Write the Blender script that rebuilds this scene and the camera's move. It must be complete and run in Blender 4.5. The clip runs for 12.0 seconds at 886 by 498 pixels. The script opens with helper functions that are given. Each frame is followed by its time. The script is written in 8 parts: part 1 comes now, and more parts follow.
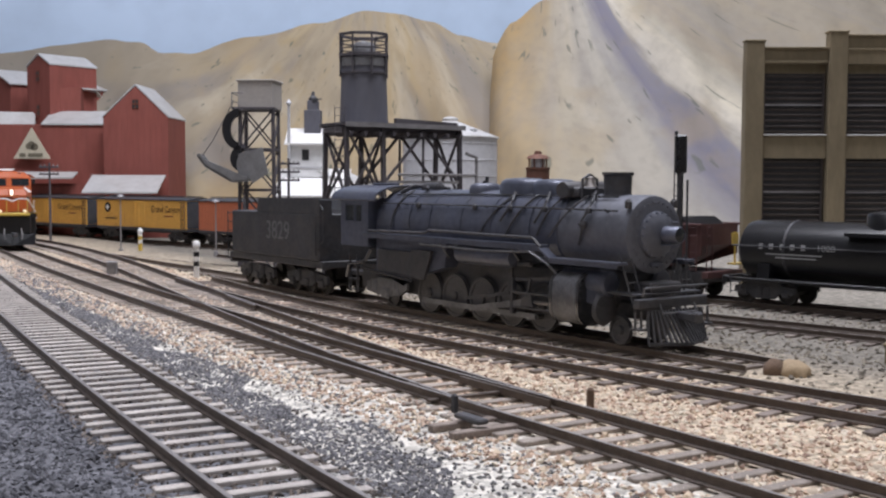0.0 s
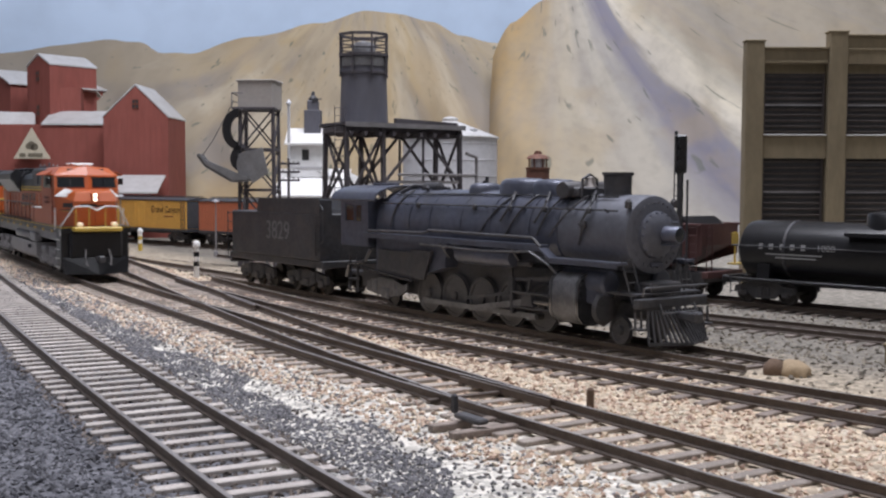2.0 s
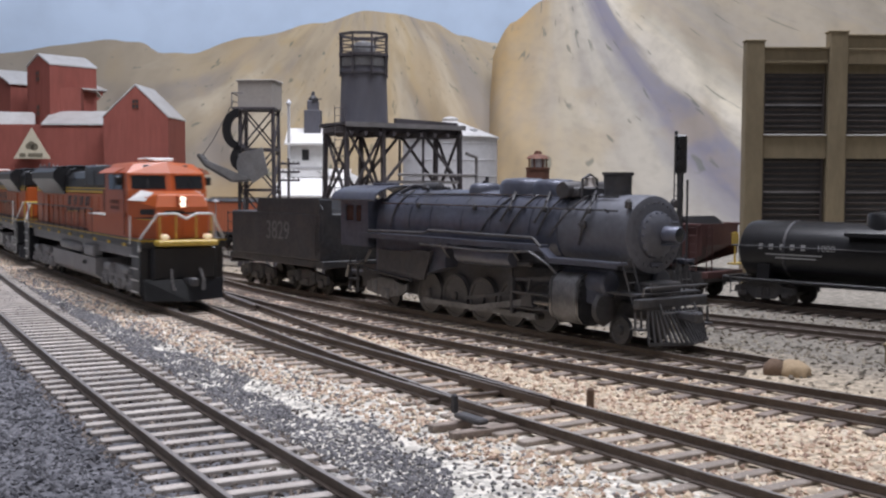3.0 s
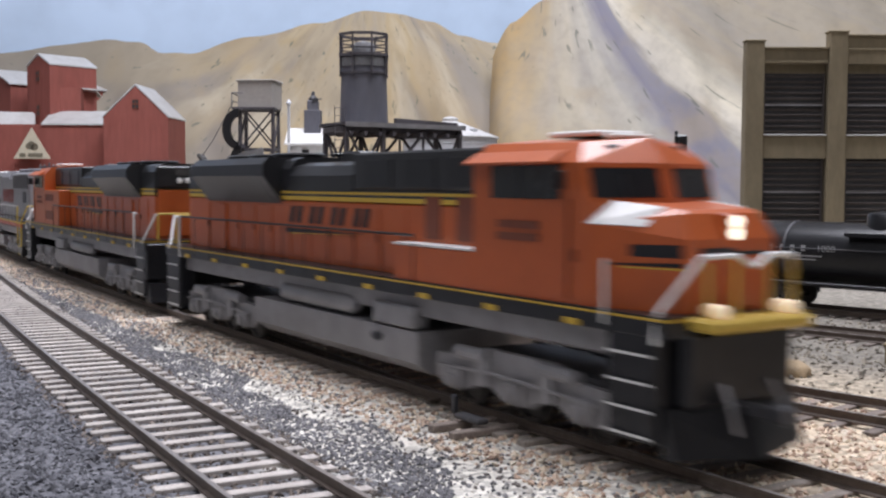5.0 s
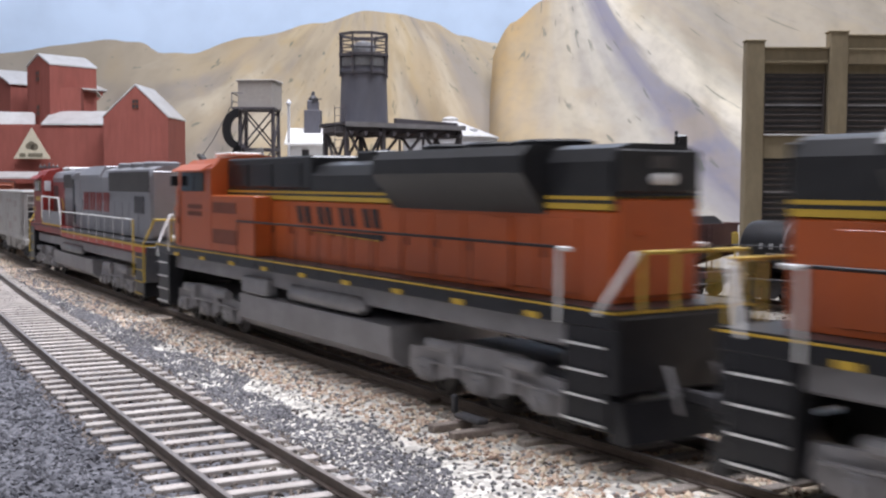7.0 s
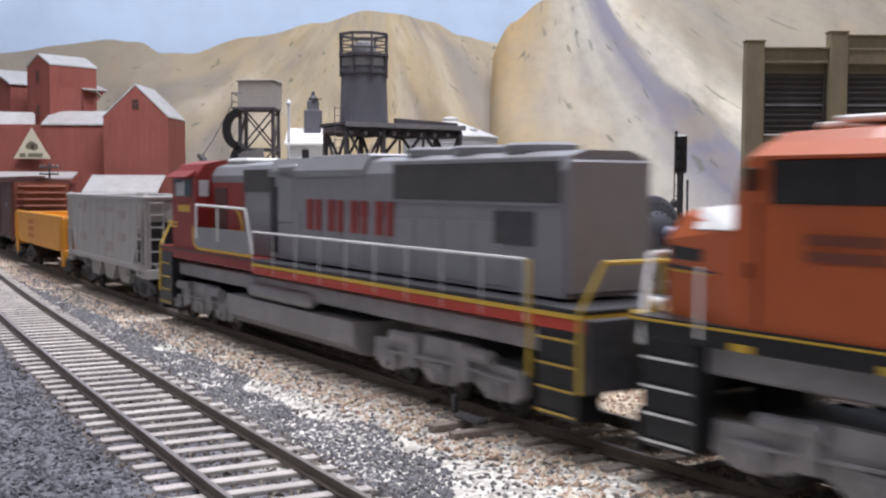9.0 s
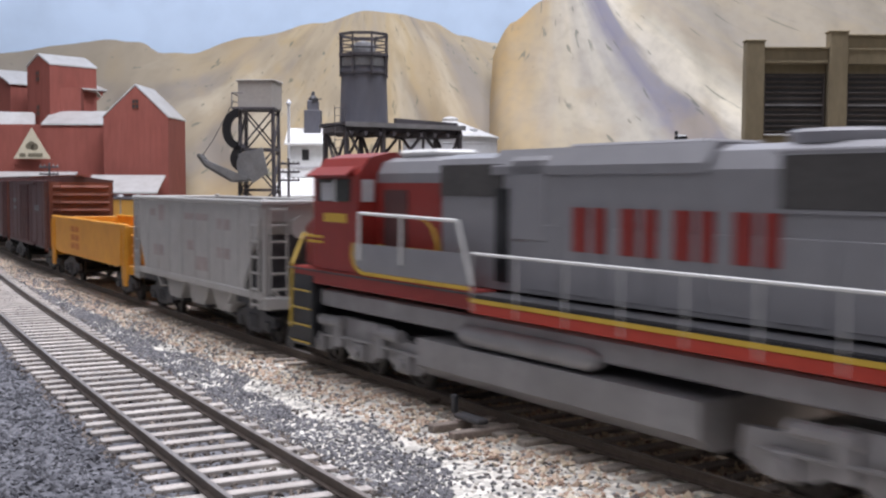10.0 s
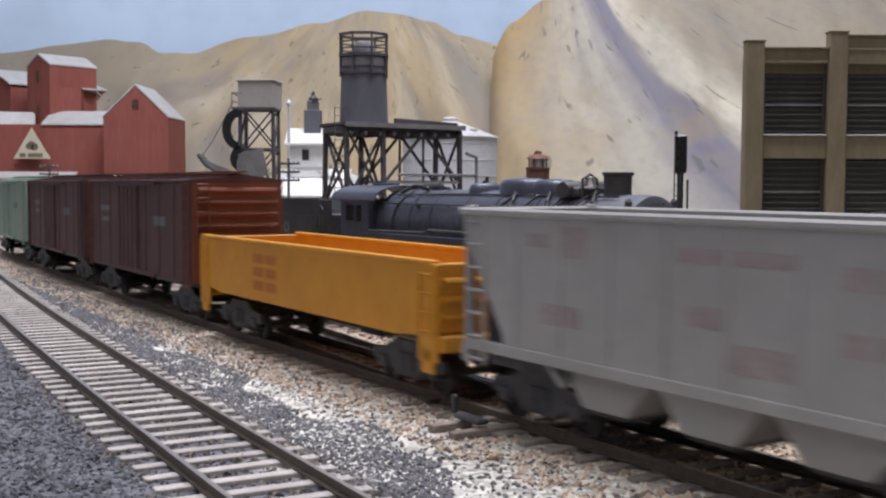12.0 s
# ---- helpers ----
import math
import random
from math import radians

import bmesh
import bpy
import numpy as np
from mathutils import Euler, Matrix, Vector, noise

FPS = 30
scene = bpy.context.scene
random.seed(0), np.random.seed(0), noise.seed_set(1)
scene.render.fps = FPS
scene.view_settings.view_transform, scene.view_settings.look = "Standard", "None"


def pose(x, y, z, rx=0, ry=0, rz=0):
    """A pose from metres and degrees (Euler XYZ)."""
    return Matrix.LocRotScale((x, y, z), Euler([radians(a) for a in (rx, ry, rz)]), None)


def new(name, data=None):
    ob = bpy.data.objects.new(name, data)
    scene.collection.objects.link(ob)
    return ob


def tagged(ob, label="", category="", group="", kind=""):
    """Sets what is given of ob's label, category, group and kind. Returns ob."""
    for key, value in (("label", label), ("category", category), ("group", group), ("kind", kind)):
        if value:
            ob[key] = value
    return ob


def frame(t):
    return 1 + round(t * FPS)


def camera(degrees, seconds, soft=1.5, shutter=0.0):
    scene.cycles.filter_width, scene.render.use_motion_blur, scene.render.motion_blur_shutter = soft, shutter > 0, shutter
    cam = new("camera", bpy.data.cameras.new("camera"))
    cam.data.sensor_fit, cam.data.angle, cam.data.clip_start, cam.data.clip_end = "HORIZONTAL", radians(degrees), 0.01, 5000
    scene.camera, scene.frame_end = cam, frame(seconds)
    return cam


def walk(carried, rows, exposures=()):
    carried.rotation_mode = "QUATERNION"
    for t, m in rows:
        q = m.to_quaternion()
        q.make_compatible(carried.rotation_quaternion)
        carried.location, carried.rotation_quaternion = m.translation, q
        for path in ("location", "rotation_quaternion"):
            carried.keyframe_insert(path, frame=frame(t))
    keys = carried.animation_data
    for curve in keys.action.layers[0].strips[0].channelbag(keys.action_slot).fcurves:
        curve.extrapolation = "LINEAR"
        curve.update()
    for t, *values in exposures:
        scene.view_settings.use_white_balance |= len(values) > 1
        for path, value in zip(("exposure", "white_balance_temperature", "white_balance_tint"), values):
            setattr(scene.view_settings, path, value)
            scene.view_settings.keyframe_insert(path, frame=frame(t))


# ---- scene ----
# The layout is a model in 1:87 scale. Lengths below are near to metres of the
# full-size original; K turns them into true metres of the model.
K = 0.955 / 87.1
EYE = 4.22
DEEP = 1.3  # the plan below is drawn shallow; depths from the eye are this much longer

cam = camera(43.81, 12.0, soft=2.3, shutter=0.9)
VIEW = Matrix.Translation((0, 0, EYE * K)) @ pose(0, 0, 0, 90 - 3.349, 0, 0) @ pose(0, 0, 0, 0, 0, 0.23)
walk(cam, [(0.0, VIEW), (12.0, VIEW)],
     [(0.0, 0.0), (3.2, 0.0), (4.8, 0.19), (6.0, 0.42), (7.2, 0.45), (9.0, 0.34), (10.5, 0.3), (11.2, 0.2), (12.0, 0.1)])

# ---- light: the train room's ceiling lamps ----
world = bpy.data.worlds.new("room")
scene.world = world
world.use_nodes = True
world.node_tree.nodes["Background"].inputs[0].default_value = (0.85, 0.88, 1.0, 1)
world.node_tree.nodes["Background"].inputs[1].default_value = 0.40


def ceiling_lamp(x, y, z, sx, sy, power, rx=0.0):
    lamp = bpy.data.lights.new("ceiling_lamp", "AREA")
    lamp.shape, lamp.size, lamp.size_y, lamp.energy = "RECTANGLE", sx, sy, power
    lamp.color = (0.885, 0.895, 1.0)
    ob = new("ceiling_lamp", lamp)
    ob.matrix_world = pose(x, y, z, rx)
    return ob


ceiling_lamp(0.04, 0.55, 1.05, 0.9, 0.45, 19.0, 4)
ceiling_lamp(-0.5, -0.75, 1.19, 1.8, 0.4, 8.2)


# ---- materials ----
def material(name, colour, rough=0.7, metal=0.0, vary=0.15, size=3.0, bump=0.0, dirt=None, dirt_amount=0.4, coat=0.0,
             stretch=(1, 1, 1), per_object=0.0):
    """A surface with variation at two scales; size is the grain in metres of the original."""
    m = bpy.data.materials.new(name)
    m.use_nodes = True
    nt = m.node_tree
    bs = nt.nodes["Principled BSDF"]
    tc = nt.nodes.new("ShaderNodeTexCoord")
    mp = nt.nodes.new("ShaderNodeMapping")
    mp.inputs["Scale"].default_value = [s / K for s in stretch]
    nt.links.new(tc.outputs["Object"], mp.inputs["Vector"])
    big = nt.nodes.new("ShaderNodeTexNoise")
    big.inputs["Scale"].default_value, big.inputs["Detail"].default_value = 1 / size, 6
    fine = nt.nodes.new("ShaderNodeTexNoise")
    fine.inputs["Scale"].default_value, fine.inputs["Detail"].default_value = 9 / size, 8
    for n in (big, fine):
        nt.links.new(mp.outputs[0], n.inputs["Vector"])
    add = nt.nodes.new("ShaderNodeMath")
    add.operation = "ADD"
    nt.links.new(big.outputs[0], add.inputs[0])
    nt.links.new(fine.outputs[0], add.inputs[1])
    ramp = nt.nodes.new("ShaderNodeValToRGB")
    lo = [max(0.0, c * (1 - vary)) for c in colour]
    hi = [min(1.0, c * (1 + vary)) for c in colour]
    ramp.color_ramp.elements[0].position, ramp.color_ramp.elements[0].color = 0.35, (*lo, 1)
    ramp.color_ramp.elements[1].position, ramp.color_ramp.elements[1].color = 0.65, (*hi, 1)
    half = nt.nodes.new("ShaderNodeMath")
    half.operation, half.inputs[1].default_value = "MULTIPLY", 0.5
    nt.links.new(add.outputs[0], half.inputs[0])
    nt.links.new(half.outputs[0], ramp.inputs[0])
    out = ramp.outputs[0]
    if dirt:
        dn = nt.nodes.new("ShaderNodeTexNoise")
        dn.inputs["Scale"].default_value, dn.inputs["Detail"].default_value = 2.2 / size, 9
        nt.links.new(mp.outputs[0], dn.inputs["Vector"])
        dr = nt.nodes.new("ShaderNodeValToRGB")
        dr.color_ramp.elements[0].position, dr.color_ramp.elements[1].position = 0.45, 0.75
        dr.color_ramp.elements[1].color = (dirt_amount, dirt_amount, dirt_amount, 1)
        nt.links.new(dn.outputs[0], dr.inputs[0])
        mx = nt.nodes.new("ShaderNodeMixRGB")
        mx.inputs[2].default_value = (*dirt, 1)
        nt.links.new(dr.outputs[0], mx.inputs[0])
        nt.links.new(out, mx.inputs[1])
        out = mx.outputs[0]
    if per_object:
        info = nt.nodes.new("ShaderNodeObjectInfo")
        hsv = nt.nodes.new("ShaderNodeHueSaturation")
        rng = nt.nodes.new("ShaderNodeMapRange")
        rng.inputs["To Min"].default_value, rng.inputs["To Max"].default_value = 1 - per_object, 1 + per_object
        nt.links.new(info.outputs["Random"], rng.inputs["Value"])
        nt.links.new(rng.outputs[0], hsv.inputs["Value"])
        nt.links.new(out, hsv.inputs["Color"])
        out = hsv.outputs[0]
    nt.links.new(out, bs.inputs["Base Color"])
    bs.inputs["Roughness"].default_value, bs.inputs["Metallic"].default_value = rough, metal
    bs.inputs["Coat Weight"].default_value = coat
    if bump:
        b = nt.nodes.new("ShaderNodeBump")
        b.inputs["Strength"].default_value, b.inputs["Distance"].default_value = bump, 0.1 * K * size
        nt.links.new(half.outputs[0], b.inputs["Height"])
        nt.links.new(b.outputs[0], bs.inputs["Normal"])
    return m


def glow(name, colour, strength):
    m = bpy.data.materials.new(name)
    m.use_nodes = True
    bs = m.node_tree.nodes["Principled BSDF"]
    bs.inputs["Base Color"].default_value = (*colour, 1)
    bs.inputs["Emission Color"].default_value = (*colour, 1)
    bs.inputs["Emission Strength"].default_value = strength
    return m


STEEL = material("dull_rail_steel", (0.11, 0.085, 0.07), 0.55, 0.3, 0.25, 1.0)
RAIL_TOP = material("worn_rail_head", (0.33, 0.30, 0.28), 0.4, 0.7, 0.2, 0.8)
TIE = material("weathered_tie", (0.47, 0.43, 0.40), 0.9, 0, 0.25, 0.6, 0.5, (0.22, 0.18, 0.155), 0.5, per_object=0.18)
TIE_DARK = material("dark_tie", (0.22, 0.18, 0.155), 0.9, 0, 0.3, 0.6, 0.5, (0.1, 0.08, 0.07), 0.5, per_object=0.25)
BLACK = material("satin_black_paint", (0.013, 0.013, 0.015), 0.33, 0, 0.3, 2.0)
GRIME = material("grimy_black", (0.05, 0.05, 0.056), 0.55, 0, 0.35, 1.5, 0.2, (0.12, 0.1, 0.09), 0.35)
UNDER = material("dusty_underframe_grey", (0.29, 0.28, 0.285), 0.45, 0.3, 0.18, 2.4, 0.1, (0.10, 0.09, 0.09), 0.4)
PIPE = material("oily_steel_pipe", (0.13, 0.128, 0.135), 0.24, 0.75, 0.3, 0.8)
WHEEL = material("dark_wheel_steel", (0.05, 0.045, 0.042), 0.5, 0.4, 0.3, 0.8)
GRILLE = material("dark_grille_mesh", (0.085, 0.08, 0.078), 0.7, 0.2, 0.2, 1.0)
WORN = material("worn_dull_steel", (0.155, 0.155, 0.165), 0.42, 0.45, 0.3, 0.9, 0.1, (0.05, 0.05, 0.05), 0.5)
DRIVER = material("dusty_driving_wheel", (0.10, 0.097, 0.10), 0.5, 0.3, 0.3, 0.8, 0.1, (0.05, 0.045, 0.045), 0.4)
TIE_MAIN = material("brown_weathered_tie", (0.36, 0.31, 0.27), 0.9, 0, 0.3, 0.6, 0.5, (0.14, 0.11, 0.09), 0.55, per_object=0.28)
STEAM = material("sooty_boiler_black", (0.098, 0.106, 0.142), 0.36, 0.3, 0.25, 2.0, 0.08, (0.11, 0.11, 0.115), 0.5)
SMOKEBOX = material("graphite_smokebox", (0.125, 0.130, 0.155), 0.55, 0.2, 0.2, 1.6, 0.08, (0.05, 0.05, 0.05), 0.4)
ORANGE = material("orange_engine_paint", (0.46, 0.098, 0.022), 0.4, 0, 0.08, 4.0, dirt=(0.40, 0.08, 0.03), dirt_amount=0.25, coat=0.2)
HOOD_BLACK = material("black_hood_paint", (0.022, 0.022, 0.024), 0.38, 0, 0.3, 3.0, coat=0.15)
YELLOW = material("yellow_stripe_paint", (0.62, 0.40, 0.05), 0.45, 0, 0.1, 1.0)
RAIL_YELLOW = material("yellow_handrail_paint", (0.55, 0.38, 0.07), 0.45, 0, 0.1, 1.0)
WHITE = material("white_paint", (0.75, 0.74, 0.72), 0.5, 0, 0.08, 2.0)
SILVER = material("silver_grey_paint", (0.29, 0.285, 0.30), 0.38, 0.25, 0.08, 4.0, dirt=(0.24, 0.23, 0.23), dirt_amount=0.35)
RED = material("red_engine_paint", (0.25, 0.026, 0.02), 0.42, 0, 0.1, 3.0)
GLASS = material("dark_cab_glass", (0.02, 0.022, 0.025), 0.08, 0, 0.1, 2.0)
HOPPER_GREY = material("pale_grey_car_paint", (0.40, 0.385, 0.37), 0.6, 0, 0.1, 3.0, 0.05, (0.30, 0.26, 0.23), 0.35)
GON_YELLOW = material("yellow_ochre_car_paint", (0.68, 0.30, 0.025), 0.55, 0, 0.1, 2.5, 0.05, (0.45, 0.17, 0.02), 0.35)
BOX_BROWN = material("oxide_brown_car_paint", (0.085, 0.036, 0.036), 0.6, 0, 0.15, 3.0, 0.05, (0.16, 0.08, 0.06), 0.35)
BOX_RUST = material("rust_red_car_end", (0.19, 0.055, 0.03), 0.65, 0, 0.15, 2.0, 0.05, (0.10, 0.04, 0.03), 0.4)
PALE_GREEN = material("pale_green_car_paint", (0.26, 0.33, 0.27), 0.6, 0, 0.1, 3.0)
REEFER = material("reefer_yellow_paint", (0.70, 0.38, 0.08), 0.6, 0, 0.1, 2.5)
CAR_RED = material("faded_orange_red_paint", (0.50, 0.15, 0.075), 0.6, 0, 0.1, 2.5)
MILL_RED = material("faded_barn_red_siding", (0.25, 0.072, 0.055), 0.85, 0, 0.14, 3.0, 0.15, (0.30, 0.10, 0.08), 0.35, stretch=(1, 1, 0.25))
ROOF_WHITE = material("bright_metal_roofing", (0.54, 0.53, 0.52), 0.5, 0.1, 0.1, 2.0, 0.1, (0.38, 0.35, 0.33), 0.45)
CONCRETE = material("stained_concrete", (0.235, 0.19, 0.12), 0.9, 0, 0.15, 2.5, 0.2, (0.15, 0.115, 0.07), 0.6, stretch=(1, 1, 0.4))
SILO = material("galvanised_silo", (0.54, 0.54, 0.56), 0.55, 0.1, 0.1, 3.0, 0.05)
WHITE_WALL = material("whitewashed_siding", (0.80, 0.80, 0.80), 0.8, 0, 0.1, 2.5, 0.1)
TOWER_DARK = material("creosoted_timber", (0.085, 0.078, 0.088), 0.85, 0, 0.3, 1.0, 0.3, (0.14, 0.12, 0.11), 0.4)
TANK_GREY = material("blue_grey_tank_paint", (0.125, 0.125, 0.15), 0.6, 0, 0.12, 2.0, 0.05, (0.09, 0.085, 0.09), 0.5, stretch=(1, 1, 0.3))
BUNKER = material("pale_grey_bunker_panel", (0.40, 0.37, 0.34), 0.7, 0, 0.1, 1.5)
SKY = material("painted_sky", (0.57, 0.70, 0.87), 0.95, 0, 0.10, 45.0)
ROOM_FLOOR = material("grey_room_floor", (0.35, 0.34, 0.33), 0.6, 0, 0.1, 20.0)
ROOM = material("off_white_room_paint", (0.7, 0.69, 0.66), 0.9, 0, 0.04, 60.0)


# ---- mesh tools ----
LONG = [1.0]  # how much longer the vehicle in hand is than its drawing


class Shape:
    """A bmesh that grows piece by piece, in metres of the original."""

    def __init__(self, long=None):
        self.bm = bmesh.new()
        self.long = LONG[0] if long is None else long

    def box(self, c, s, bevel=0.0, turn=None):
        made = bmesh.ops.create_cube(self.bm, size=1.0)["verts"]
        m = Matrix.Translation(c) @ (turn or Matrix()) @ Matrix.Diagonal((*s, 1))
        bmesh.ops.transform(self.bm, matrix=m, verts=made)
        if bevel:
            edges = list({e for v in made for e in v.link_edges})
            bmesh.ops.bevel(self.bm, geom=edges, offset=bevel, segments=1, affect="EDGES")
        return self

    def rod(self, a, b, r, seg=8, r2=None, caps=True):
        a, b = Vector(a), Vector(b)
        d = b - a
        made = bmesh.ops.create_cone(self.bm, cap_ends=caps, segments=seg, radius1=r, radius2=r if r2 is None else r2, depth=d.length)["verts"]
        m = Matrix.Translation((a + b) / 2) @ d.to_track_quat("Z", "Y").to_matrix().to_4x4()
        bmesh.ops.transform(self.bm, matrix=m, verts=made)
        return self

    def beam(self, a, b, w, h=None):
        a, b = Vector(a), Vector(b)
        d = b - a
        turn = d.to_track_quat("X", "Z").to_matrix().to_4x4()
        return self.box((a + b) / 2, (d.length, w, h or w), 0, turn)

    def pipe(self, pts, r, seg=6):
        for a, b in zip(pts[:-1], pts[1:]):
            self.rod(a, b, r, seg)
        return self

    def prism(self, outline, lo, hi, axis="Y"):
        """Extrudes a flat outline between lo and hi. axis Y: outline in x, z; X: in y, z; Z: in x, y."""
        def put(p, q):
            return {"Y": (p[0], q, p[1]), "X": (q, p[0], p[1]), "Z": (p[0], p[1], q)}[axis]
        a = [self.bm.verts.new(put(p, lo)) for p in outline]
        b = [self.bm.verts.new(put(p, hi)) for p in outline]
        self.bm.faces.new(a)
        self.bm.faces.new(b[::-1])
        n = len(a)
        for i in range(n):
            self.bm.faces.new((a[i], b[i], b[(i + 1) % n], a[(i + 1) % n]))
        return self

    def hull(self, points):
        """The convex body round a few corners."""
        made = [self.bm.verts.new(p) for p in points]
        bmesh.ops.convex_hull(self.bm, input=made)
        return self

    def lathe(self, profile, seg=24, centre=(0, 0, 0), axis="Z", ends=True):
        """Turns (radius, height) pairs round an axis."""
        rings = []
        for r, h in profile:
            ring = []
            for i in range(seg):
                a = 2 * math.pi * i / seg
                p = (r * math.cos(a), r * math.sin(a), h)
                if axis == "X":
                    p = (h, r * math.cos(a), r * math.sin(a))
                if axis == "Y":
                    p = (r * math.cos(a), h, r * math.sin(a))
                ring.append(self.bm.verts.new(Vector(centre) + Vector(p)))
            rings.append(ring)
        for lo, hi in zip(rings[:-1], rings[1:]):
            for i in range(seg):
                self.bm.faces.new((lo[i], lo[(i + 1) % seg], hi[(i + 1) % seg], hi[i]))
        if ends:
            self.bm.faces.new(rings[0][::-1])
            self.bm.faces.new(rings[-1])
        return self

    def mesh(self, name, mat, smooth=None):
        bmesh.ops.recalc_face_normals(self.bm, faces=self.bm.faces[:])
        bmesh.ops.scale(self.bm, vec=(K * self.long, K, K), verts=self.bm.verts[:])
        me = bpy.data.meshes.new(name)
        self.bm.to_mesh(me)
        self.bm.free()
        me.materials.append(mat)
        if smooth:
            me.shade_smooth()
            me.set_sharp_from_angle(angle=radians(smooth))
        return me


def at(x, y, z=0.0, rz=0.0, rx=0.0, ry=0.0):
    return pose(x * K * LONG[0], y * K, z * K, rx, ry, rz)


def site(x, y, z=0.0, rz=0.0):
    """A standing place on the layout, from the shallow plan."""
    return pose(x * K, y * DEEP * K, z * K, 0, 0, rz)


def lengthened(n, build, *args):
    LONG[0] = n
    made = build(*args)
    LONG[0] = 1.0
    return made


def part(name, shape, mat, parent=None, label="", smooth=None, where=None):
    ob = new(name, shape.mesh(name, mat, smooth))
    ob.parent = parent
    if where is not None:
        ob.matrix_basis = where
    if label:
        ob["label"] = label
    return ob


def thing(name, label, category, where=None, group="", kind=""):
    ob = new(name)
    if where is not None:
        ob.matrix_basis = where
    return tagged(ob, label, category, group, kind)


def lone(name, shape, mat, label, category, where=None, group="", kind="", smooth=None):
    ob = new(name, shape.mesh(name, mat, smooth))
    if where is not None:
        ob.matrix_basis = where
    return tagged(ob, label, category, group, kind)


# ---- the plan: u runs along the main line, v across it, away from the eye ----
AXIS = 51.5
DU = Vector((math.cos(radians(AXIS)), -math.sin(radians(AXIS)), 0))
DV = Vector((math.sin(radians(AXIS)), math.cos(radians(AXIS)), 0))


def uv(u, v, z=0.0):
    p = DU * u + DV * v
    return Vector((p.x, p.y * DEEP, z))


class Line:
    """A track's centre line v(u), a polynomial, with its rails at height z."""

    def __init__(self, *coefficients, z=0.0):
        self.c, self.z = coefficients, z

    def v(self, u):
        return sum(c * u ** i for i, c in enumerate(self.c))

    def slope(self, u):
        return sum(i * c * u ** (i - 1) for i, c in enumerate(self.c) if i)

    def way(self, u):
        d = DU + DV * self.slope(u)
        return Vector((d.x, d.y * DEEP, 0)).normalized()

    def point(self, u, side=0.0, z=0.0):
        d = self.way(u)
        return uv(u, self.v(u), z + self.z) + Vector((-d.y, d.x, 0)) * side

    def heading(self, u):
        d = self.way(u)
        return math.degrees(math.atan2(d.y, d.x))

    def place(self, a):
        """A standing place a metres along a straight line of the plan."""
        u = a / math.hypot(1, self.c[1])
        p = self.point(u)
        return pose(p.x * K, p.y * K, p.z * K, 0, 0, self.heading(u))


MAIN = Line(11.71, 0.0419, 0.00087)
NEAR = Line(5.22, -0.0212, 0.00075)
BRANCH = Line(11.66, 0.0871, 0.00595, 0.0000572)
LOOP = Line(18.2, 0.26, 0.0047)
SPUR = Line(21.47, 0.0767, z=-0.45)
YARD = Line(31.95, 0.2317, z=-0.7)
BACK = Line(37.5, 0.22, z=-0.7)
FAR = Line(48.6, 0.3157, z=-0.7)


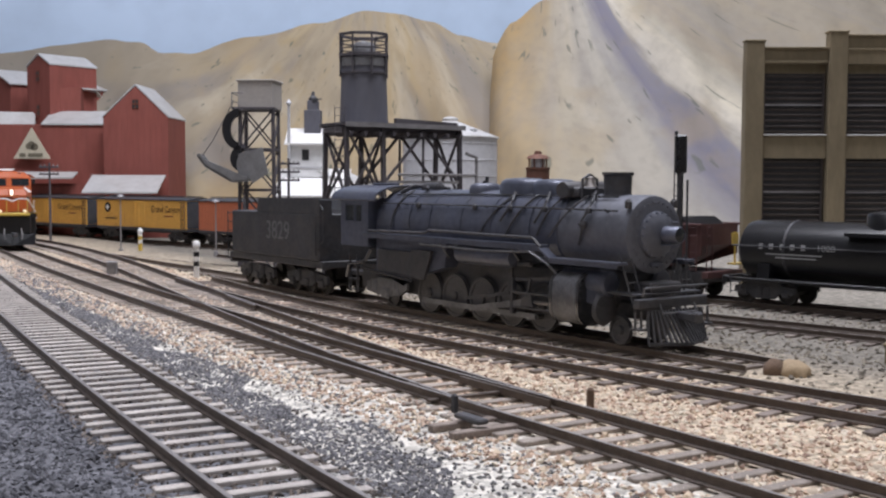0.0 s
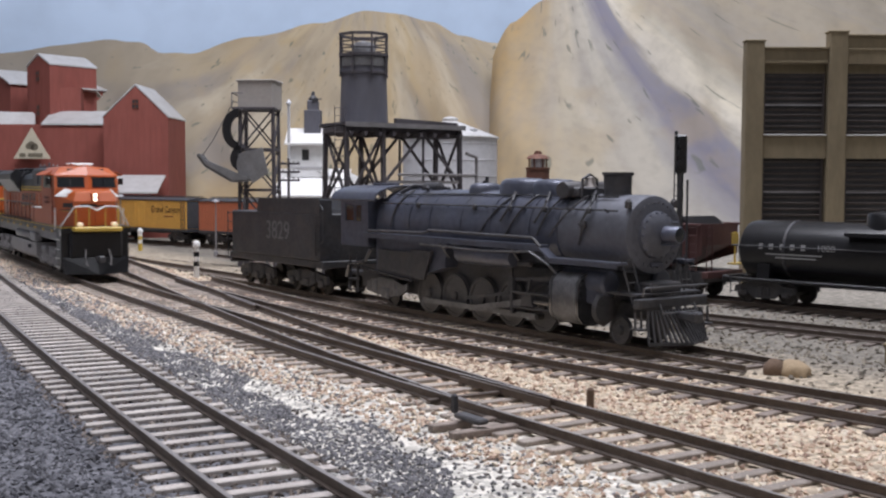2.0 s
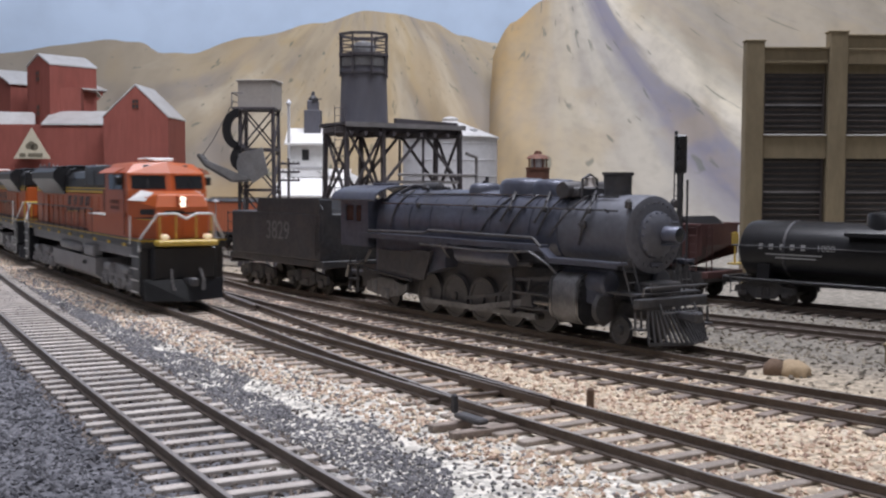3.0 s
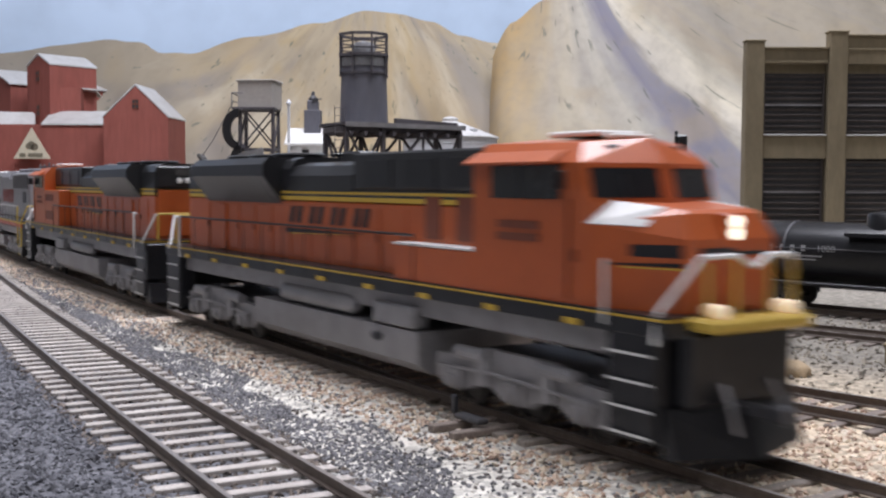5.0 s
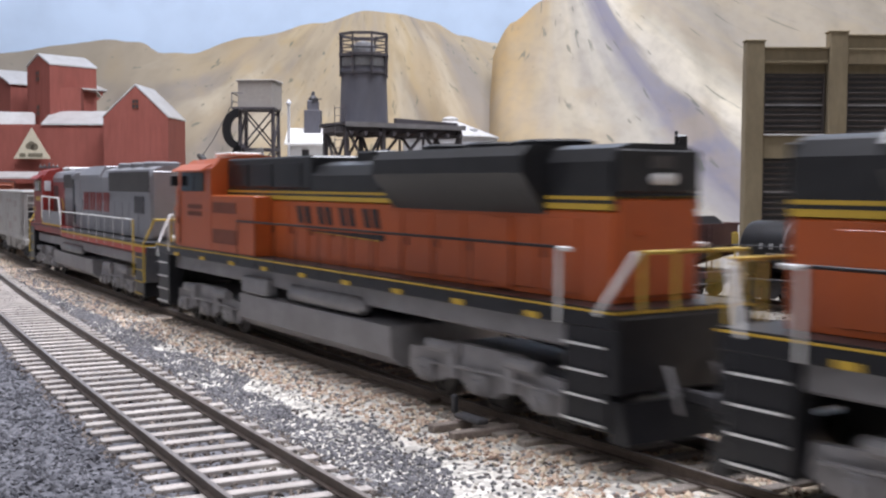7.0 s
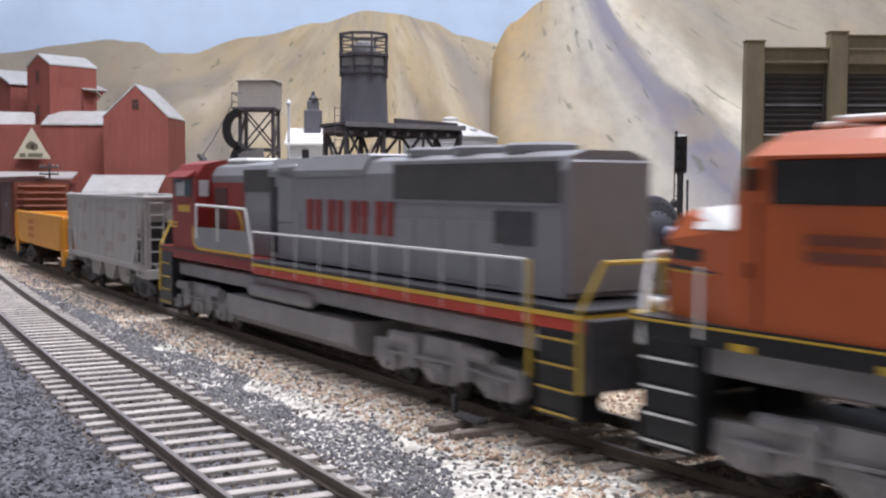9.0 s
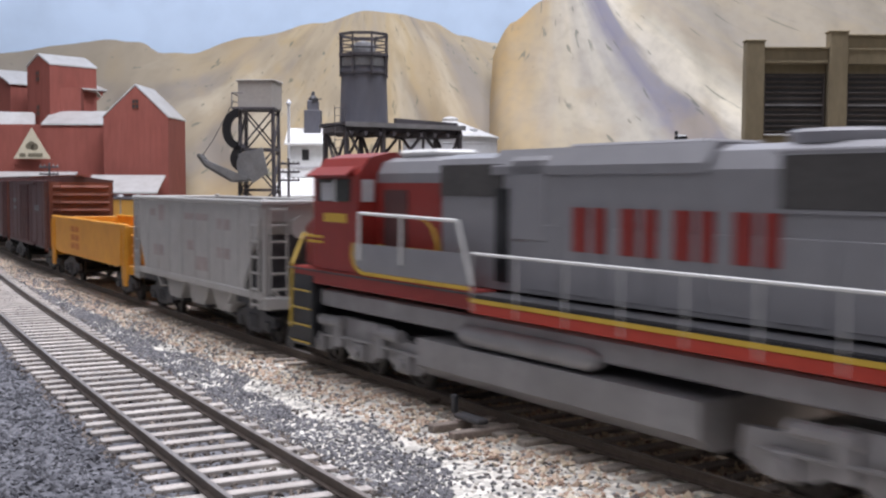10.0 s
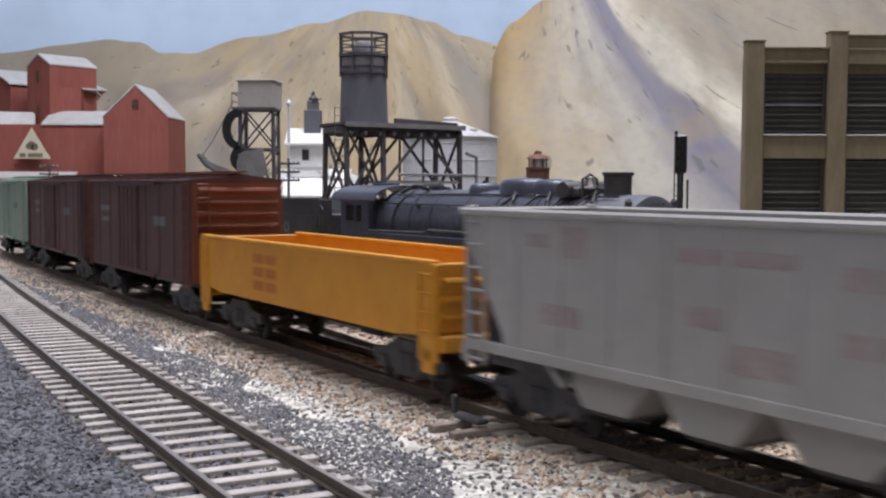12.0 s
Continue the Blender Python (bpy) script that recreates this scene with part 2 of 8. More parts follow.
# ---- ground, hills, sky, room ----
def ground_material():
    m = bpy.data.materials.new("ballasted_ground")
    m.use_nodes = True
    nt = m.node_tree
    bs = nt.nodes["Principled BSDF"]
    tc = nt.nodes.new("ShaderNodeTexCoord")
    mp = nt.nodes.new("ShaderNodeMapping")
    mp.inputs["Scale"].default_value = (1 / K, 1 / (K * DEEP), 1 / K)
    mp.inputs["Rotation"].default_value = (0, 0, radians(AXIS))
    nt.links.new(tc.outputs["Object"], mp.inputs["Vector"])
    even = nt.nodes.new("ShaderNodeMapping")
    even.inputs["Scale"].default_value = (1 / K, 1 / K, 1 / K)
    nt.links.new(tc.outputs["Object"], even.inputs["Vector"])
    sep = nt.nodes.new("ShaderNodeSeparateXYZ")
    nt.links.new(mp.outputs[0], sep.inputs[0])
    wob = nt.nodes.new("ShaderNodeTexNoise")
    wob.inputs["Scale"].default_value, wob.inputs["Detail"].default_value = 0.7, 8
    nt.links.new(mp.outputs[0], wob.inputs["Vector"])
    shift = nt.nodes.new("ShaderNodeMath")
    shift.operation, shift.inputs[1].default_value = "MULTIPLY_ADD", 3.0
    nt.links.new(wob.outputs[0], shift.inputs[0])
    nt.links.new(sep.outputs[1], shift.inputs[2])
    rng = nt.nodes.new("ShaderNodeMapRange")
    rng.inputs["From Min"].default_value, rng.inputs["From Max"].default_value = 1.5, 41.5
    nt.links.new(shift.outputs[0], rng.inputs[0])
    zone = nt.nodes.new("ShaderNodeValToRGB")
    el = zone.color_ramp.elements
    el[0].position, el[0].color = 0.0, (0.13, 0.13, 0.145, 1)
    el[1].position, el[1].color = 1.0, (0.29, 0.265, 0.225, 1)
    for pos, col in ((0.155, (0.15, 0.15, 0.165, 1)), (0.175, (0.64, 0.61, 0.55, 1)), (0.255, (0.64, 0.60, 0.53, 1)), (0.285, (0.56, 0.46, 0.345, 1)),
                     (0.45, (0.56, 0.46, 0.335, 1)), (0.60, (0.20, 0.18, 0.15, 1)), (0.80, (0.21, 0.19, 0.16, 1))):
        e = el.new(pos)
        e.color = col
    nt.links.new(rng.outputs[0], zone.inputs[0])
    vor = nt.nodes.new("ShaderNodeTexVoronoi")
    vor.inputs["Scale"].default_value = 6.5
    nt.links.new(even.outputs[0], vor.inputs["Vector"])
    hsv = nt.nodes.new("ShaderNodeHueSaturation")
    val = nt.nodes.new("ShaderNodeMapRange")
    val.inputs["To Min"].default_value, val.inputs["To Max"].default_value = 0.55, 1.35
    sepc = nt.nodes.new("ShaderNodeSeparateColor")
    nt.links.new(vor.outputs["Color"], sepc.inputs[0])
    nt.links.new(sepc.outputs[0], val.inputs[0])
    nt.links.new(val.outputs[0], hsv.inputs["Value"])
    nt.links.new(zone.outputs[0], hsv.inputs["Color"])
    nt.links.new(hsv.outputs[0], bs.inputs["Base Color"])
    bs.inputs["Roughness"].default_value = 0.95
    bump = nt.nodes.new("ShaderNodeBump")
    bump.inputs["Strength"].default_value, bump.inputs["Distance"].default_value = 0.9, 0.08 * K
    bump.invert = True
    nt.links.new(vor.outputs["Distance"], bump.inputs["Height"])
    nt.links.new(bump.outputs[0], bs.inputs["Normal"])
    return m


GROUND = ground_material()
GROUND_Z = -0.27


def soft(x, a, b):
    t = min(1.0, max(0.0, (x - a) / (b - a)))
    return t * t * (3 - 2 * t)


def ground_height(x, y):
    """The bed of the main line lies higher than the yard."""
    p = Vector((x, y / DEEP, 0))
    u, v = p.dot(DU), p.dot(DV)
    w = v - LOOP.v(min(20.0, max(-38.0, u)))
    return (GROUND_Z - 0.45 * soft(w, 1.5, 2.8) - 0.25 * soft(w, 7, 10)
            + 0.03 * noise.noise((x * 0.35, y * 0.35, 0)) + 0.03 * noise.noise((x * 1.1, y * 1.1, 4)))


def build_ground():
    s = Shape()
    nx, ny = 260, 220
    grid = []
    for j in range(ny + 1):
        y = -60 + 207 * j / ny
        row = []
        for i in range(nx + 1):
            x = -110 + 220 * i / nx
            row.append(s.bm.verts.new((x, y, ground_height(x, y))))
        grid.append(row)
    for j in range(ny):
        for i in range(nx):
            s.bm.faces.new((grid[j][i], grid[j][i + 1], grid[j + 1][i + 1], grid[j + 1][i]))
    lone("ground", s, GROUND, "ballasted layout ground of grey cinders and tan gravel", "ground", kind="structure", smooth=60)


def hill_material(name, apex, ground, pale, dark, seed, gully=0.0):
    """Painted slopes: streaks that run down from the apex (x, z), with gullies, pale ribs and strokes of sage."""
    m = bpy.data.materials.new(name)
    m.use_nodes = True
    nt = m.node_tree
    bs = nt.nodes["Principled BSDF"]
    tc = nt.nodes.new("ShaderNodeTexCoord")
    sep = nt.nodes.new("ShaderNodeSeparateXYZ")
    nt.links.new(tc.outputs["Object"], sep.inputs[0])

    def maths(op, a, b=None, c=None):
        n = nt.nodes.new("ShaderNodeMath")
        n.operation = op
        for i, v in enumerate((a, b, c)):
            if v is None:
                continue
            if isinstance(v, (int, float)):
                n.inputs[i].default_value = v
            else:
                nt.links.new(v, n.inputs[i])
        return n.outputs[0]

    dx = maths("MULTIPLY_ADD", sep.outputs[0], 1 / K, -apex[0])
    dz = maths("MULTIPLY_ADD", sep.outputs[2], -1 / K, apex[1])
    ang = maths("ARCTAN2", dx, dz)
    rad = maths("SQRT", maths("ADD", maths("MULTIPLY", dx, dx), maths("MULTIPLY", dz, dz)))
    comb = nt.nodes.new("ShaderNodeCombineXYZ")
    nt.links.new(ang, comb.inputs[0])
    nt.links.new(maths("MULTIPLY", rad, 0.06), comb.inputs[1])
    comb.inputs[2].default_value = seed

    def layer(sx, sy, detail, warp):
        mp = nt.nodes.new("ShaderNodeMapping")
        mp.inputs["Scale"].default_value = (sx, sy, 1)
        nt.links.new(comb.outputs[0], mp.inputs["Vector"])
        n = nt.nodes.new("ShaderNodeTexNoise")
        n.inputs["Scale"].default_value, n.inputs["Detail"].default_value, n.inputs["Distortion"].default_value = 1.0, detail, warp
        nt.links.new(mp.outputs[0], n.inputs["Vector"])
        return n.outputs[0]

    def ramp(src, stops):
        r = nt.nodes.new("ShaderNodeValToRGB")
        el = r.color_ramp.elements
        el[0].position, el[0].color = stops[0][0], (*stops[0][1], 1)
        el[1].position, el[1].color = stops[-1][0], (*stops[-1][1], 1)
        for pos, col in stops[1:-1]:
            el.new(pos).color = (*col, 1)
        nt.links.new(src, r.inputs[0])
        return r.outputs[0]

    def mix(fac, a, b):
        x = nt.nodes.new("ShaderNodeMixRGB")
        nt.links.new(fac, x.inputs[0])
        nt.links.new(a, x.inputs[1])
        x.inputs[2].default_value = (*b, 1)
        return x.outputs[0]

    g = ground
    base = ramp(layer(2.6, 1.3, 7, 1.2), [(0.30, [c * 0.78 for c in g]), (0.48, g), (0.58, (g[0] * 1.04, g[1] * 0.98, g[2] * 0.84)), (0.72, [min(1, c * 1.2) for c in g])])
    # gully shade and rib light go into these two streak colours
    col = mix(ramp(layer(3.0, 0.6, 5, 1.0), [(0.50 - gully, (0, 0, 0)), (0.62 - gully, (0.85, 0.85, 0.85))]), base, dark)
    col = mix(ramp(layer(3.6, 0.7, 6, 1.1), [(0.54, (0, 0, 0)), (0.66, (0.8, 0.8, 0.8))]), col, pale)
    col = mix(ramp(layer(11.0, 4.0, 8, 1.5), [(0.5, (0, 0, 0)), (0.75, (0.35, 0.35, 0.35))]), col, [c * 0.6 for c in g])
    col = mix(ramp(layer(34.0, 12.0, 1.5, 0.8), [(0.675, (0, 0, 0)), (0.71, (0.75, 0.75, 0.75))]), col, (0.14, 0.155, 0.12))
    # greyer towards low x, and ochre washes
    col = mix(ramp(maths("MULTIPLY_ADD", sep.outputs[0], 1 / (K * 60), 0.9), [(0.05, (0.75, 0.75, 0.75)), (0.28, (0.55, 0.55, 0.55)), (0.52, (0, 0, 0))]), col, (0.235, 0.208, 0.17))
    col = mix(ramp(layer(1.7, 0.9, 4, 0.8), [(0.52, (0, 0, 0)), (0.68, (0.5, 0.5, 0.5))]), col, (0.40, 0.29, 0.155))
    nt.links.new(col, bs.inputs["Base Color"])
    bs.inputs["Roughness"].default_value = 0.95
    return m


def gully_material(name):
    """A painted hillside: ochre shoulder, pale ribs and one broad grey-violet gully that bends as it runs down."""
    m = bpy.data.materials.new(name)
    m.use_nodes = True
    nt = m.node_tree
    bs = nt.nodes["Principled BSDF"]
    tc = nt.nodes.new("ShaderNodeTexCoord")
    big = nt.nodes.new("ShaderNodeMapping")
    big.inputs["Scale"].default_value = (1 / K, 1 / K, 1 / K)
    nt.links.new(tc.outputs["Object"], big.inputs["Vector"])
    sep = nt.nodes.new("ShaderNodeSeparateXYZ")
    nt.links.new(big.outputs[0], sep.inputs[0])

    def maths(op, *args):
        n = nt.nodes.new("ShaderNodeMath")
        n.operation = op
        for i, v in enumerate(args):
            if isinstance(v, (int, float)):
                n.inputs[i].default_value = v
            else:
                nt.links.new(v, n.inputs[i])
        return n.outputs[0]

    def cloud(vec, scale, detail, sx=1.0, sy=1.0, sz=1.0, warp=0.0):
        mp = nt.nodes.new("ShaderNodeMapping")
        mp.inputs["Scale"].default_value = (sx, sy, sz)
        nt.links.new(vec, mp.inputs["Vector"])
        n = nt.nodes.new("ShaderNodeTexNoise")
        n.inputs["Scale"].default_value, n.inputs["Detail"].default_value, n.inputs["Distortion"].default_value = scale, detail, warp
        nt.links.new(mp.outputs[0], n.inputs["Vector"])
        return n.outputs[0]

    def ramp(src, stops):
        r = nt.nodes.new("ShaderNodeValToRGB")
        el = r.color_ramp.elements
        el[0].position, el[0].color = stops[0][0], (*stops[0][1], 1)
        el[1].position, el[1].color = stops[-1][0], (*stops[-1][1], 1)
        for pos, c in stops[1:-1]:
            el.new(pos).color = (*c, 1)
        nt.links.new(src, r.inputs[0])
        return r.outputs[0]

    def mix(fac, a, b):
        x = nt.nodes.new("ShaderNodeMixRGB")
        nt.links.new(fac, x.inputs[0])
        nt.links.new(a, x.inputs[1])
        x.inputs[2].default_value = (*b, 1)
        return x.outputs[0]

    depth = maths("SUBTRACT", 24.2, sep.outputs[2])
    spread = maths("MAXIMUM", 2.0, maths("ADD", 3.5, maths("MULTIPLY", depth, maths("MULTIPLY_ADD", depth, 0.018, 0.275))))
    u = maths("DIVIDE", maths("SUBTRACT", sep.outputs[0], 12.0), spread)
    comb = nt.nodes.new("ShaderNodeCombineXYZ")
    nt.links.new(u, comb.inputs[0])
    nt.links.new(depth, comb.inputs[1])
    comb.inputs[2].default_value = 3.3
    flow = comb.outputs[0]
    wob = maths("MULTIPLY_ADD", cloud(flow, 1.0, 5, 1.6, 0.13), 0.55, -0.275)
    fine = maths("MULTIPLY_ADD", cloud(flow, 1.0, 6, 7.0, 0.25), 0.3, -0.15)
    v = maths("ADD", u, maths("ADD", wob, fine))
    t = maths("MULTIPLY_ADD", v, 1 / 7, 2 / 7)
    # violet is the gully's shade, pale and cream its lit ribs, put into paint
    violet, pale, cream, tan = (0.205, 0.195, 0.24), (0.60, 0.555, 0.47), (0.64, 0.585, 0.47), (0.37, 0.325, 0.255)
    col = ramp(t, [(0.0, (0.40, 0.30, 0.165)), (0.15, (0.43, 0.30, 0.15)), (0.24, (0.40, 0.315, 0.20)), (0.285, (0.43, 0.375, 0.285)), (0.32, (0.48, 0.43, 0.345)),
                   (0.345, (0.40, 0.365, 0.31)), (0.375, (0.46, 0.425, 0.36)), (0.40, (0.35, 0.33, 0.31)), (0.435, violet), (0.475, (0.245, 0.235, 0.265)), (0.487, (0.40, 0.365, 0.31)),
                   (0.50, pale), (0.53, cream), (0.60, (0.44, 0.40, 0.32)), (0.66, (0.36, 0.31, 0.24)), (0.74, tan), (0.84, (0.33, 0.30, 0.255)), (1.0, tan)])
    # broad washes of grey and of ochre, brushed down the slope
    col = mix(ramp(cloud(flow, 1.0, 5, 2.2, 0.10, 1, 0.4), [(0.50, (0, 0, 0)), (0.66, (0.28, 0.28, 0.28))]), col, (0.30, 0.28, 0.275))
    col = mix(ramp(cloud(big.outputs[0], 0.16, 4), [(0.52, (0, 0, 0)), (0.68, (0.45, 0.45, 0.45))]), col, (0.39, 0.315, 0.21))
    col = mix(ramp(cloud(big.outputs[0], 0.9, 9), [(0.45, (0, 0, 0)), (0.75, (0.3, 0.3, 0.3))]), col, (0.24, 0.215, 0.18))
    # short sage strokes
    col = mix(ramp(cloud(flow, 1.0, 1.5, 9.0, 0.42, 1, 0.5), [(0.672, (0, 0, 0)), (0.72, (0.65, 0.65, 0.65))]), col, (0.13, 0.14, 0.115))
    nt.links.new(col, bs.inputs["Base Color"])
    bs.inputs["Roughness"].default_value = 0.95
    return m


def glide(x, knots):
    """Smooth height between a few knots (x, value)."""
    if x <= knots[0][0]:
        return knots[0][1]
    for (x0, a), (x1, b) in zip(knots[:-1], knots[1:]):
        if x <= x1:
            t = (x - x0) / (x1 - x0)
            return a + (b - a) * t * t * (3 - 2 * t)
    return knots[-1][1]


def build_hill(name, ridge, x0, x1, foot, top, seed, label, mat):
    s = Shape()
    nx, nz = 150, 40
    grid = []
    for j in range(nz + 1):
        t = j / nz
        row = []
        for i in range(nx + 1):
            x = x0 + (x1 - x0) * i / nx
            z = -1.1 + t * (1.1 + glide(x, ridge) + 0.25 * noise.noise((x * 0.3, seed, 0)))
            spur = noise.noise((x * 0.11 + t * 1.5, t * 0.8, seed)) + 0.5 * noise.noise((x * 0.3 + t * 2, t * 2, seed + 3))
            y = foot + (top - foot) * t - 2.6 * spur * math.sin(math.pi * min(1, t * 1.02))
            row.append(s.bm.verts.new((x, y, z)))
        grid.append(row)
    for j in range(nz):
        for i in range(nx):
            s.bm.faces.new((grid[j][i], grid[j][i + 1], grid[j + 1][i + 1], grid[j + 1][i]))
    lone(name, s, mat, label, "hill", kind="structure", smooth=70)


def build_distance():
    build_hill("hill_far", [(-75, 16.5), (-49, 18.9), (-44, 19.8), (-38, 20.4), (-34.5, 20.2), (-32, 19.0), (-29, 19.0), (-22, 20.8), (-14, 22.4),
                            (-8.5, 23.9), (-5, 23.4), (-1.5, 22.6), (2, 21.1), (5.5, 20.2), (14, 19)], -80, 22, 112, 126, 2.0,
               "dry tan hills with sage strokes behind the yard",
               hill_material("painted_tan_hills", (-8.5, 31), (0.40, 0.333, 0.235), (0.50, 0.435, 0.33), (0.275, 0.245, 0.215), 1.0))
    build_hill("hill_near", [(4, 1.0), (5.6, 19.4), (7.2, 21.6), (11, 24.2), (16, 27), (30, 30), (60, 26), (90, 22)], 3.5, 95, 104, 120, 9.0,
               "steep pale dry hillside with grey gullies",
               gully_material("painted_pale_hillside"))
    s = Shape().box((0, 131, 25), (260, 1, 52))
    lone("backdrop", s, SKY, "plain pale blue painted sky backdrop", "backdrop", kind="structure")
    # the room round the layout
    s = Shape().box((0, -170, 30), (400, 2, 160))
    lone("wall_south", s, ROOM, "plain off-white room wall", "wall", kind="structure")
    s = Shape().box((-201, -11, 30), (2, 320, 160))
    lone("wall_west", s, ROOM, "plain off-white room wall", "wall", kind="structure")
    s = Shape().box((201, -11, 30), (2, 320, 160))
    lone("wall_east", s, ROOM, "plain off-white room wall", "wall", kind="structure")
    s = Shape().box((0, 150, 30), (400, 2, 160))
    lone("wall_north", s, ROOM, "plain off-white room wall", "wall", kind="structure")
    s = Shape().box((0, -11, -52), (406, 328, 4))
    lone("floor", s, ROOM_FLOOR, "plain grey room floor below the layout", "floor", kind="structure")
    s = Shape().box((0, -11, 114), (406, 328, 4))
    lone("ceiling", s, ROOM, "plain off-white room ceiling", "ceiling", kind="structure")


# ---- tracks ----
def rail_mesh(line, u0, u1, side, name, step=1.0):
    """One rail: foot, web and head swept along the line."""
    s = Shape()
    prof = [(-0.07, -0.20), (-0.07, -0.17), (-0.018, -0.14), (-0.018, -0.05), (-0.042, -0.035), (-0.042, 0.0),
            (0.042, 0.0), (0.042, -0.035), (0.018, -0.05), (0.018, -0.14), (0.07, -0.17), (0.07, -0.20)]
    n = max(2, int((u1 - u0) / step))
    rings = []
    for i in range(n + 1):
        u = u0 + (u1 - u0) * i / n
        rings.append([s.bm.verts.new(line.point(u, side + a, b)) for a, b in prof])
    for lo, hi in zip(rings[:-1], rings[1:]):
        for k in range(len(prof)):
            s.bm.faces.new((lo[k], lo[(k + 1) % len(prof)], hi[(k + 1) % len(prof)], hi[k]))
    s.bm.faces.new(rings[0])
    s.bm.faces.new(rings[-1])
    me = s.mesh(name, STEEL)
    me.materials.append(RAIL_TOP)
    for f in me.polygons:
        if f.normal.z > 0.9 and f.center.z > (line.z - 0.01) * K:
            f.material_index = 1
    return me


def tie_mesh(name, length, mat):
    s = Shape().box((0, 0, -0.085), (0.24, length, 0.17), 0.015)
    return s.mesh(name, mat)


def build_track(name, line, u0, u1, label, mat, spacing=0.6, gaps=(), sides=(-0.817, 0.817), length=2.83, keep=300, wear=0.0):
    t = thing(name, label, "track", group="tracks of the yard")
    for side in sides:
        ob = new("rail", rail_mesh(line, u0, u1, side, "rail"))
        ob.parent = t
    me = tie_mesh("tie", length, mat)
    rnd = random.Random(len(name))
    u, count = u1, 0
    while u > u0 and count < keep:
        u -= spacing
        if any(a < u < b for a, b in gaps):
            continue
        p = line.point(u, rnd.uniform(-0.05, 0.05) * (1 + wear))
        ob = new("tie", me)
        ob.parent = t
        ob.matrix_basis = at(p.x, p.y, -0.2 + line.z, line.heading(u) + rnd.uniform(-1.5, 1.5) * (1 + 2 * wear))
        count += 1
    return t


def build_turnout(branch):
    """Long ties, frog, guard rails, point blades and throw bar where the branch joins."""
    rnd = random.Random(7)
    u = -12.3
    while u > -30:
        a, b = MAIN.v(u) * 1.09, BRANCH.v(u) * 1.09
        width = 2.83 + (b - a) + rnd.uniform(-0.1, 0.15)
        p = MAIN.point(u, (b - a) / 2)
        part("tie", Shape().box((0, 0, -0.085), (0.24, width, 0.17), 0.015), TIE_MAIN, branch, where=at(p.x, p.y, -0.2, MAIN.heading(u) + rnd.uniform(-1.5, 1.5)))
        u -= 0.6
    cross = max((v for v in [(-30 + 0.05 * i) for i in range(300)] if BRANCH.v(v) - 0.75 >= MAIN.v(v) + 0.75), default=-26)
    c = MAIN.point(cross, 0.817)
    part("frog", Shape().prism([(-1.3, -0.16), (-1.3, 0.16), (1.1, 0.03), (1.1, -0.03)], -0.17, -0.012, "Z"), STEEL, branch, where=at(c.x, c.y, 0, MAIN.heading(cross) - 2))
    for line, side in ((MAIN, -0.69), (BRANCH, 0.69)):
        me = rail_mesh(line, cross - 1.6, cross + 1.6, side, "guard_rail", 0.4)
        ob = new("guard_rail", me)
        ob.parent = branch
    p = MAIN.point(-13.2, 0.05)
    part("throw_bar", Shape().box((0, 0, -0.13), (0.14, 2.3, 0.06), 0.01), STEEL, branch, where=at(p.x, p.y, 0, MAIN.heading(-13)))
    for side in (-0.68, 0.68):
        p = MAIN.point(-12.6, side)
        part("point_blade", Shape().prism([(-2.2, -0.05), (-2.2, 0.05), (1.0, 0.012), (1.0, -0.012)], -0.17, -0.015, "Z"), STEEL, branch, where=at(p.x, p.y, 0, MAIN.heading(-12.6)))


def build_tracks():
    build_track("main_track", MAIN, -92, 12, "main line track with brown rails on weathered ties", TIE_MAIN, gaps=((-30, -12.2),))
    build_track("near_track", NEAR, -62, 8, "straight track with pale weathered ties beside cinders", TIE, spacing=0.58)
    branch = build_track("branch_track", BRANCH, -70, -12, "diverging turnout track joining the main line", TIE_MAIN, gaps=((-30, -11),))
    build_turnout(branch)
    build_track("loop_track", LOOP, -37, 14, "curved loop track with dark worn ties", TIE_DARK, wear=1.0)
    build_track("spur_track", SPUR, -66, -12.1, "stub spur track under the steam engine", TIE_DARK)
    build_track("yard_track", YARD, -70, 28, "empty yard track beside the tank cars", TIE_DARK)
    build_track("back_track", BACK, -56, 34, "back yard track under the tank car", TIE_DARK)
    build_track("far_track", FAR, -120, -33, "far yard track under the yellow reefers", TIE_DARK)


build_ground()
build_distance()
build_tracks()


# ---- lettering ----
def lettering(name, text, size, mat, parent, where, stretch=1.0):
    """Flat raised characters in the built-in font."""
    cu = bpy.data.curves.new(name, "FONT")
    cu.body, cu.size, cu.extrude = text, size * K, 0.004 * K
    cu.align_x, cu.align_y = "CENTER", "CENTER"
    ob = new(name, cu)
    cu.materials.append(mat)
    ob.parent = parent
    ob.matrix_basis = where @ Matrix.Diagonal((stretch * LONG[0], 1, 1, 1))
    return ob


def side_text(x, y, z):
    """A place on the side that faces the eye, for things whose front is +x."""
    return at(x, y, z, 0, 90)


FAINT = material("worn_grey_lettering", (0.16, 0.16, 0.165), 0.7, 0, 0.3, 0.5)
PALE = material("faded_white_lettering", (0.33, 0.33, 0.33), 0.7, 0, 0.15, 0.5)


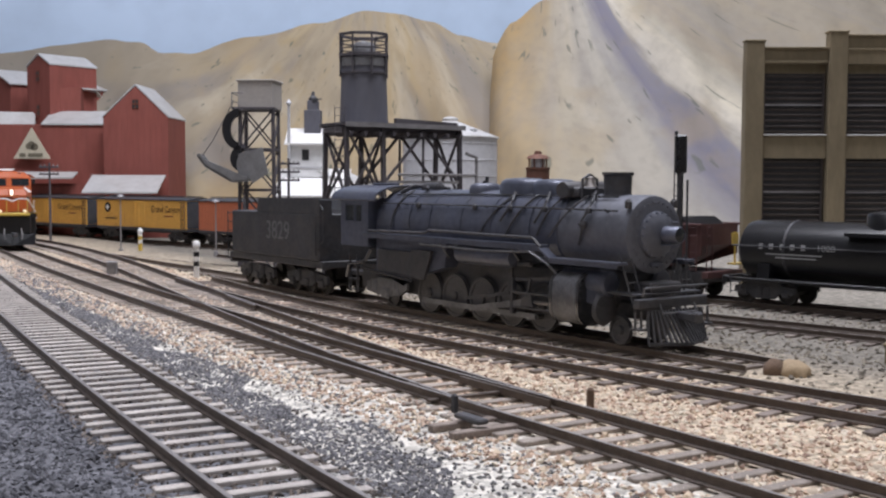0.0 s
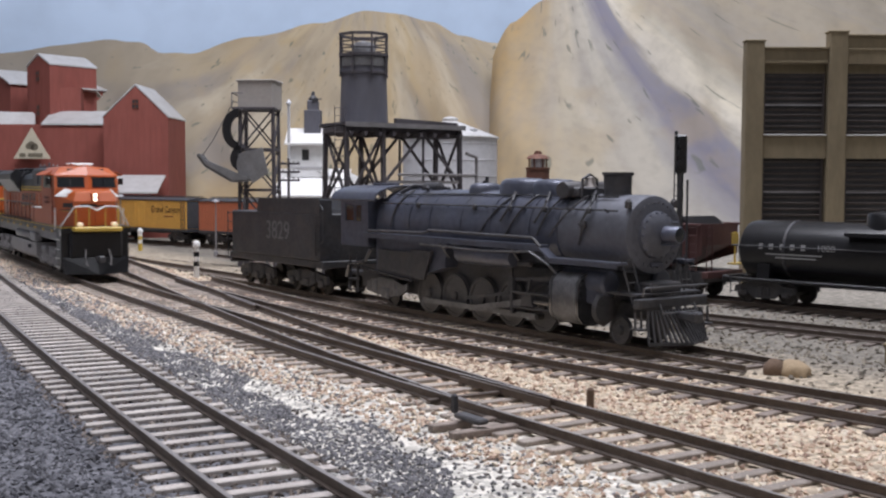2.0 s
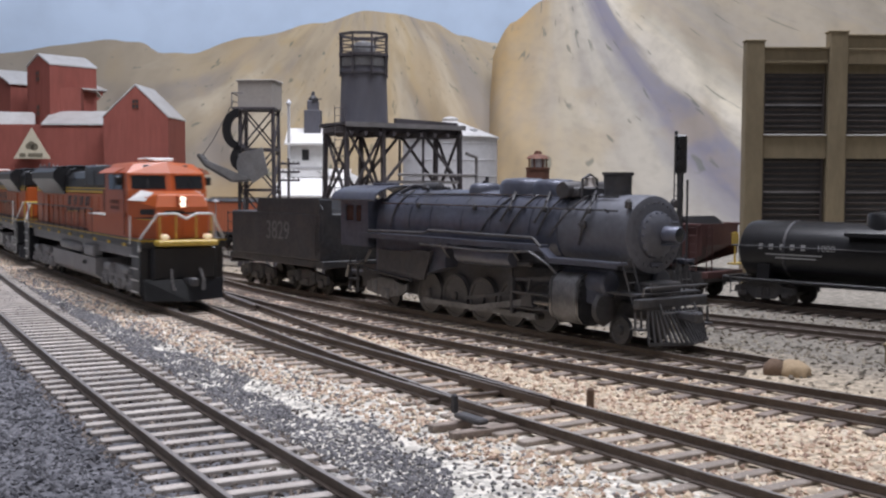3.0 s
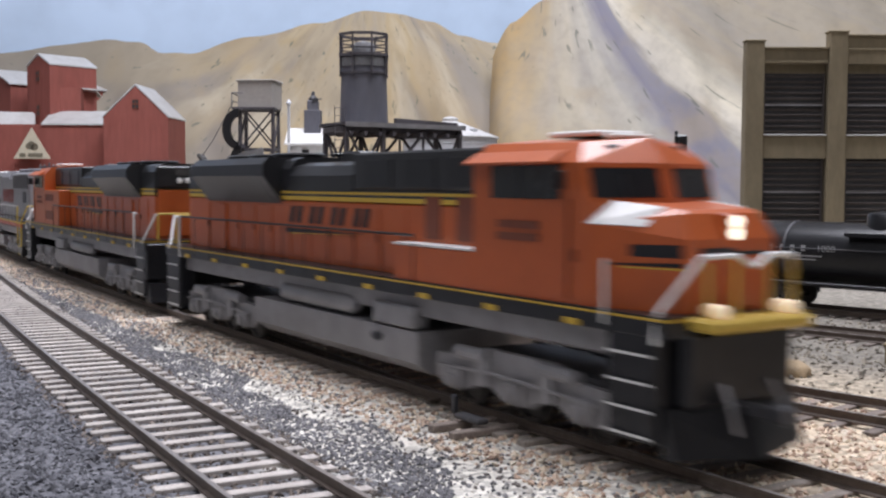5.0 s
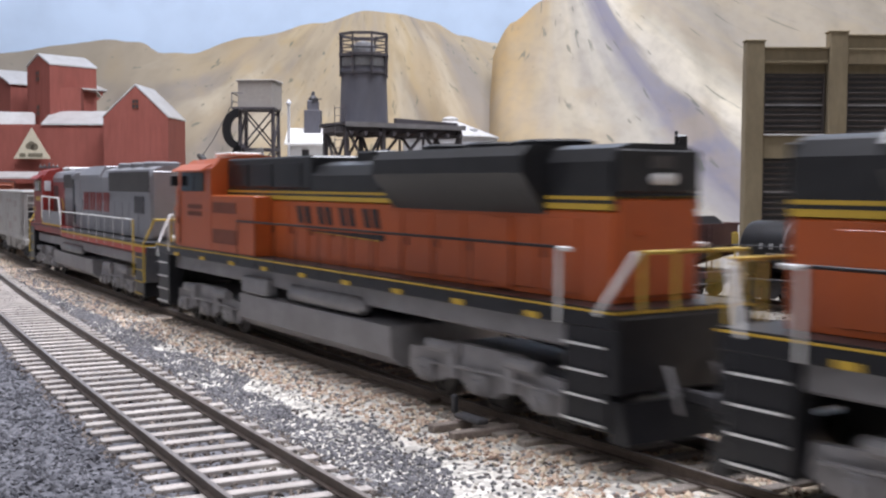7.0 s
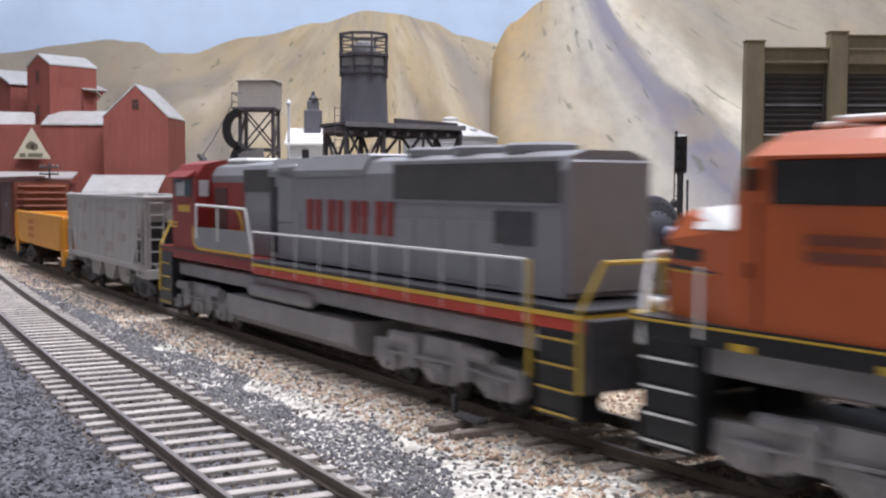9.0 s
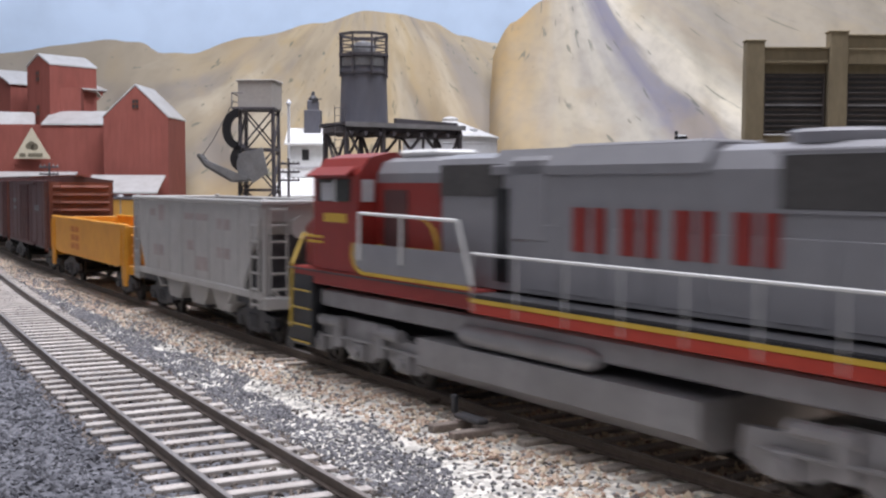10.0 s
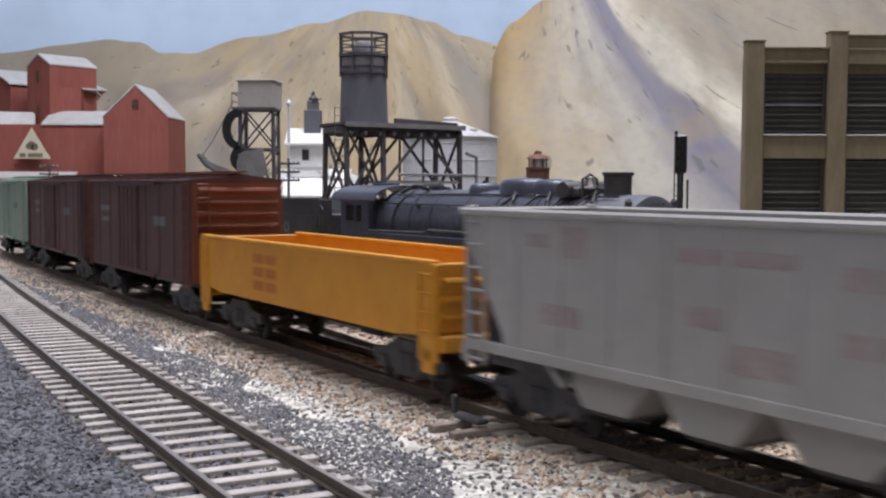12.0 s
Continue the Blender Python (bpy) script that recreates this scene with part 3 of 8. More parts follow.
# ---- wheels shared by the rolling stock ----
def axle_mesh(name, r, mat=WHEEL, seg=20):
    s = Shape()
    for sgn in (-1, 1):
        y = 0.80 * sgn
        s.lathe([(r * 0.3, y - 0.075 * sgn), (r * 1.08, y - 0.075 * sgn), (r * 1.08, y - 0.035 * sgn), (r, y - 0.03 * sgn), (r, y + 0.065 * sgn),
                 (r * 0.84, y + 0.065 * sgn), (r * 0.8, y + 0.02 * sgn), (r * 0.3, y + 0.02 * sgn), (r * 0.22, y + 0.09 * sgn)], seg, axis="Y")
    s.rod((0, -0.75, 0), (0, 0.75, 0), 0.09, 8)
    # a few bright marks of wear make the turning visible
    for a in range(3):
        c, n = math.cos(a * 2.1), math.sin(a * 2.1)
        for y in (-0.84, 0.84):
            s.rod((c * r * 0.55, y - 0.02, n * r * 0.55), (c * r * 0.55, y + 0.02, n * r * 0.55), r * 0.12, 6)
    return s.mesh(name, mat, 35)


AXLE_CAR = axle_mesh("wheelset", 0.42)
AXLE_LOCO = axle_mesh("wheelset", 0.53)


def wheelset(parent, x, r, mesh):
    ob = new("wheelset", mesh)
    ob.parent = parent
    ob.matrix_basis = at(x, 0, r)
    return (ob, x * LONG[0], r, r)


def car_truck(parent, x, wheels, mat=GRIME):
    """A two-axle freight truck: side frames, bolster, springs, axles."""
    s = Shape()
    for y in (-1.0, 1.0):
        s.prism([(x - 1.25, 0.5), (x - 1.2, 0.72), (x - 0.75, 0.78), (x - 0.45, 0.98), (x + 0.45, 0.98), (x + 0.75, 0.78), (x + 1.2, 0.72),
                 (x + 1.25, 0.5), (x + 1.0, 0.42), (x + 0.7, 0.5), (x + 0.4, 0.24), (x - 0.4, 0.24), (x - 0.7, 0.5), (x - 1.0, 0.42)], y - 0.07, y + 0.07)
        for d in (-0.85, 0.85):
            s.box((x + d, y, 0.46), (0.3, 0.28, 0.28), 0.04)
        for d in (-0.14, 0.14):
            s.rod((x + d, y * 1.06, 0.36), (x + d, y * 1.06, 0.72), 0.1, 8)
    s.box((x, 0, 0.72), (0.4, 2.1, 0.28), 0.03)
    part("truck_frame", s, mat, parent)
    for d in (-0.85, 0.85):
        wheels.append(wheelset(parent, x + d, 0.42, AXLE_CAR))


def coupler(parent, x, sgn, mat=GRIME):
    s = Shape().box((x - 0.32 * sgn, 0, 0.9), (0.7, 0.16, 0.2), 0.03).box((x, 0.05, 0.9), (0.26, 0.3, 0.28), 0.05)
    part("coupler", s, mat, parent)


def ladder(s, x, y, z0, z1, n, w=0.42, along=True, r=0.022):
    for i in range(n):
        z = z0 + (z1 - z0) * i / (n - 1)
        if along:
            s.rod((x - w / 2, y, z), (x + w / 2, y, z), r, 5)
        else:
            s.rod((x, y - w / 2, z), (x, y + w / 2, z), r, 5)
    for e in (-w / 2, w / 2):
        a = (x + e, y, z0 - 0.1) if along else (x, y + e, z0 - 0.1)
        b = (x + e, y, z1 + 0.1) if along else (x, y + e, z1 + 0.1)
        s.rod(a, b, r * 1.1, 5)
    return s


def rung_ladder(parent, name, x, y, z0, z1, n, w, along, r, mat):
    """A ladder whose stiles and rungs are pieces of their own."""
    stiles = []
    for e in (-w / 2, w / 2):
        a = (x + e, y) if along else (x, y + e)
        stiles.append(part(name if not stiles else "stile", Shape().rod((*a, z0 - 0.1), (*a, z1 + 0.1), r * 1.1, 6), mat, parent if not stiles else stiles[0]))
    for i in range(n):
        z = z0 + (z1 - z0) * i / (n - 1)
        a, b = ((x - w / 2, y, z), (x + w / 2, y, z)) if along else ((x, y - w / 2, z), (x, y + w / 2, z))
        part("rung", Shape().rod(a, b, r, 6), mat, stiles[0])


# ---- the steam engine and its tender ----
def build_steam():
    # x runs forward from the cab's back wall
    e = thing("steam_locomotive", "sooty black steam locomotive standing on the spur track", "locomotive", SPUR.place(-28.95))
    X = 29.2  # along-line figures below are counted from the line's zero

    def f(a):
        return a + X
    bz, br = 3.22, 1.2
    boiler = part("boiler", Shape().lathe([(1.05, f(-27.3)), (1.24, f(-27.2)), (1.27, f(-23.5)), (1.25, f(-21)), (1.2, f(-18.6)), (1.2, f(-18.55))],
                                          40, (0, 0, bz), "X"), STEAM, e, smooth=40)
    part("firebox", Shape().prism([(f(-27.25), 1.35), (f(-25.3), 1.2), (f(-23.4), 1.75), (f(-23.2), 3.2), (f(-27.25), 3.2)], -1.22, 1.22)
         .rod((f(-26.9), -1.23, 2.6), (f(-26.9), -1.26, 2.6), 0.05), STEAM, e)
    sb = part("smokebox", Shape().lathe([(1.17, f(-18.5)), (1.17, f(-15.95)), (1.14, f(-15.85)), (1.03, f(-15.8))], 40, (0, 0, bz), "X"), SMOKEBOX, e,
              "graphite grey smokebox", 40)
    part("smokebox_ring", Shape().lathe([(1.19, f(-18.55)), (1.215, f(-18.53)), (1.215, f(-18.38)), (1.19, f(-18.36))], 40, (0, 0, bz), "X"), STEAM, sb, smooth=40)
    door = part("smokebox_door", Shape().lathe([(0.70, f(-15.8)), (0.70, f(-15.72)), (0.6, f(-15.64)), (0.32, f(-15.56)), (0.05, f(-15.53))], 32,
                                               (0, 0, bz), "X"), SMOKEBOX, e, "round riveted smokebox door", 35)
    s = Shape()
    for i in range(18):
        a = 2 * math.pi * i / 18
        s.box((f(-15.70), 0.64 * math.cos(a), bz + 0.64 * math.sin(a)), (0.08, 0.09, 0.09), 0.02)
    part("door_dogs", s, STEAM, door)
    for a in (-0.35, 0.35):
        part("hinge", Shape().box((f(-15.66), 0.45, bz + a), (0.06, 0.62, 0.09), 0.02), STEAM, door)
    s = Shape()
    for i in range(30):
        a = 2 * math.pi * i / 30
        s.rod((f(-15.82), 0.95 * math.cos(a), bz + 0.95 * math.sin(a)), (f(-15.77), 0.95 * math.cos(a), bz + 0.95 * math.sin(a)), 0.03, 6)
    part("rivets", s, SMOKEBOX, sb)
    lamp = part("headlight", Shape().lathe([(0.16, f(-15.5)), (0.25, f(-15.42)), (0.25, f(-15.02)), (0.22, f(-14.98)), (0.21, f(-15.0))], 20, (0, 0, bz + 0.03), "X")
                .box((f(-15.3), 0, bz - 0.26), (0.4, 0.3, 0.06), 0.01), STEAM, e, "drum headlight on the smokebox door", 40)
    part("lens", Shape().lathe([(0.2, f(-14.99)), (0.14, f(-14.96)), (0.03, f(-14.95))], 20, (0, 0, bz + 0.03), "X"), GLASS, lamp, smooth=40)
    part("number_plate", Shape().box((f(-15.75), 0, bz - 0.86), (0.04, 0.5, 0.12), 0.01), STEAM, e)
    stack = part("smokestack", Shape().lathe([(0.46, 4.15), (0.40, 4.3), (0.38, 4.45), (0.40, 4.95), (0.44, 4.98), (0.44, 5.06), (0.33, 5.06), (0.30, 4.5)], 28,
                                             (f(-17.15), 0, 0), ends=False), GRIME, e, smooth=35)
    for x0, x1, h in ((-23.2, -22.3, 4.72), (-21.85, -20.05, 4.88), (-20.35, -18.85, 4.84)):
        cx, hw = f((x0 + x1) / 2), (x1 - x0) / 2
        s = Shape().lathe([(1.05, 4.0), (1.0, 4.3), (0.98, h - 0.2), (0.9, h - 0.07), (0.7, h), (0.05, h + 0.03)], 28)
        for v in s.bm.verts:
            v.co.x = cx + v.co.x * hw
            v.co.y *= 0.62
        part("dome" if hw < 0.5 else "sand_dome", s, STEAM, e, smooth=45)
    part("feedwater_heater", Shape().lathe([(0.24, -0.95), (0.27, -0.9), (0.27, 0.9), (0.24, 0.95)], 16, (f(-18.4), 0, 4.52), "Y")
         .box((f(-18.4), 0, 4.45), (0.85, 1.5, 0.34), 0.06), GRIME, e, smooth=40)
    bell = part("bell", Shape().lathe([(0.05, 4.95), (0.13, 4.9), (0.16, 4.72), (0.22, 4.62)], 16, (f(-17.75), -0.5, 0)), RAIL_TOP, e, "small brass-grey bell", 40)
    part("bell_yoke", Shape().pipe([(f(-17.75), -0.8, 4.2), (f(-17.75), -0.8, 4.85), (f(-17.75), -0.5, 5.0), (f(-17.75), -0.2, 4.85), (f(-17.75), -0.2, 4.2)], 0.04),
         GRIME, bell)
    part("whistle", Shape().rod((f(-22.9), 0.2, 4.4), (f(-22.9), 0.2, 4.95), 0.06).rod((f(-22.6), -0.15, 4.4), (f(-22.6), -0.15, 4.8), 0.09), GRIME, e)
    # bands round the boiler
    for a in (-26.2, -25.3, -24.2, -22.6, -21.2, -19.5):
        r = 1.285 if a < -22.8 else (1.275 if a < -20.5 else 1.24)
        part("boiler_band", Shape().lathe([(r, f(a) - 0.045), (r + 0.012, f(a) - 0.04), (r + 0.012, f(a) + 0.04), (r, f(a) + 0.045)], 40, (0, 0, bz), "X", False),
             STEAM, boiler, smooth=40)
    # handrails and piping along both flanks
    for sg in (-1, 1):
        def around(x, ang, r=1.31):
            return (x, sg * r * math.sin(ang), bz + r * math.cos(ang))
        part("handrail", Shape().pipe([around(f(-27), 1.0, 1.36), around(f(-20), 1.0, 1.36), around(f(-16.2), 1.0, 1.30)], 0.028), PIPE, e)
        part("running_pipe", Shape().pipe([around(f(-26.6), 0.62), around(f(-23), 0.55), around(f(-16.6), 0.5, 1.26)], 0.03), PIPE, e)
        for x0, x1, n in ((-20.6, -21.6, 5), (-19.6, -20.4, 5), (-18.5, -19.1, 5), (-17.6, -18.6, 6), (-26.0, -26.3, 5)):
            pts = [around(f(x0 + (x1 - x0) * (i / n) ** 1.5), 0.35 + 1.35 * i / n, 1.3) for i in range(n + 1)]
            part("sand_pipe", Shape().pipe(pts, 0.035), GRIME, e)
        for a, w in ((-20.9, 0.5), (-19.4, 0.45), (-17.6, 0.4)):
            pts = [around(f(a + w * math.sin(2.6 * i / 8)), 0.3 + 1.05 * i / 8, 1.33 + 0.04 * math.sin(math.pi * i / 8)) for i in range(9)]
            part("loop_pipe", Shape().pipe(pts, 0.04), GRIME, e)
            for p in pts[2::2]:
                part("pipe_clip", Shape().box(p, (0.09, 0.09, 0.09), 0.02), GRIME, e)
        for a in (-24.9, -22.0, -20.4, -18.9, -17.2):
            part("pipe_fitting", Shape().lathe([(0.05, -0.1), (0.09, -0.07), (0.09, 0.05), (0.05, 0.1)], 8, around(f(a), 1.02, 1.34)), GRIME, e)
        part("lower_pipe", Shape().pipe([(f(-24.2), sg * 1.64, 2.55), (f(-21.0), sg * 1.66, 2.5), (f(-19.0), sg * 1.64, 2.58), (f(-18.2), sg * 1.62, 2.2), (f(-18.0), sg * 1.5, 1.9)], 0.04), WORN, e)
        part("board_bracket", Shape().rod((f(-19.9), sg * 1.1, 2.1), (f(-19.9), sg * 1.58, 2.7), 0.035, 6), WORN, e)
        part("board_bracket", Shape().rod((f(-23.3), sg * 1.1, 2.1), (f(-23.3), sg * 1.58, 2.7), 0.035, 6), WORN, e)
        for a in (-25.6, -23.4, -21.5, -19.8, -18.0, -16.6):
            part("rail_stanchion", Shape().rod(around(f(a), 1.0, 1.2), around(f(a), 1.0, 1.38), 0.03, 6), PIPE, e)
        part("check_valve", Shape().lathe([(0.09, -0.12), (0.12, 0), (0.09, 0.12)], 10, around(f(-17.3), 1.35, 1.28)).rod(around(f(-17.3), 1.35, 1.28), around(f(-17.5), 1.85, 1.25), 0.04), GRIME, e)
        # running boards with their valance
        part("running_board", Shape().box((f(-23.1), sg * 1.42, 2.78), (9.0, 0.42, 0.08), 0.01).box((f(-23.1), sg * 1.6, 2.72), (9.0, 0.04, 0.18))
             .box((f(-17.2), sg * 1.40, 2.42), (2.9, 0.46, 0.08), 0.01).box((f(-17.2), sg * 1.6, 2.37), (2.9, 0.04, 0.16))
             .beam((f(-18.65), sg * 1.5, 2.74), (f(-18.2), sg * 1.5, 2.42), 0.36, 0.06), STEAM, e)
        part("air_tank", Shape().lathe([(0.05, f(-22.6)), (0.3, f(-22.5)), (0.34, f(-22.3)), (0.34, f(-20.2)), (0.3, f(-20.0)), (0.05, f(-19.9))], 18,
                                        (0, sg * 1.28, 2.32), "X"), STEAM, e, smooth=40)
        part("delivery_pipe", Shape().pipe([(f(-27.2), sg * 1.62, 2.9), (f(-24.0), sg * 1.62, 2.95), (f(-23.7), sg * 1.62, 3.05), (f(-18.9), sg * 1.62, 3.02),
                                             (f(-18.6), sg * 1.6, 2.75)], 0.05), GRIME, e)
        part("front_step_ladder", ladder(Shape(), 0, 0, -0.75, 0.6, 5, 0.42, False), GRIME, e, where=at(f(-15.65), sg * 1.12, 1.95, 0, 0, -22))
        jacket = []
        for i in range(20):
            q = 2 * math.pi * i / 20
            jacket.append((sg * 1.14 + 0.6 * math.cos(q), 1.28 + 0.30 * math.copysign(1, math.sin(q)) * (abs(math.sin(q)) > 0.05) + 0.5 * math.sin(q)))
        cyl = part("cylinder", Shape().prism(jacket, f(-18.1), f(-17.0), "X"), WORN, e, "tall cylinder jacket with worn edges", 35)
        for d in (-18.06, -17.05):
            part("jacket_band", Shape().prism([(sg * 1.14 + (y - sg * 1.14) * 1.03, 1.28 + (z - 1.28) * 1.02) for y, z in jacket], f(d) - 0.05, f(d) + 0.05, "X"), PIPE, cyl, smooth=35)
        part("valve_chest", Shape().lathe([(0.3, -0.85), (0.38, -0.8), (0.38, 0.8), (0.3, 0.85)], 20, (f(-17.25), sg * 1.08, 1.78), "X")
             .box((f(-17.25), sg * 0.95, 1.5), (1.3, 0.9, 0.7), 0.06), STEAM, cyl, smooth=35)
        part("cylinder_head", Shape().lathe([(0.5, 0.66), (0.42, 0.74), (0.2, 0.78)], 22, (f(-17.2), sg * 1.2, 1.05), "X"), GRIME, cyl, smooth=35)
        part("piston_rod", Shape().rod((f(-18.0), sg * 1.18, 0.95), (f(-19.6), sg * 1.18, 0.95), 0.06), RAIL_TOP, e)
        part("crosshead_guide", Shape().box((f(-19.1), sg * 1.2, 1.22), (2.1, 0.16, 0.09), 0.02).box((f(-19.1), sg * 1.2, 0.74), (2.1, 0.16, 0.08), 0.02)
             .box((f(-20.15), sg * 1.2, 1.1), (0.12, 0.2, 1.2), 0.02), GRIME, e)
        part("crosshead", Shape().prism([(f(-19.75), 0.8), (f(-19.2), 0.8), (f(-19.3), 1.18), (f(-19.65), 1.18)], sg * 1.2 - 0.1, sg * 1.2 + 0.1), GRIME, e)
        part("main_rod", Shape().beam((f(-19.5), sg * 1.22, 0.95), (f(-21.95), sg * 1.22, 0.48), 0.09, 0.2), WORN, e)
        part("side_rod", Shape().beam((f(-24.65), sg * 1.1, 0.48), (f(-19.25), sg * 1.1, 0.48), 0.08, 0.18), WORN, e)
        part("valve_gear", Shape().beam((f(-18.1), sg * 1.15, 1.78), (f(-20.3), sg * 1.15, 1.6), 0.07, 0.12).beam((f(-20.3), sg * 1.15, 2.1), (f(-20.3), sg * 1.15, 1.1), 0.09, 0.18)
             .beam((f(-20.3), sg * 1.2, 1.15), (f(-22.2), sg * 1.25, 0.8), 0.06, 0.11).beam((f(-19.4), sg * 1.2, 1.7), (f(-19.6), sg * 1.2, 0.95), 0.06, 0.1)
             .box((f(-20.1), sg * 1.15, 2.15), (1.4, 0.16, 0.16), 0.03), GRIME, e)
        # drivers, leading and trailing wheels
        for a in (-24.65, -23.3, -21.95, -20.6, -19.25):
            w = Shape(1.0).lathe([(0.62, -0.07), (0.78, -0.07), (0.78, -0.04), (0.75, -0.04), (0.75, 0.07), (0.64, 0.07), (0.62, 0.03)], 30, (0, 0, 0), "Y")
            w.lathe([(0.05, -0.05), (0.15, -0.05), (0.15, 0.11), (0.05, 0.13)], 14, (0, 0, 0), "Y")
            w.prism([(-0.5, -0.37), (0.5, -0.37), (0.3, -0.6), (-0.3, -0.6)], -0.04, 0.05)
            w.rod((0, 0.02, -0.27), (0, 0.3, -0.27), 0.08, 10)
            wheel = part("driving_wheel", w, DRIVER, e, where=at(f(a), sg * 0.78, 0.75, 0, 0, 0) if sg > 0 else at(f(a), sg * 0.78, 0.75, 180), smooth=30)
            spoke = Shape(1.0).box((0.38, 0, 0), (0.54, 0.05, 0.06)).mesh("spoke", DRIVER)
            for i in range(14):
                ob = new("spoke", spoke)
                ob.parent = wheel
                ob.matrix_basis = pose(0, 0, 0, 0, 360 * i / 14, 0)
        for a, r in ((-16.3, 0.42), (-26.75, 0.5)):
            w = Shape(1.0).lathe([(0.1, -0.06), (r * 1.07, -0.06), (r * 1.07, -0.03), (r, -0.03), (r, 0.06), (r * 0.8, 0.06), (r * 0.75, 0.02), (0.16, 0.02), (0.13, 0.12), (0.04, 0.13)], 24, (0, 0, 0), "Y")
            part("carrying_wheel", w, GRIME, e, where=at(f(a), sg * 0.78, r, 0) if sg > 0 else at(f(a), sg * 0.78, r, 180), smooth=30)
        part("trailing_frame", Shape().prism([(f(-27.9), 0.55), (f(-27.9), 0.9), (f(-27.2), 1.08), (f(-26.3), 1.08), (f(-25.7), 0.9), (f(-25.5), 1.0), (f(-25.5), 0.75), (f(-25.9), 0.5), (f(-26.4), 0.42), (f(-27.2), 0.42)],
                                              sg * 1.12 - 0.06, sg * 1.12 + 0.06).box((f(-26.75), sg * 1.15, 0.52), (0.42, 0.22, 0.42), 0.06).rod((f(-27.4), sg * 1.16, 0.5), (f(-27.4), sg * 1.16, 1.0), 0.12, 10).rod((f(-26.1), sg * 1.16, 0.5), (f(-26.1), sg * 1.16, 1.0), 0.12, 10), WORN, e)
        part("ash_pan", Shape().prism([(f(-27.0), 1.3), (f(-24.4), 1.3), (f(-24.8), 2.2), (f(-27.0), 2.2)], sg * 1.28 - 0.05, sg * 1.28 + 0.05)
             .prism([(f(-25.0), 1.25), (f(-24.3), 1.25), (f(-23.9), 2.3), (f(-25.0), 2.3)], sg * 1.34 - 0.05, sg * 1.34 + 0.05), GRIME, e)
        part("cab_step", Shape().box((f(-28.4), sg * 1.35, 0.55), (0.5, 0.3, 0.05)).box((f(-28.4), sg * 1.35, 0.95), (0.5, 0.3, 0.05)).box((f(-28.65), sg * 1.42, 1.2), (0.04, 0.1, 1.5)).box((f(-28.15), sg * 1.42, 1.2), (0.04, 0.1, 1.5)), GRIME, e)
        part("injector_pipe", Shape().pipe([(f(-27.3), sg * 1.45, 2.2), (f(-27.6), sg * 1.5, 1.7), (f(-28.6), sg * 1.5, 1.5), (f(-28.9), sg * 1.4, 1.0)], 0.07).pipe([(f(-28.9), sg * 1.35, 1.5), (f(-24.9), sg * 1.4, 1.15)], 0.05), PIPE, e)
    part("engine_frame", Shape().box((f(-21.3), 0, 1.0), (10.5, 1.0, 0.5), 0.05).box((f(-17.25), 0, 1.6), (1.4, 1.6, 1.1), 0.1).box((f(-26.6), 0, 1.05), (4.6, 1.36, 1.0), 0.05).box((f(-21.7), 0, 1.35), (7.4, 1.3, 1.5), 0.1), GRIME, e)
    # cab
    cab = part("cab", Shape().box((f(-28.25), -1.48, 3.2), (1.75, 0.06, 1.85)).box((f(-28.25), 1.48, 3.2), (1.75, 0.06, 1.85)).box((f(-27.4), 0, 3.2), (0.06, 2.9, 1.85))
               .box((f(-28.2), 0, 2.3), (1.8, 2.9, 0.08)), STEAM, e)
    for sg in (-1, 1):
        part("cab_window", Shape().box((f(-28.5), sg * 1.515, 3.55), (0.5, 0.012, 0.62)).box((f(-27.95), sg * 1.515, 3.55), (0.32, 0.012, 0.62)), GLASS, cab)
        part("window_frame", Shape().box((f(-28.5), sg * 1.53, 3.22), (0.62, 0.05, 0.05)).box((f(-28.2), sg * 1.53, 3.55), (0.05, 0.05, 0.7)).box((f(-28.8), sg * 1.53, 3.55), (0.05, 0.05, 0.7)), STEAM, cab)
    roof = []
    for i in range(11):
        a = math.pi * i / 10
        roof.append((1.58 * math.cos(a), 4.08 + 0.56 * math.sin(a) ** 0.8))
    inner = [(y * 0.97, z - 0.05) for y, z in roof[::-1]]
    part("cab_roof", Shape().prism(roof + inner, f(-29.7), f(-26.9), "X"), STEAM, cab, "arched cab roof", 40)
    part("roof_vent", Shape().box((f(-28.3), 0, 4.68), (0.7, 0.8, 0.1), 0.02), STEAM, cab)
    part("turret_piping", Shape().pipe([(f(-26.6), -0.6, 4.35), (f(-26.2), -0.3, 4.62), (f(-25.5), 0.2, 4.6), (f(-25.0), 0.4, 4.5)], 0.07).pipe([(f(-26.5), 0.5, 4.3), (f(-25.9), 0.1, 4.66), (f(-25.2), -0.5, 4.5)], 0.06)
         .lathe([(0.05, f(-26.0)), (0.2, f(-25.9)), (0.2, f(-25.1)), (0.05, f(-25.0))], 14, (0, 0, 4.55), "X"), GRIME, e, smooth=40)
    # pilot, beam and front deck
    part("pilot_beam", Shape().box((f(-15.25), 0, 1.32), (0.24, 2.8, 0.28), 0.03), GRIME, e)
    part("front_deck", Shape().box((f(-15.8), 0, 1.55), (1.0, 2.7, 0.06)).box((f(-15.7), 0, 1.72), (0.6, 1.3, 0.3), 0.05), GRIME, e)
    s = Shape()
    for y0, y1 in ((-1.2, 0), (0, 1.2)):
        s.beam((f(-14.98 if y0 < 0 else -14.55), y0 * 1.0, 0.2), (f(-14.55 if y0 < 0 else -14.98), y1, 0.2), 0.09, 0.09)
    pilot = part("pilot", s, GRIME, e, "slatted cowcatcher pilot")
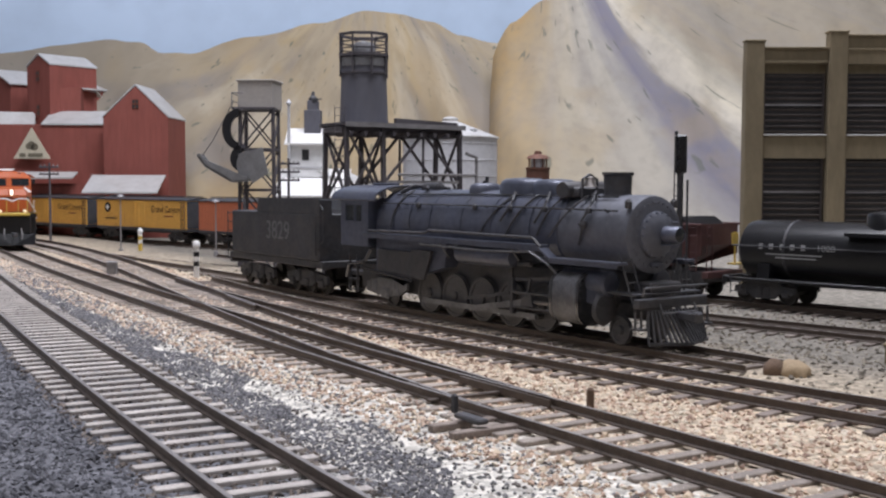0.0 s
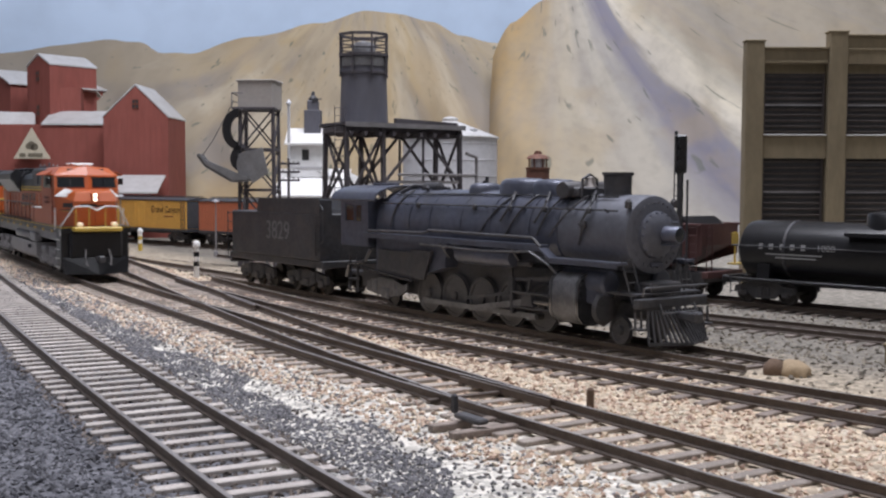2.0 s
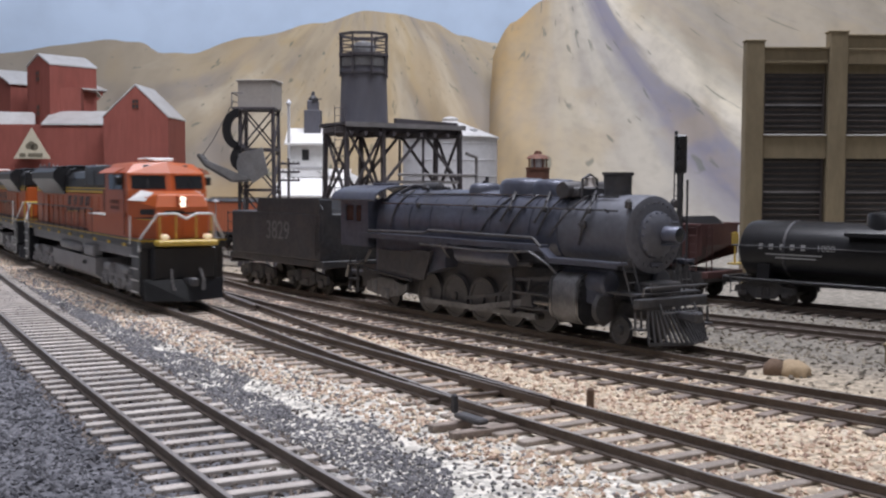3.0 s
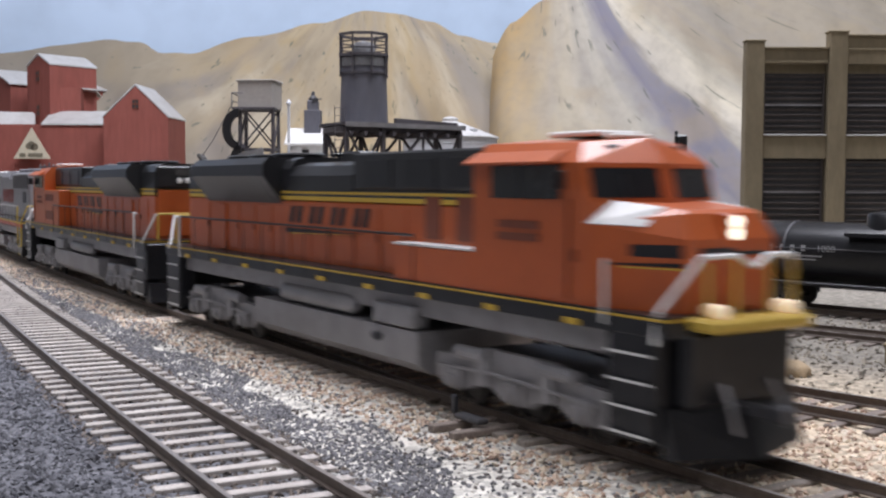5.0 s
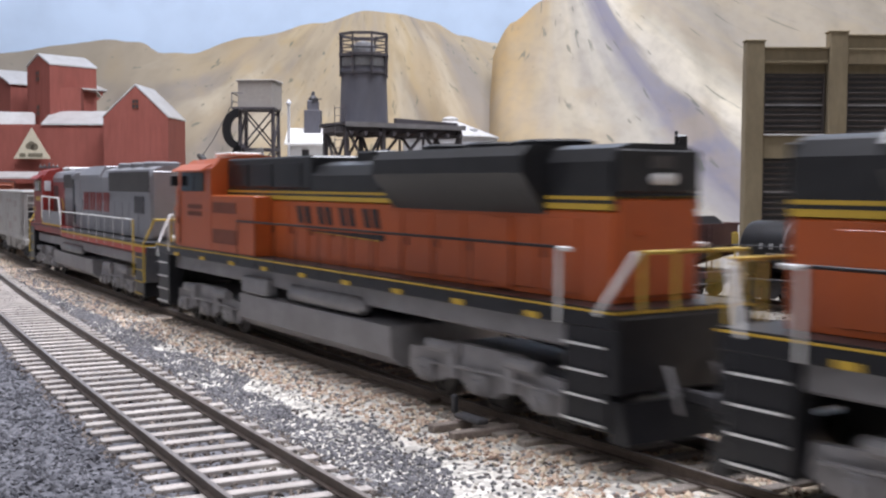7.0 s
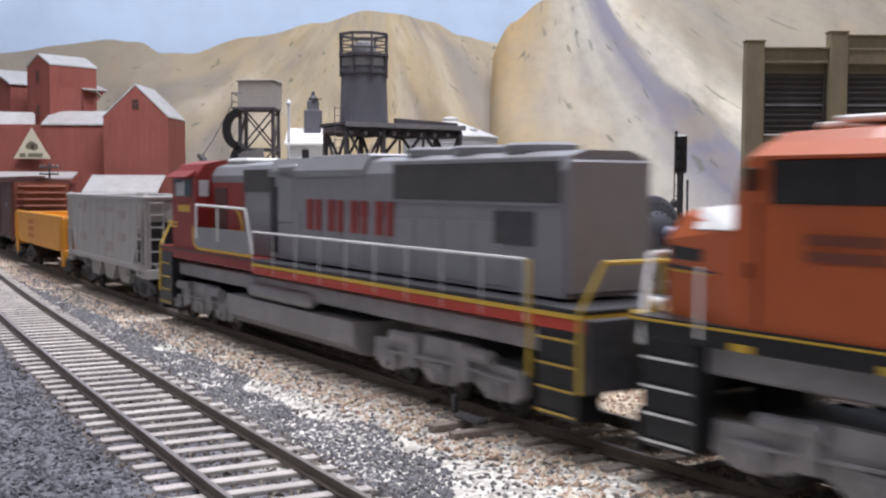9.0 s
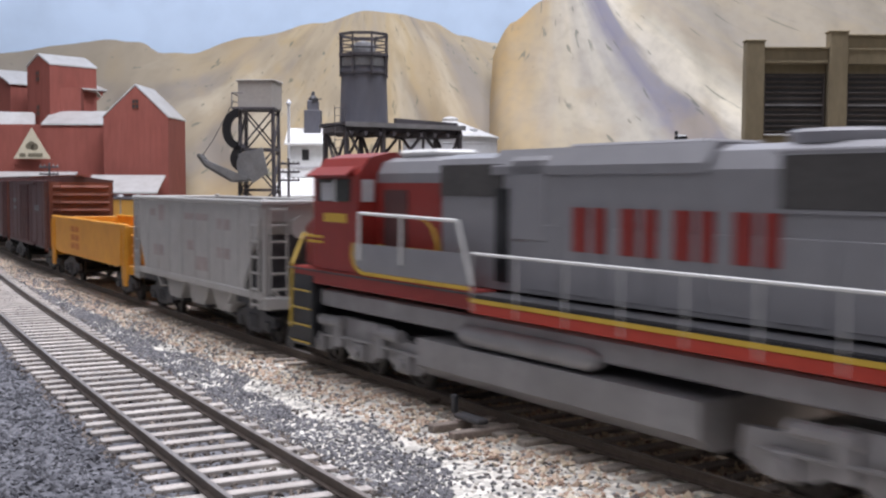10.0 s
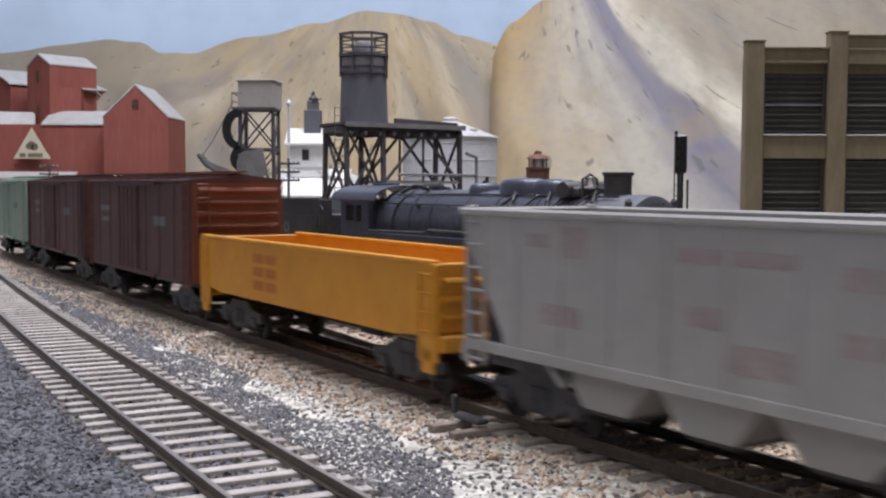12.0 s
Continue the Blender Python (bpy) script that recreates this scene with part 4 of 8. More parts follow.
    for i in range(17):
        y = -1.15 + 2.3 * i / 16
        part("pilot_slat", Shape().beam((f(-15.15), y * 0.92, 1.12), (f(-14.55) - 0.45 * (abs(y) / 1.15) ** 1.6, y * 1.04, 0.22), 0.055, 0.07), GRIME, pilot)
    part("coupler", Shape().box((f(-14.75), 0, 0.95), (0.6, 0.22, 0.24), 0.04).box((f(-14.45), 0.05, 0.95), (0.24, 0.34, 0.32), 0.06), GRIME, e)
    part("front_handrail", Shape().pipe([(f(-15.12), -1.3, 1.55), (f(-15.08), -1.3, 1.78), (f(-15.02), 0, 1.8), (f(-15.08), 1.3, 1.78), (f(-15.12), 1.3, 1.55)], 0.028)
         .pipe([(f(-15.05), -0.7, 1.3), (f(-14.95), -0.7, 1.05), (f(-14.95), 0.7, 1.05), (f(-15.05), 0.7, 1.3)], 0.028), WORN, e)
    for sg in (-1, 1):
        part("pilot_step", Shape().box((f(-15.2), sg * 1.38, 0.62), (0.35, 0.3, 0.05)).box((f(-15.2), sg * 1.5, 0.85), (0.05, 0.04, 0.5)).box((f(-15.2), sg * 1.26, 0.85), (0.05, 0.04, 0.5)), GRIME, e)
        part("marker_lamp", Shape().lathe([(0.08, 0), (0.1, 0.05), (0.1, 0.2), (0.05, 0.27)], 10, (f(-15.95), sg * 0.95, 4.0)), GRIME, e)

    # the tender
    t = thing("tender", "black steel tender with faded white numerals behind the engine", "tender", SPUR.place(-37.7))
    X = 37.7
    tank = part("tank", Shape().box((f(-34.05), 0, 2.45), (7.2, 3.0, 1.96), 0.05), GRIME, t)
    part("coal_bunker", Shape().prism([(f(-35.4), 3.43), (f(-35.25), 4.02), (f(-30.5), 4.05), (f(-30.5), 3.43)], -1.49, -1.41)
         .prism([(f(-35.4), 3.43), (f(-35.25), 4.02), (f(-30.5), 4.05), (f(-30.5), 3.43)], 1.41, 1.49).box((f(-35.3), 0, 3.72), (0.08, 2.9, 0.6)), GRIME, t)
    part("coal", Shape().prism([(f(-35.2), 3.4), (f(-35.0), 3.85), (f(-33), 4.0), (f(-31), 3.6), (f(-30.6), 3.4)], -1.38, 1.38), BLACK, t)
    part("tender_front", Shape().box((f(-30.45), -1.2, 3.0), (0.08, 0.6, 2.0)).box((f(-30.45), 1.2, 3.0), (0.08, 0.6, 2.0)).pipe([(f(-30.4), -1.45, 2.2), (f(-30.2), -1.45, 2.3), (f(-30.2), -1.45, 3.6), (f(-30.4), -1.45, 3.8)], 0.03), GRIME, t)
    part("frame", Shape().box((f(-34.05), 0, 1.32), (7.5, 2.9, 0.3), 0.04).box((f(-37.85), 0, 1.2), (0.2, 2.9, 0.5), 0.03), GRIME, t)
    s = Shape()
    for i in range(30):
        for z in (3.32, 1.62):
            s.rod((f(-37.5 + 6.9 * i / 29), -1.5, z), (f(-37.5 + 6.9 * i / 29), -1.52, z), 0.02, 5)
    part("rivets", s, GRIME, tank)
    for sg in (-1, 1):
        part("side_ladder", ladder(Shape(), f(-37.75), sg * 1.45, 1.2, 3.3, 6, 0.4, False), GRIME, t)
        part("grab_rail", Shape().pipe([(f(-30.6), sg * 1.53, 1.7), (f(-30.6), sg * 1.56, 1.8), (f(-30.6), sg * 1.56, 3.2), (f(-30.6), sg * 1.53, 3.3)], 0.025), GRIME, t)
    part("water_hatch", Shape().lathe([(0.4, 3.43), (0.4, 3.62), (0.3, 3.68), (0.05, 3.7)], 16, (f(-36.5), 0, 0)), GRIME, t, smooth=40)
    lettering("numerals", "3829", 1.15, FAINT, t, side_text(f(-33.6), -1.515, 2.6), 0.85)
    for c in (-36.1, -32.0):
        s = Shape()
        for y in (-1.02, 1.02):
            s.prism([(f(c - 1.5), 0.45), (f(c - 1.5), 0.8), (f(c - 0.6), 1.0), (f(c + 0.6), 1.0), (f(c + 1.5), 0.8), (f(c + 1.5), 0.45), (f(c + 0.75), 0.55), (f(c + 0.4), 0.32), (f(c - 0.4), 0.32), (f(c - 0.75), 0.55)], y - 0.07, y + 0.07)
            for d in (-0.55, 0.55):
                s.rod((f(c + d), y * 1.08, 0.5), (f(c + d), y * 1.08, 0.95), 0.14, 10)
            for d in (-1.1, 0, 1.1):
                s.box((f(c + d), y * 1.06, 0.48), (0.34, 0.2, 0.34), 0.05)
        part("truck_frame", s, GRIME, t)
        for d in (-1.1, 0, 1.1):
            wheelset(t, f(c + d), 0.42, AXLE_CAR)
    part("drawbar", Shape().box((f(-29.7), 0, 1.0), (1.8, 0.4, 0.2), 0.03), GRIME, t)


lengthened(1.17, build_steam)


# ---- standing cars of the yard ----
def build_tank_car(name, place, label, mark, dome=True):
    c = thing(name, label, "tank car", place, "tank cars")
    body = part("tank", Shape().lathe([(0.1, -5.55), (0.8, -5.45), (1.15, -5.2), (1.22, -4.95), (1.22, 4.95), (1.15, 5.2), (0.8, 5.45), (0.1, 5.55)], 36, (0, 0, 2.25), "X"), BLACK, c, smooth=35)
    part("frame", Shape().box((0, 0, 0.95), (11.6, 0.7, 0.3), 0.03).box((0, -1.25, 1.02), (11.4, 0.4, 0.12), 0.02).box((0, 1.25, 1.02), (11.4, 0.4, 0.12), 0.02)
         .box((5.65, 0, 0.98), (0.25, 2.9, 0.32), 0.03).box((-5.65, 0, 0.98), (0.25, 2.9, 0.32), 0.03), BLACK, c)
    for x in (-4.2, 4.2):
        part("saddle", Shape().prism([(-1.2, 1.0), (1.2, 1.0), (1.15, 1.7), (-1.15, 1.7)], x - 0.25, x + 0.25, "X"), BLACK, c)
    dm = part("dome", Shape().lathe([(0.75, 3.2), (0.74, 3.75), (0.66, 3.88), (0.2, 3.95)], 24), BLACK, c, smooth=40)
    part("dome_valve", Shape().rod((0.3, 0, 3.85), (0.3, 0, 4.1), 0.1).rod((-0.3, 0.1, 3.85), (-0.3, 0.1, 4.05), 0.07), GRIME, dm)
    part("dome_platform", Shape().box((0, -1.15, 2.98), (2.0, 0.5, 0.06)).box((0, -1.38, 3.05), (2.0, 0.04, 0.1)), BLACK, c)
    for sg in (-1, 1):
        part("handrail", Shape().pipe([(-5.6, sg * 0.4, 2.4), (-5.45, sg * 1.3, 2.42), (5.45, sg * 1.3, 2.42), (5.6, sg * 0.4, 2.4)], 0.03), GRIME, c)
        part("sill_step", ladder(Shape(), 5.2, sg * 1.45, 0.5, 0.9, 2, 0.4), GRIME, c)
        part("sill_step", ladder(Shape(), -5.2, sg * 1.45, 0.5, 0.9, 2, 0.4), GRIME, c)
    for a in (-3.4, 3.4):
        part("tank_band", Shape().lathe([(1.225, a - 0.06), (1.238, a - 0.05), (1.238, a + 0.05), (1.225, a + 0.06)], 36, (0, 0, 2.25), "X", False), GRIME, c, smooth=40)
    if mark:
        # reporting mark as plain bars, its number in numerals
        for i, w in enumerate((0.17, 0.17, 0.14, 0.17, 0.16)):
            part("mark_bar", Shape().box((-4.3 + i * 0.42, -1.205, 2.42), (w, 0.02, 0.24)), PALE, c)
        lettering("numerals", "1008", 0.36, PALE, c, side_text(-1.75, -1.215, 2.42))
        part("small_mark", Shape().box((-3.0, -1.228, 2.12), (2.2, 0.01, 0.05)).box((-2.9, -1.226, 1.98), (1.6, 0.01, 0.05)), PALE, c)
    wheels = []
    for x in (-4.2, 4.2):
        car_truck(c, x, wheels)
    coupler(c, 6.2, 1)
    coupler(c, -6.2, -1)
    return c


def build_open_hopper(name, place, label, mat):
    c = thing(name, label, "hopper car", place)
    part("body", Shape().prism([(-5.6, 1.9), (-5.6, 3.2), (5.6, 3.2), (5.6, 1.9), (3.6, 1.2), (-3.6, 1.2)], -1.45, -1.38).prism([(-5.6, 1.9), (-5.6, 3.2), (5.6, 3.2), (5.6, 1.9), (3.6, 1.2), (-3.6, 1.2)], 1.38, 1.45)
         .box((5.55, 0, 2.8), (0.08, 2.8, 0.9)).box((-5.55, 0, 2.8), (0.08, 2.8, 0.9)).box((0, 0, 1.4), (7.0, 2.7, 0.1)), mat, c)
    for i in range(9):
        part("side_rib", Shape().box((-5.0 + i * 1.25, -1.5, 2.25), (0.12, 0.12, 1.9 if 1 < i < 7 else 1.4), 0.02), mat, c)
    for x in (-1.9, 1.9):
        part("hopper_bay", Shape().prism([(x - 1.7, 1.4), (x + 1.7, 1.4), (x + 0.5, 0.45), (x - 0.5, 0.45)], -1.2, 1.2), mat, c)
    for sg in (-1, 1):
        part("slope_sheet", Shape().prism([(sg * 5.5, 2.3), (sg * 5.5, 2.4), (sg * 3.0, 1.0), (sg * 2.9, 0.9)], -1.36, 1.36), mat, c)
        part("bolster", Shape().box((sg * 4.6, 0, 0.95), (2.2, 2.5, 0.5), 0.05), GRIME, c)
    part("top_chord", Shape().box((0, -1.5, 3.22), (11.3, 0.14, 0.12), 0.02).box((0, 1.5, 3.22), (11.3, 0.14, 0.12), 0.02), mat, c)
    part("load", Shape().prism([(-5.4, 2.9), (-4.5, 3.5), (-1, 3.62), (2, 3.5), (4.6, 3.55), (5.4, 2.9)], -1.35, 1.35), BLACK, c)
    part("ladder", ladder(Shape(), 5.25, -1.55, 1.3, 3.1, 6, 0.42), mat, c)
    part("ladder", ladder(Shape(), 5.66, -0.9, 1.3, 3.1, 6, 0.42, False), mat, c)
    part("end_sill", Shape().box((5.75, 0, 1.05), (0.3, 2.8, 0.3), 0.03).box((-5.75, 0, 1.05), (0.3, 2.8, 0.3), 0.03).box((0, 0, 1.0), (11.6, 0.5, 0.3), 0.03), mat, c)
    part("brake_platform", Shape().box((6.05, 0.6, 1.5), (0.35, 0.9, 0.06)).rod((5.95, 0.6, 1.5), (5.95, 0.6, 2.9), 0.04).box((5.95, 0.6, 2.6), (0.06, 0.5, 0.5), 0.02), RAIL_YELLOW, c, "yellow brake stand")
    wheels = []
    for x in (-4.1, 4.1):
        car_truck(c, x, wheels)
    coupler(c, 6.2, 1)


SIGN_BROWN = material("dark_brown_lettering", (0.06, 0.03, 0.015), 0.7, 0, 0.2, 0.5)


def build_reefer(name, place, mat, label, letters, roof=GRIME):
    c = thing(name, label, "reefer car", place, "standing reefer cars")
    b = part("body", Shape().box((0, 0, 2.35), (12.0, 2.9, 2.3), 0.03), mat, c)
    part("roof", Shape().prism([(-1.5, 3.5), (-1.5, 3.58), (0, 3.8), (1.5, 3.58), (1.5, 3.5)], -6.05, 6.05, "X"), roof, c)
    part("roof_walk", Shape().box((0, 0, 3.85), (12.2, 0.5, 0.05)), roof, c)
    for x in (-6.03, 6.03):
        part("car_end", Shape().box((x, 0, 2.35), (0.06, 2.8, 2.2)), GRIME, c)
    part("side_sill", Shape().box((0, 0, 1.1), (12.1, 2.95, 0.22), 0.02).box((0, 0, 0.9), (8.0, 0.6, 0.3)), GRIME, c)
    part("door", Shape().box((0, -1.47, 2.35), (1.5, 0.06, 2.1), 0.02).box((0, -1.51, 2.35), (0.05, 0.05, 2.1)).box((-0.5, -1.51, 2.6), (0.06, 0.05, 1.5)), mat, c)
    s = Shape()
    for i in range(38):
        s.box((-5.85 + i * 0.316, -1.452, 2.35), (0.012, 0.01, 2.2))
    part("board_joint", s, BOX_RUST, b)
    if letters:
        lettering("route_name", "Grand Canyon", 0.78, SIGN_BROWN, c, side_text(3.4, -1.465, 2.75), 0.8)
        part("lettering_bar", Shape().box((3.8, -1.46, 2.2), (1.2, 0.02, 0.1)), BOX_RUST, c)
        part("herald", Shape().rod((-4.4, -1.455, 2.85), (-4.4, -1.475, 2.85), 0.42, 20).box((-3.9, -1.46, 1.9), (1.6, 0.02, 0.1)), BLACK, c)
        part("herald_cross", Shape().box((-4.4, -1.49, 2.85), (0.5, 0.02, 0.14)).box((-4.4, -1.49, 2.85), (0.14, 0.02, 0.5)), WHITE, c)
    part("ladder", ladder(Shape(), 5.6, -1.5, 1.3, 3.3, 7), GRIME, c)
    wheels = []
    for x in (-4.4, 4.4):
        car_truck(c, x, wheels)
    coupler(c, 6.5, 1)
    coupler(c, -6.5, -1)


lengthened(1.127, build_tank_car, "tank_car", BACK.place(-15.4), "glossy black tank car with white marks on the back track", True)
lengthened(1.127, build_open_hopper, "hopper_car", BACK.place(-27.7), "dark rust brown open hopper car loaded with coal", BOX_BROWN)
lengthened(1.102, build_reefer, "reefer_car", FAR.place(-75.7), REEFER, "yellow wooden reefer car with dark lettering below the mill", True)
lengthened(1.102, build_reefer, "reefer_car", FAR.place(-89.2), REEFER, "yellow wooden reefer car with a black end", True)
lengthened(1.102, build_reefer, "reefer_car", FAR.place(-62.2), CAR_RED, "faded orange red boxcar at the far yard", False)


# ---- the train ----
TRAIN = []
GON_RED = material("faded_red_on_yellow", (0.50, 0.16, 0.03), 0.7, 0, 0.2, 0.8)
DITCH_LIGHT = glow("dim_ditch_light", (0.9, 0.72, 0.5), 0.35)
HEADLIGHT = glow("lit_headlight", (1.0, 0.93, 0.78), 1.7)
SILL_RED = material("bright_red_sill_paint", (0.46, 0.05, 0.03), 0.4, 0, 0.1, 2.0)
PALE_PANE = material("pale_window_pane", (0.5, 0.5, 0.52), 0.6, 0, 0.15, 0.6)
FADED_RED = material("faded_red_lettering", (0.35, 0.295, 0.28), 0.7, 0, 0.2, 0.8)


def loco_truck(parent, x, wheels, mat=UNDER):
    """A three-axle engine truck with cast side frames."""
    for y in (-1.12, 1.12):
        s = Shape().prism([(x - 2.25, 0.52), (x - 2.2, 0.95), (x - 1.4, 1.0), (x - 0.9, 1.22), (x + 0.9, 1.22), (x + 1.4, 1.0), (x + 2.2, 0.95), (x + 2.25, 0.52),
                           (x + 1.95, 0.34), (x + 1.25, 0.4), (x + 0.8, 0.62), (x + 0.35, 0.34), (x - 0.35, 0.34), (x - 0.8, 0.62), (x - 1.25, 0.4), (x - 1.95, 0.34)], y - 0.08, y + 0.08)
        f = part("side_frame", s, mat, parent)
        for d in (-1.6, 0, 1.6):
            part("axle_box", Shape().box((x + d, y * 1.1, 0.56), (0.42, 0.22, 0.44), 0.06).rod((x + d, y * 1.15, 0.53), (x + d, y * 1.27, 0.53), 0.13, 10), mat, f)
        part("spring", Shape().rod((x - 0.8, y * 1.1, 0.55), (x - 0.8, y * 1.1, 1.05), 0.15, 10).rod((x + 0.8, y * 1.1, 0.55), (x + 0.8, y * 1.1, 1.05), 0.15, 10), mat, f)
        part("brake_cylinder", Shape().rod((x - 1.5, y * 1.12, 1.08), (x - 0.7, y * 1.12, 1.08), 0.14, 10).rod((x + 0.6, y * 1.12, 1.1), (x + 1.5, y * 1.12, 1.08), 0.13, 10)
             .pipe([(x - 2.1, y * 1.15, 0.75), (x - 0.4, y * 1.18, 0.82), (x + 1.9, y * 1.15, 0.72)], 0.035), mat, f)
    part("truck_bolster", Shape().box((x, 0, 0.85), (3.6, 1.9, 0.4), 0.05), GRIME, parent)
    for d in (-1.6, 0, 1.6):
        wheels.append(wheelset(parent, x + d, 0.53, AXLE_LOCO))


def corner_steps(parent, x, sgn, side, mat, edge=WHITE):
    """A stepwell at one end of the deck."""
    p = part("step_well", Shape().box((x, side * 1.22, 1.25), (0.9, 0.5, 1.7), 0.03), BLACK, parent)
    for z in (0.5, 0.9, 1.3, 1.72):
        part("step", Shape().box((x, side * 1.44, z), (0.82, 0.14, 0.05)), mat, p)
        part("step_edge", Shape().box((x, side * 1.52, z), (0.82, 0.025, 0.035)), edge, p)


def deck_rail(parent, x0, x1, side, n, mat, z0=2.27, h=0.95):
    s = Shape()
    s.rod((x0, side * 1.5, z0 + h), (x1, side * 1.5, z0 + h), 0.028, 6)
    for i in range(n + 1):
        x = x0 + (x1 - x0) * i / n
        s.rod((x, side * 1.5, z0 - 0.2), (x, side * 1.5, z0 + h), 0.012, 6)
    part("handrail", s, mat, parent)


def build_orange_loco(label, back, turned, lit):
    L = 20.45
    c = thing("diesel_locomotive", label, "locomotive", group="locomotives of the train")
    wheels = []

    def X(d):
        return L / 2 - d
    # hood
    hood = part("hood", Shape().box((X(12.05), 0, 3.05), (14.1, 1.9, 1.5), 0.03), ORANGE, c)
    part("stripe", Shape().box((X(12.05), 0, 3.87), (14.1, 1.91, 0.10)).box((X(12.05), 0, 4.01), (14.1, 1.91, 0.06)), YELLOW, hood, "yellow stripes")
    part("stripe_gap", Shape().box((X(12.05), 0, 3.95), (14.1, 1.905, 0.26)), HOOD_BLACK, hood)
    outline = [(-0.95, 4.08), (-0.95, 4.6), (-0.82, 4.82), (-0.55, 4.9), (0.55, 4.9), (0.82, 4.82), (0.95, 4.6), (0.95, 4.08)]
    part("hood_top", Shape().prism(outline, X(19.08), X(12.7), "X"), HOOD_BLACK, c, "glossy black hood top", 25)
    low = [(-0.98, 4.08), (-0.98, 4.42), (-0.8, 4.66), (-0.45, 4.76), (0.45, 4.76), (0.8, 4.66), (0.98, 4.42), (0.98, 4.08)]
    part("rounded_hood", Shape().prism(low, X(12.7), X(9.8), "X"), HOOD_BLACK, c, "", 35)
    part("hood_block", Shape().box((X(7.45), 0, 4.5), (4.7, 1.96, 0.84), 0.05), HOOD_BLACK, c)
    for d in (5.9, 7.3, 8.8):
        for y in (-0.99, 0.99):
            part("access_panel", Shape().box((X(d), y, 4.45), (1.05, 0.03, 0.6), 0.01), BLACK, c)
    part("exhaust_outlet", Shape().box((X(11.1), 0, 4.86), (0.9, 0.6, 0.3), 0.06).box((X(11.6), 0, 4.93), (0.3, 0.9, 0.1), 0.03), BLACK, c)
    # flared radiators
    fl = part("radiator_flare", Shape().prism([(-0.95, 3.72), (-1.48, 4.42), (-1.48, 4.72), (-1.3, 4.9), (1.3, 4.9), (1.48, 4.72), (1.48, 4.42), (0.95, 3.72)], X(17.65), X(13.2), "X"), HOOD_BLACK, c, "", 25)
    for sg in (-1, 1):
        part("radiator_screen", Shape().prism([(sg * 0.99, 3.80), (sg * 1.475, 4.44), (sg * 1.49, 4.43), (sg * 1.005, 3.78)], X(17.4), X(13.5), "X"), BLACK, fl)
    part("flare_lip", Shape().prism([(-1.0, 3.78), (-1.5, 4.42), (-1.5, 4.72), (-1.42, 4.72), (-1.42, 4.44), (-0.92, 3.78)], X(13.22), X(13.12), "X"), HOOD_BLACK, fl)
    for d in (14.0, 15.4, 16.8):
        part("roof_fan", Shape().lathe([(0.68, 4.9), (0.7, 5.0), (0.62, 5.04), (0.5, 5.0), (0.1, 4.98)], 24, (X(d), 0, 0)), BLACK, c, smooth=40)
    part("hood_end", Shape().box((X(19.1), 0, 3.2), (0.1, 1.7, 1.6), 0.03), ORANGE, c)
    part("hood_end_top", Shape().box((X(19.11), 0, 4.45), (0.12, 1.8, 0.7), 0.03), HOOD_BLACK, c)
    part("number_box", Shape().box((X(19.19), 0, 4.6), (0.04, 0.5, 0.2)), GRILLE, c)
    part("rear_light", Shape().lathe([(0.09, X(19.15)), (0.1, X(19.28)), (0.03, X(19.3))], 12, (0, 0.14, 4.32), "X").lathe([(0.09, X(19.15)), (0.1, X(19.28)), (0.03, X(19.3))], 12, (0, -0.14, 4.32), "X"), WHITE, c, smooth=40)
    for z in (2.75, 3.1, 3.45):
        part("end_door_hinge", Shape().box((X(19.16), 0.35, z), (0.05, 0.2, 0.06)), ORANGE, c)
    part("tread_guard", Shape().box((X(16.6), -1.0, 3.0), (0.5, 0.08, 1.3), 0.02).box((X(16.6), 1.0, 3.0), (0.5, 0.08, 1.3), 0.02), ORANGE, c)
    # doors along the hood
    for i in range(11):
        d = 8.2 + i * 0.98
        for y in (-0.96, 0.96):
            part("hood_door", Shape().box((X(d), y, 3.05), (0.84, 0.03, 1.25), 0.008), ORANGE, hood)
            part("door_latch", Shape().box((X(d) + 0.36, y * 1.026, 3.05), (0.04, 0.03, 0.16)), BLACK, hood)
    # plain bars in place of the railway's name, with the swoosh under them
    for sg in (-1, 1):
        for i in range(4):
            x = X(12.75) + i * 0.98
            for k in (0.0, 0.36):
                part("name_bar", Shape().prism([(x + k, 3.26), (x + k + 0.24, 3.26), (x + k + 0.38, 3.68), (x + k + 0.14, 3.68)], sg * 0.985 - 0.004, sg * 0.985 + 0.004), BLACK, hood)
        a = X(12.9)
        part("swoosh", Shape().prism([(a, 3.0), (a, 3.12), (a + 3.6, 3.10)], sg * 0.985 - 0.004, sg * 0.985 + 0.004), BLACK, hood)
        part("swoosh_edge", Shape().prism([(a + 0.2, 2.97), (a + 0.2, 2.995), (a + 3.8, 3.085)], sg * 0.985 - 0.004, sg * 0.985 + 0.004), YELLOW, hood)
    # cab: its front is two panes swept back from the middle, over a nose that narrows forward
    corners = []
    for y in (-1.46, 1.46):
        e = y / 1.46
        corners += [(X(5.05), y, 2.3), (X(5.05), y, 4.6), (X(2.4), e * 1.42, 2.3), (X(2.4), e * 1.42, 3.95), (X(2.55), e * 1.40, 4.58),
                    (X(5.05), e * 1.15, 4.95), (X(2.85), e * 1.08, 4.92)]
    corners += [(X(2.02), 0, 2.3), (X(2.02), 0, 3.95), (X(2.18), 0, 4.58), (X(2.5), 0, 5.0), (X(5.05), 0, 5.06)]
    cab = part("cab", Shape().hull(corners), ORANGE, c, "orange cab with dark windows", 12)

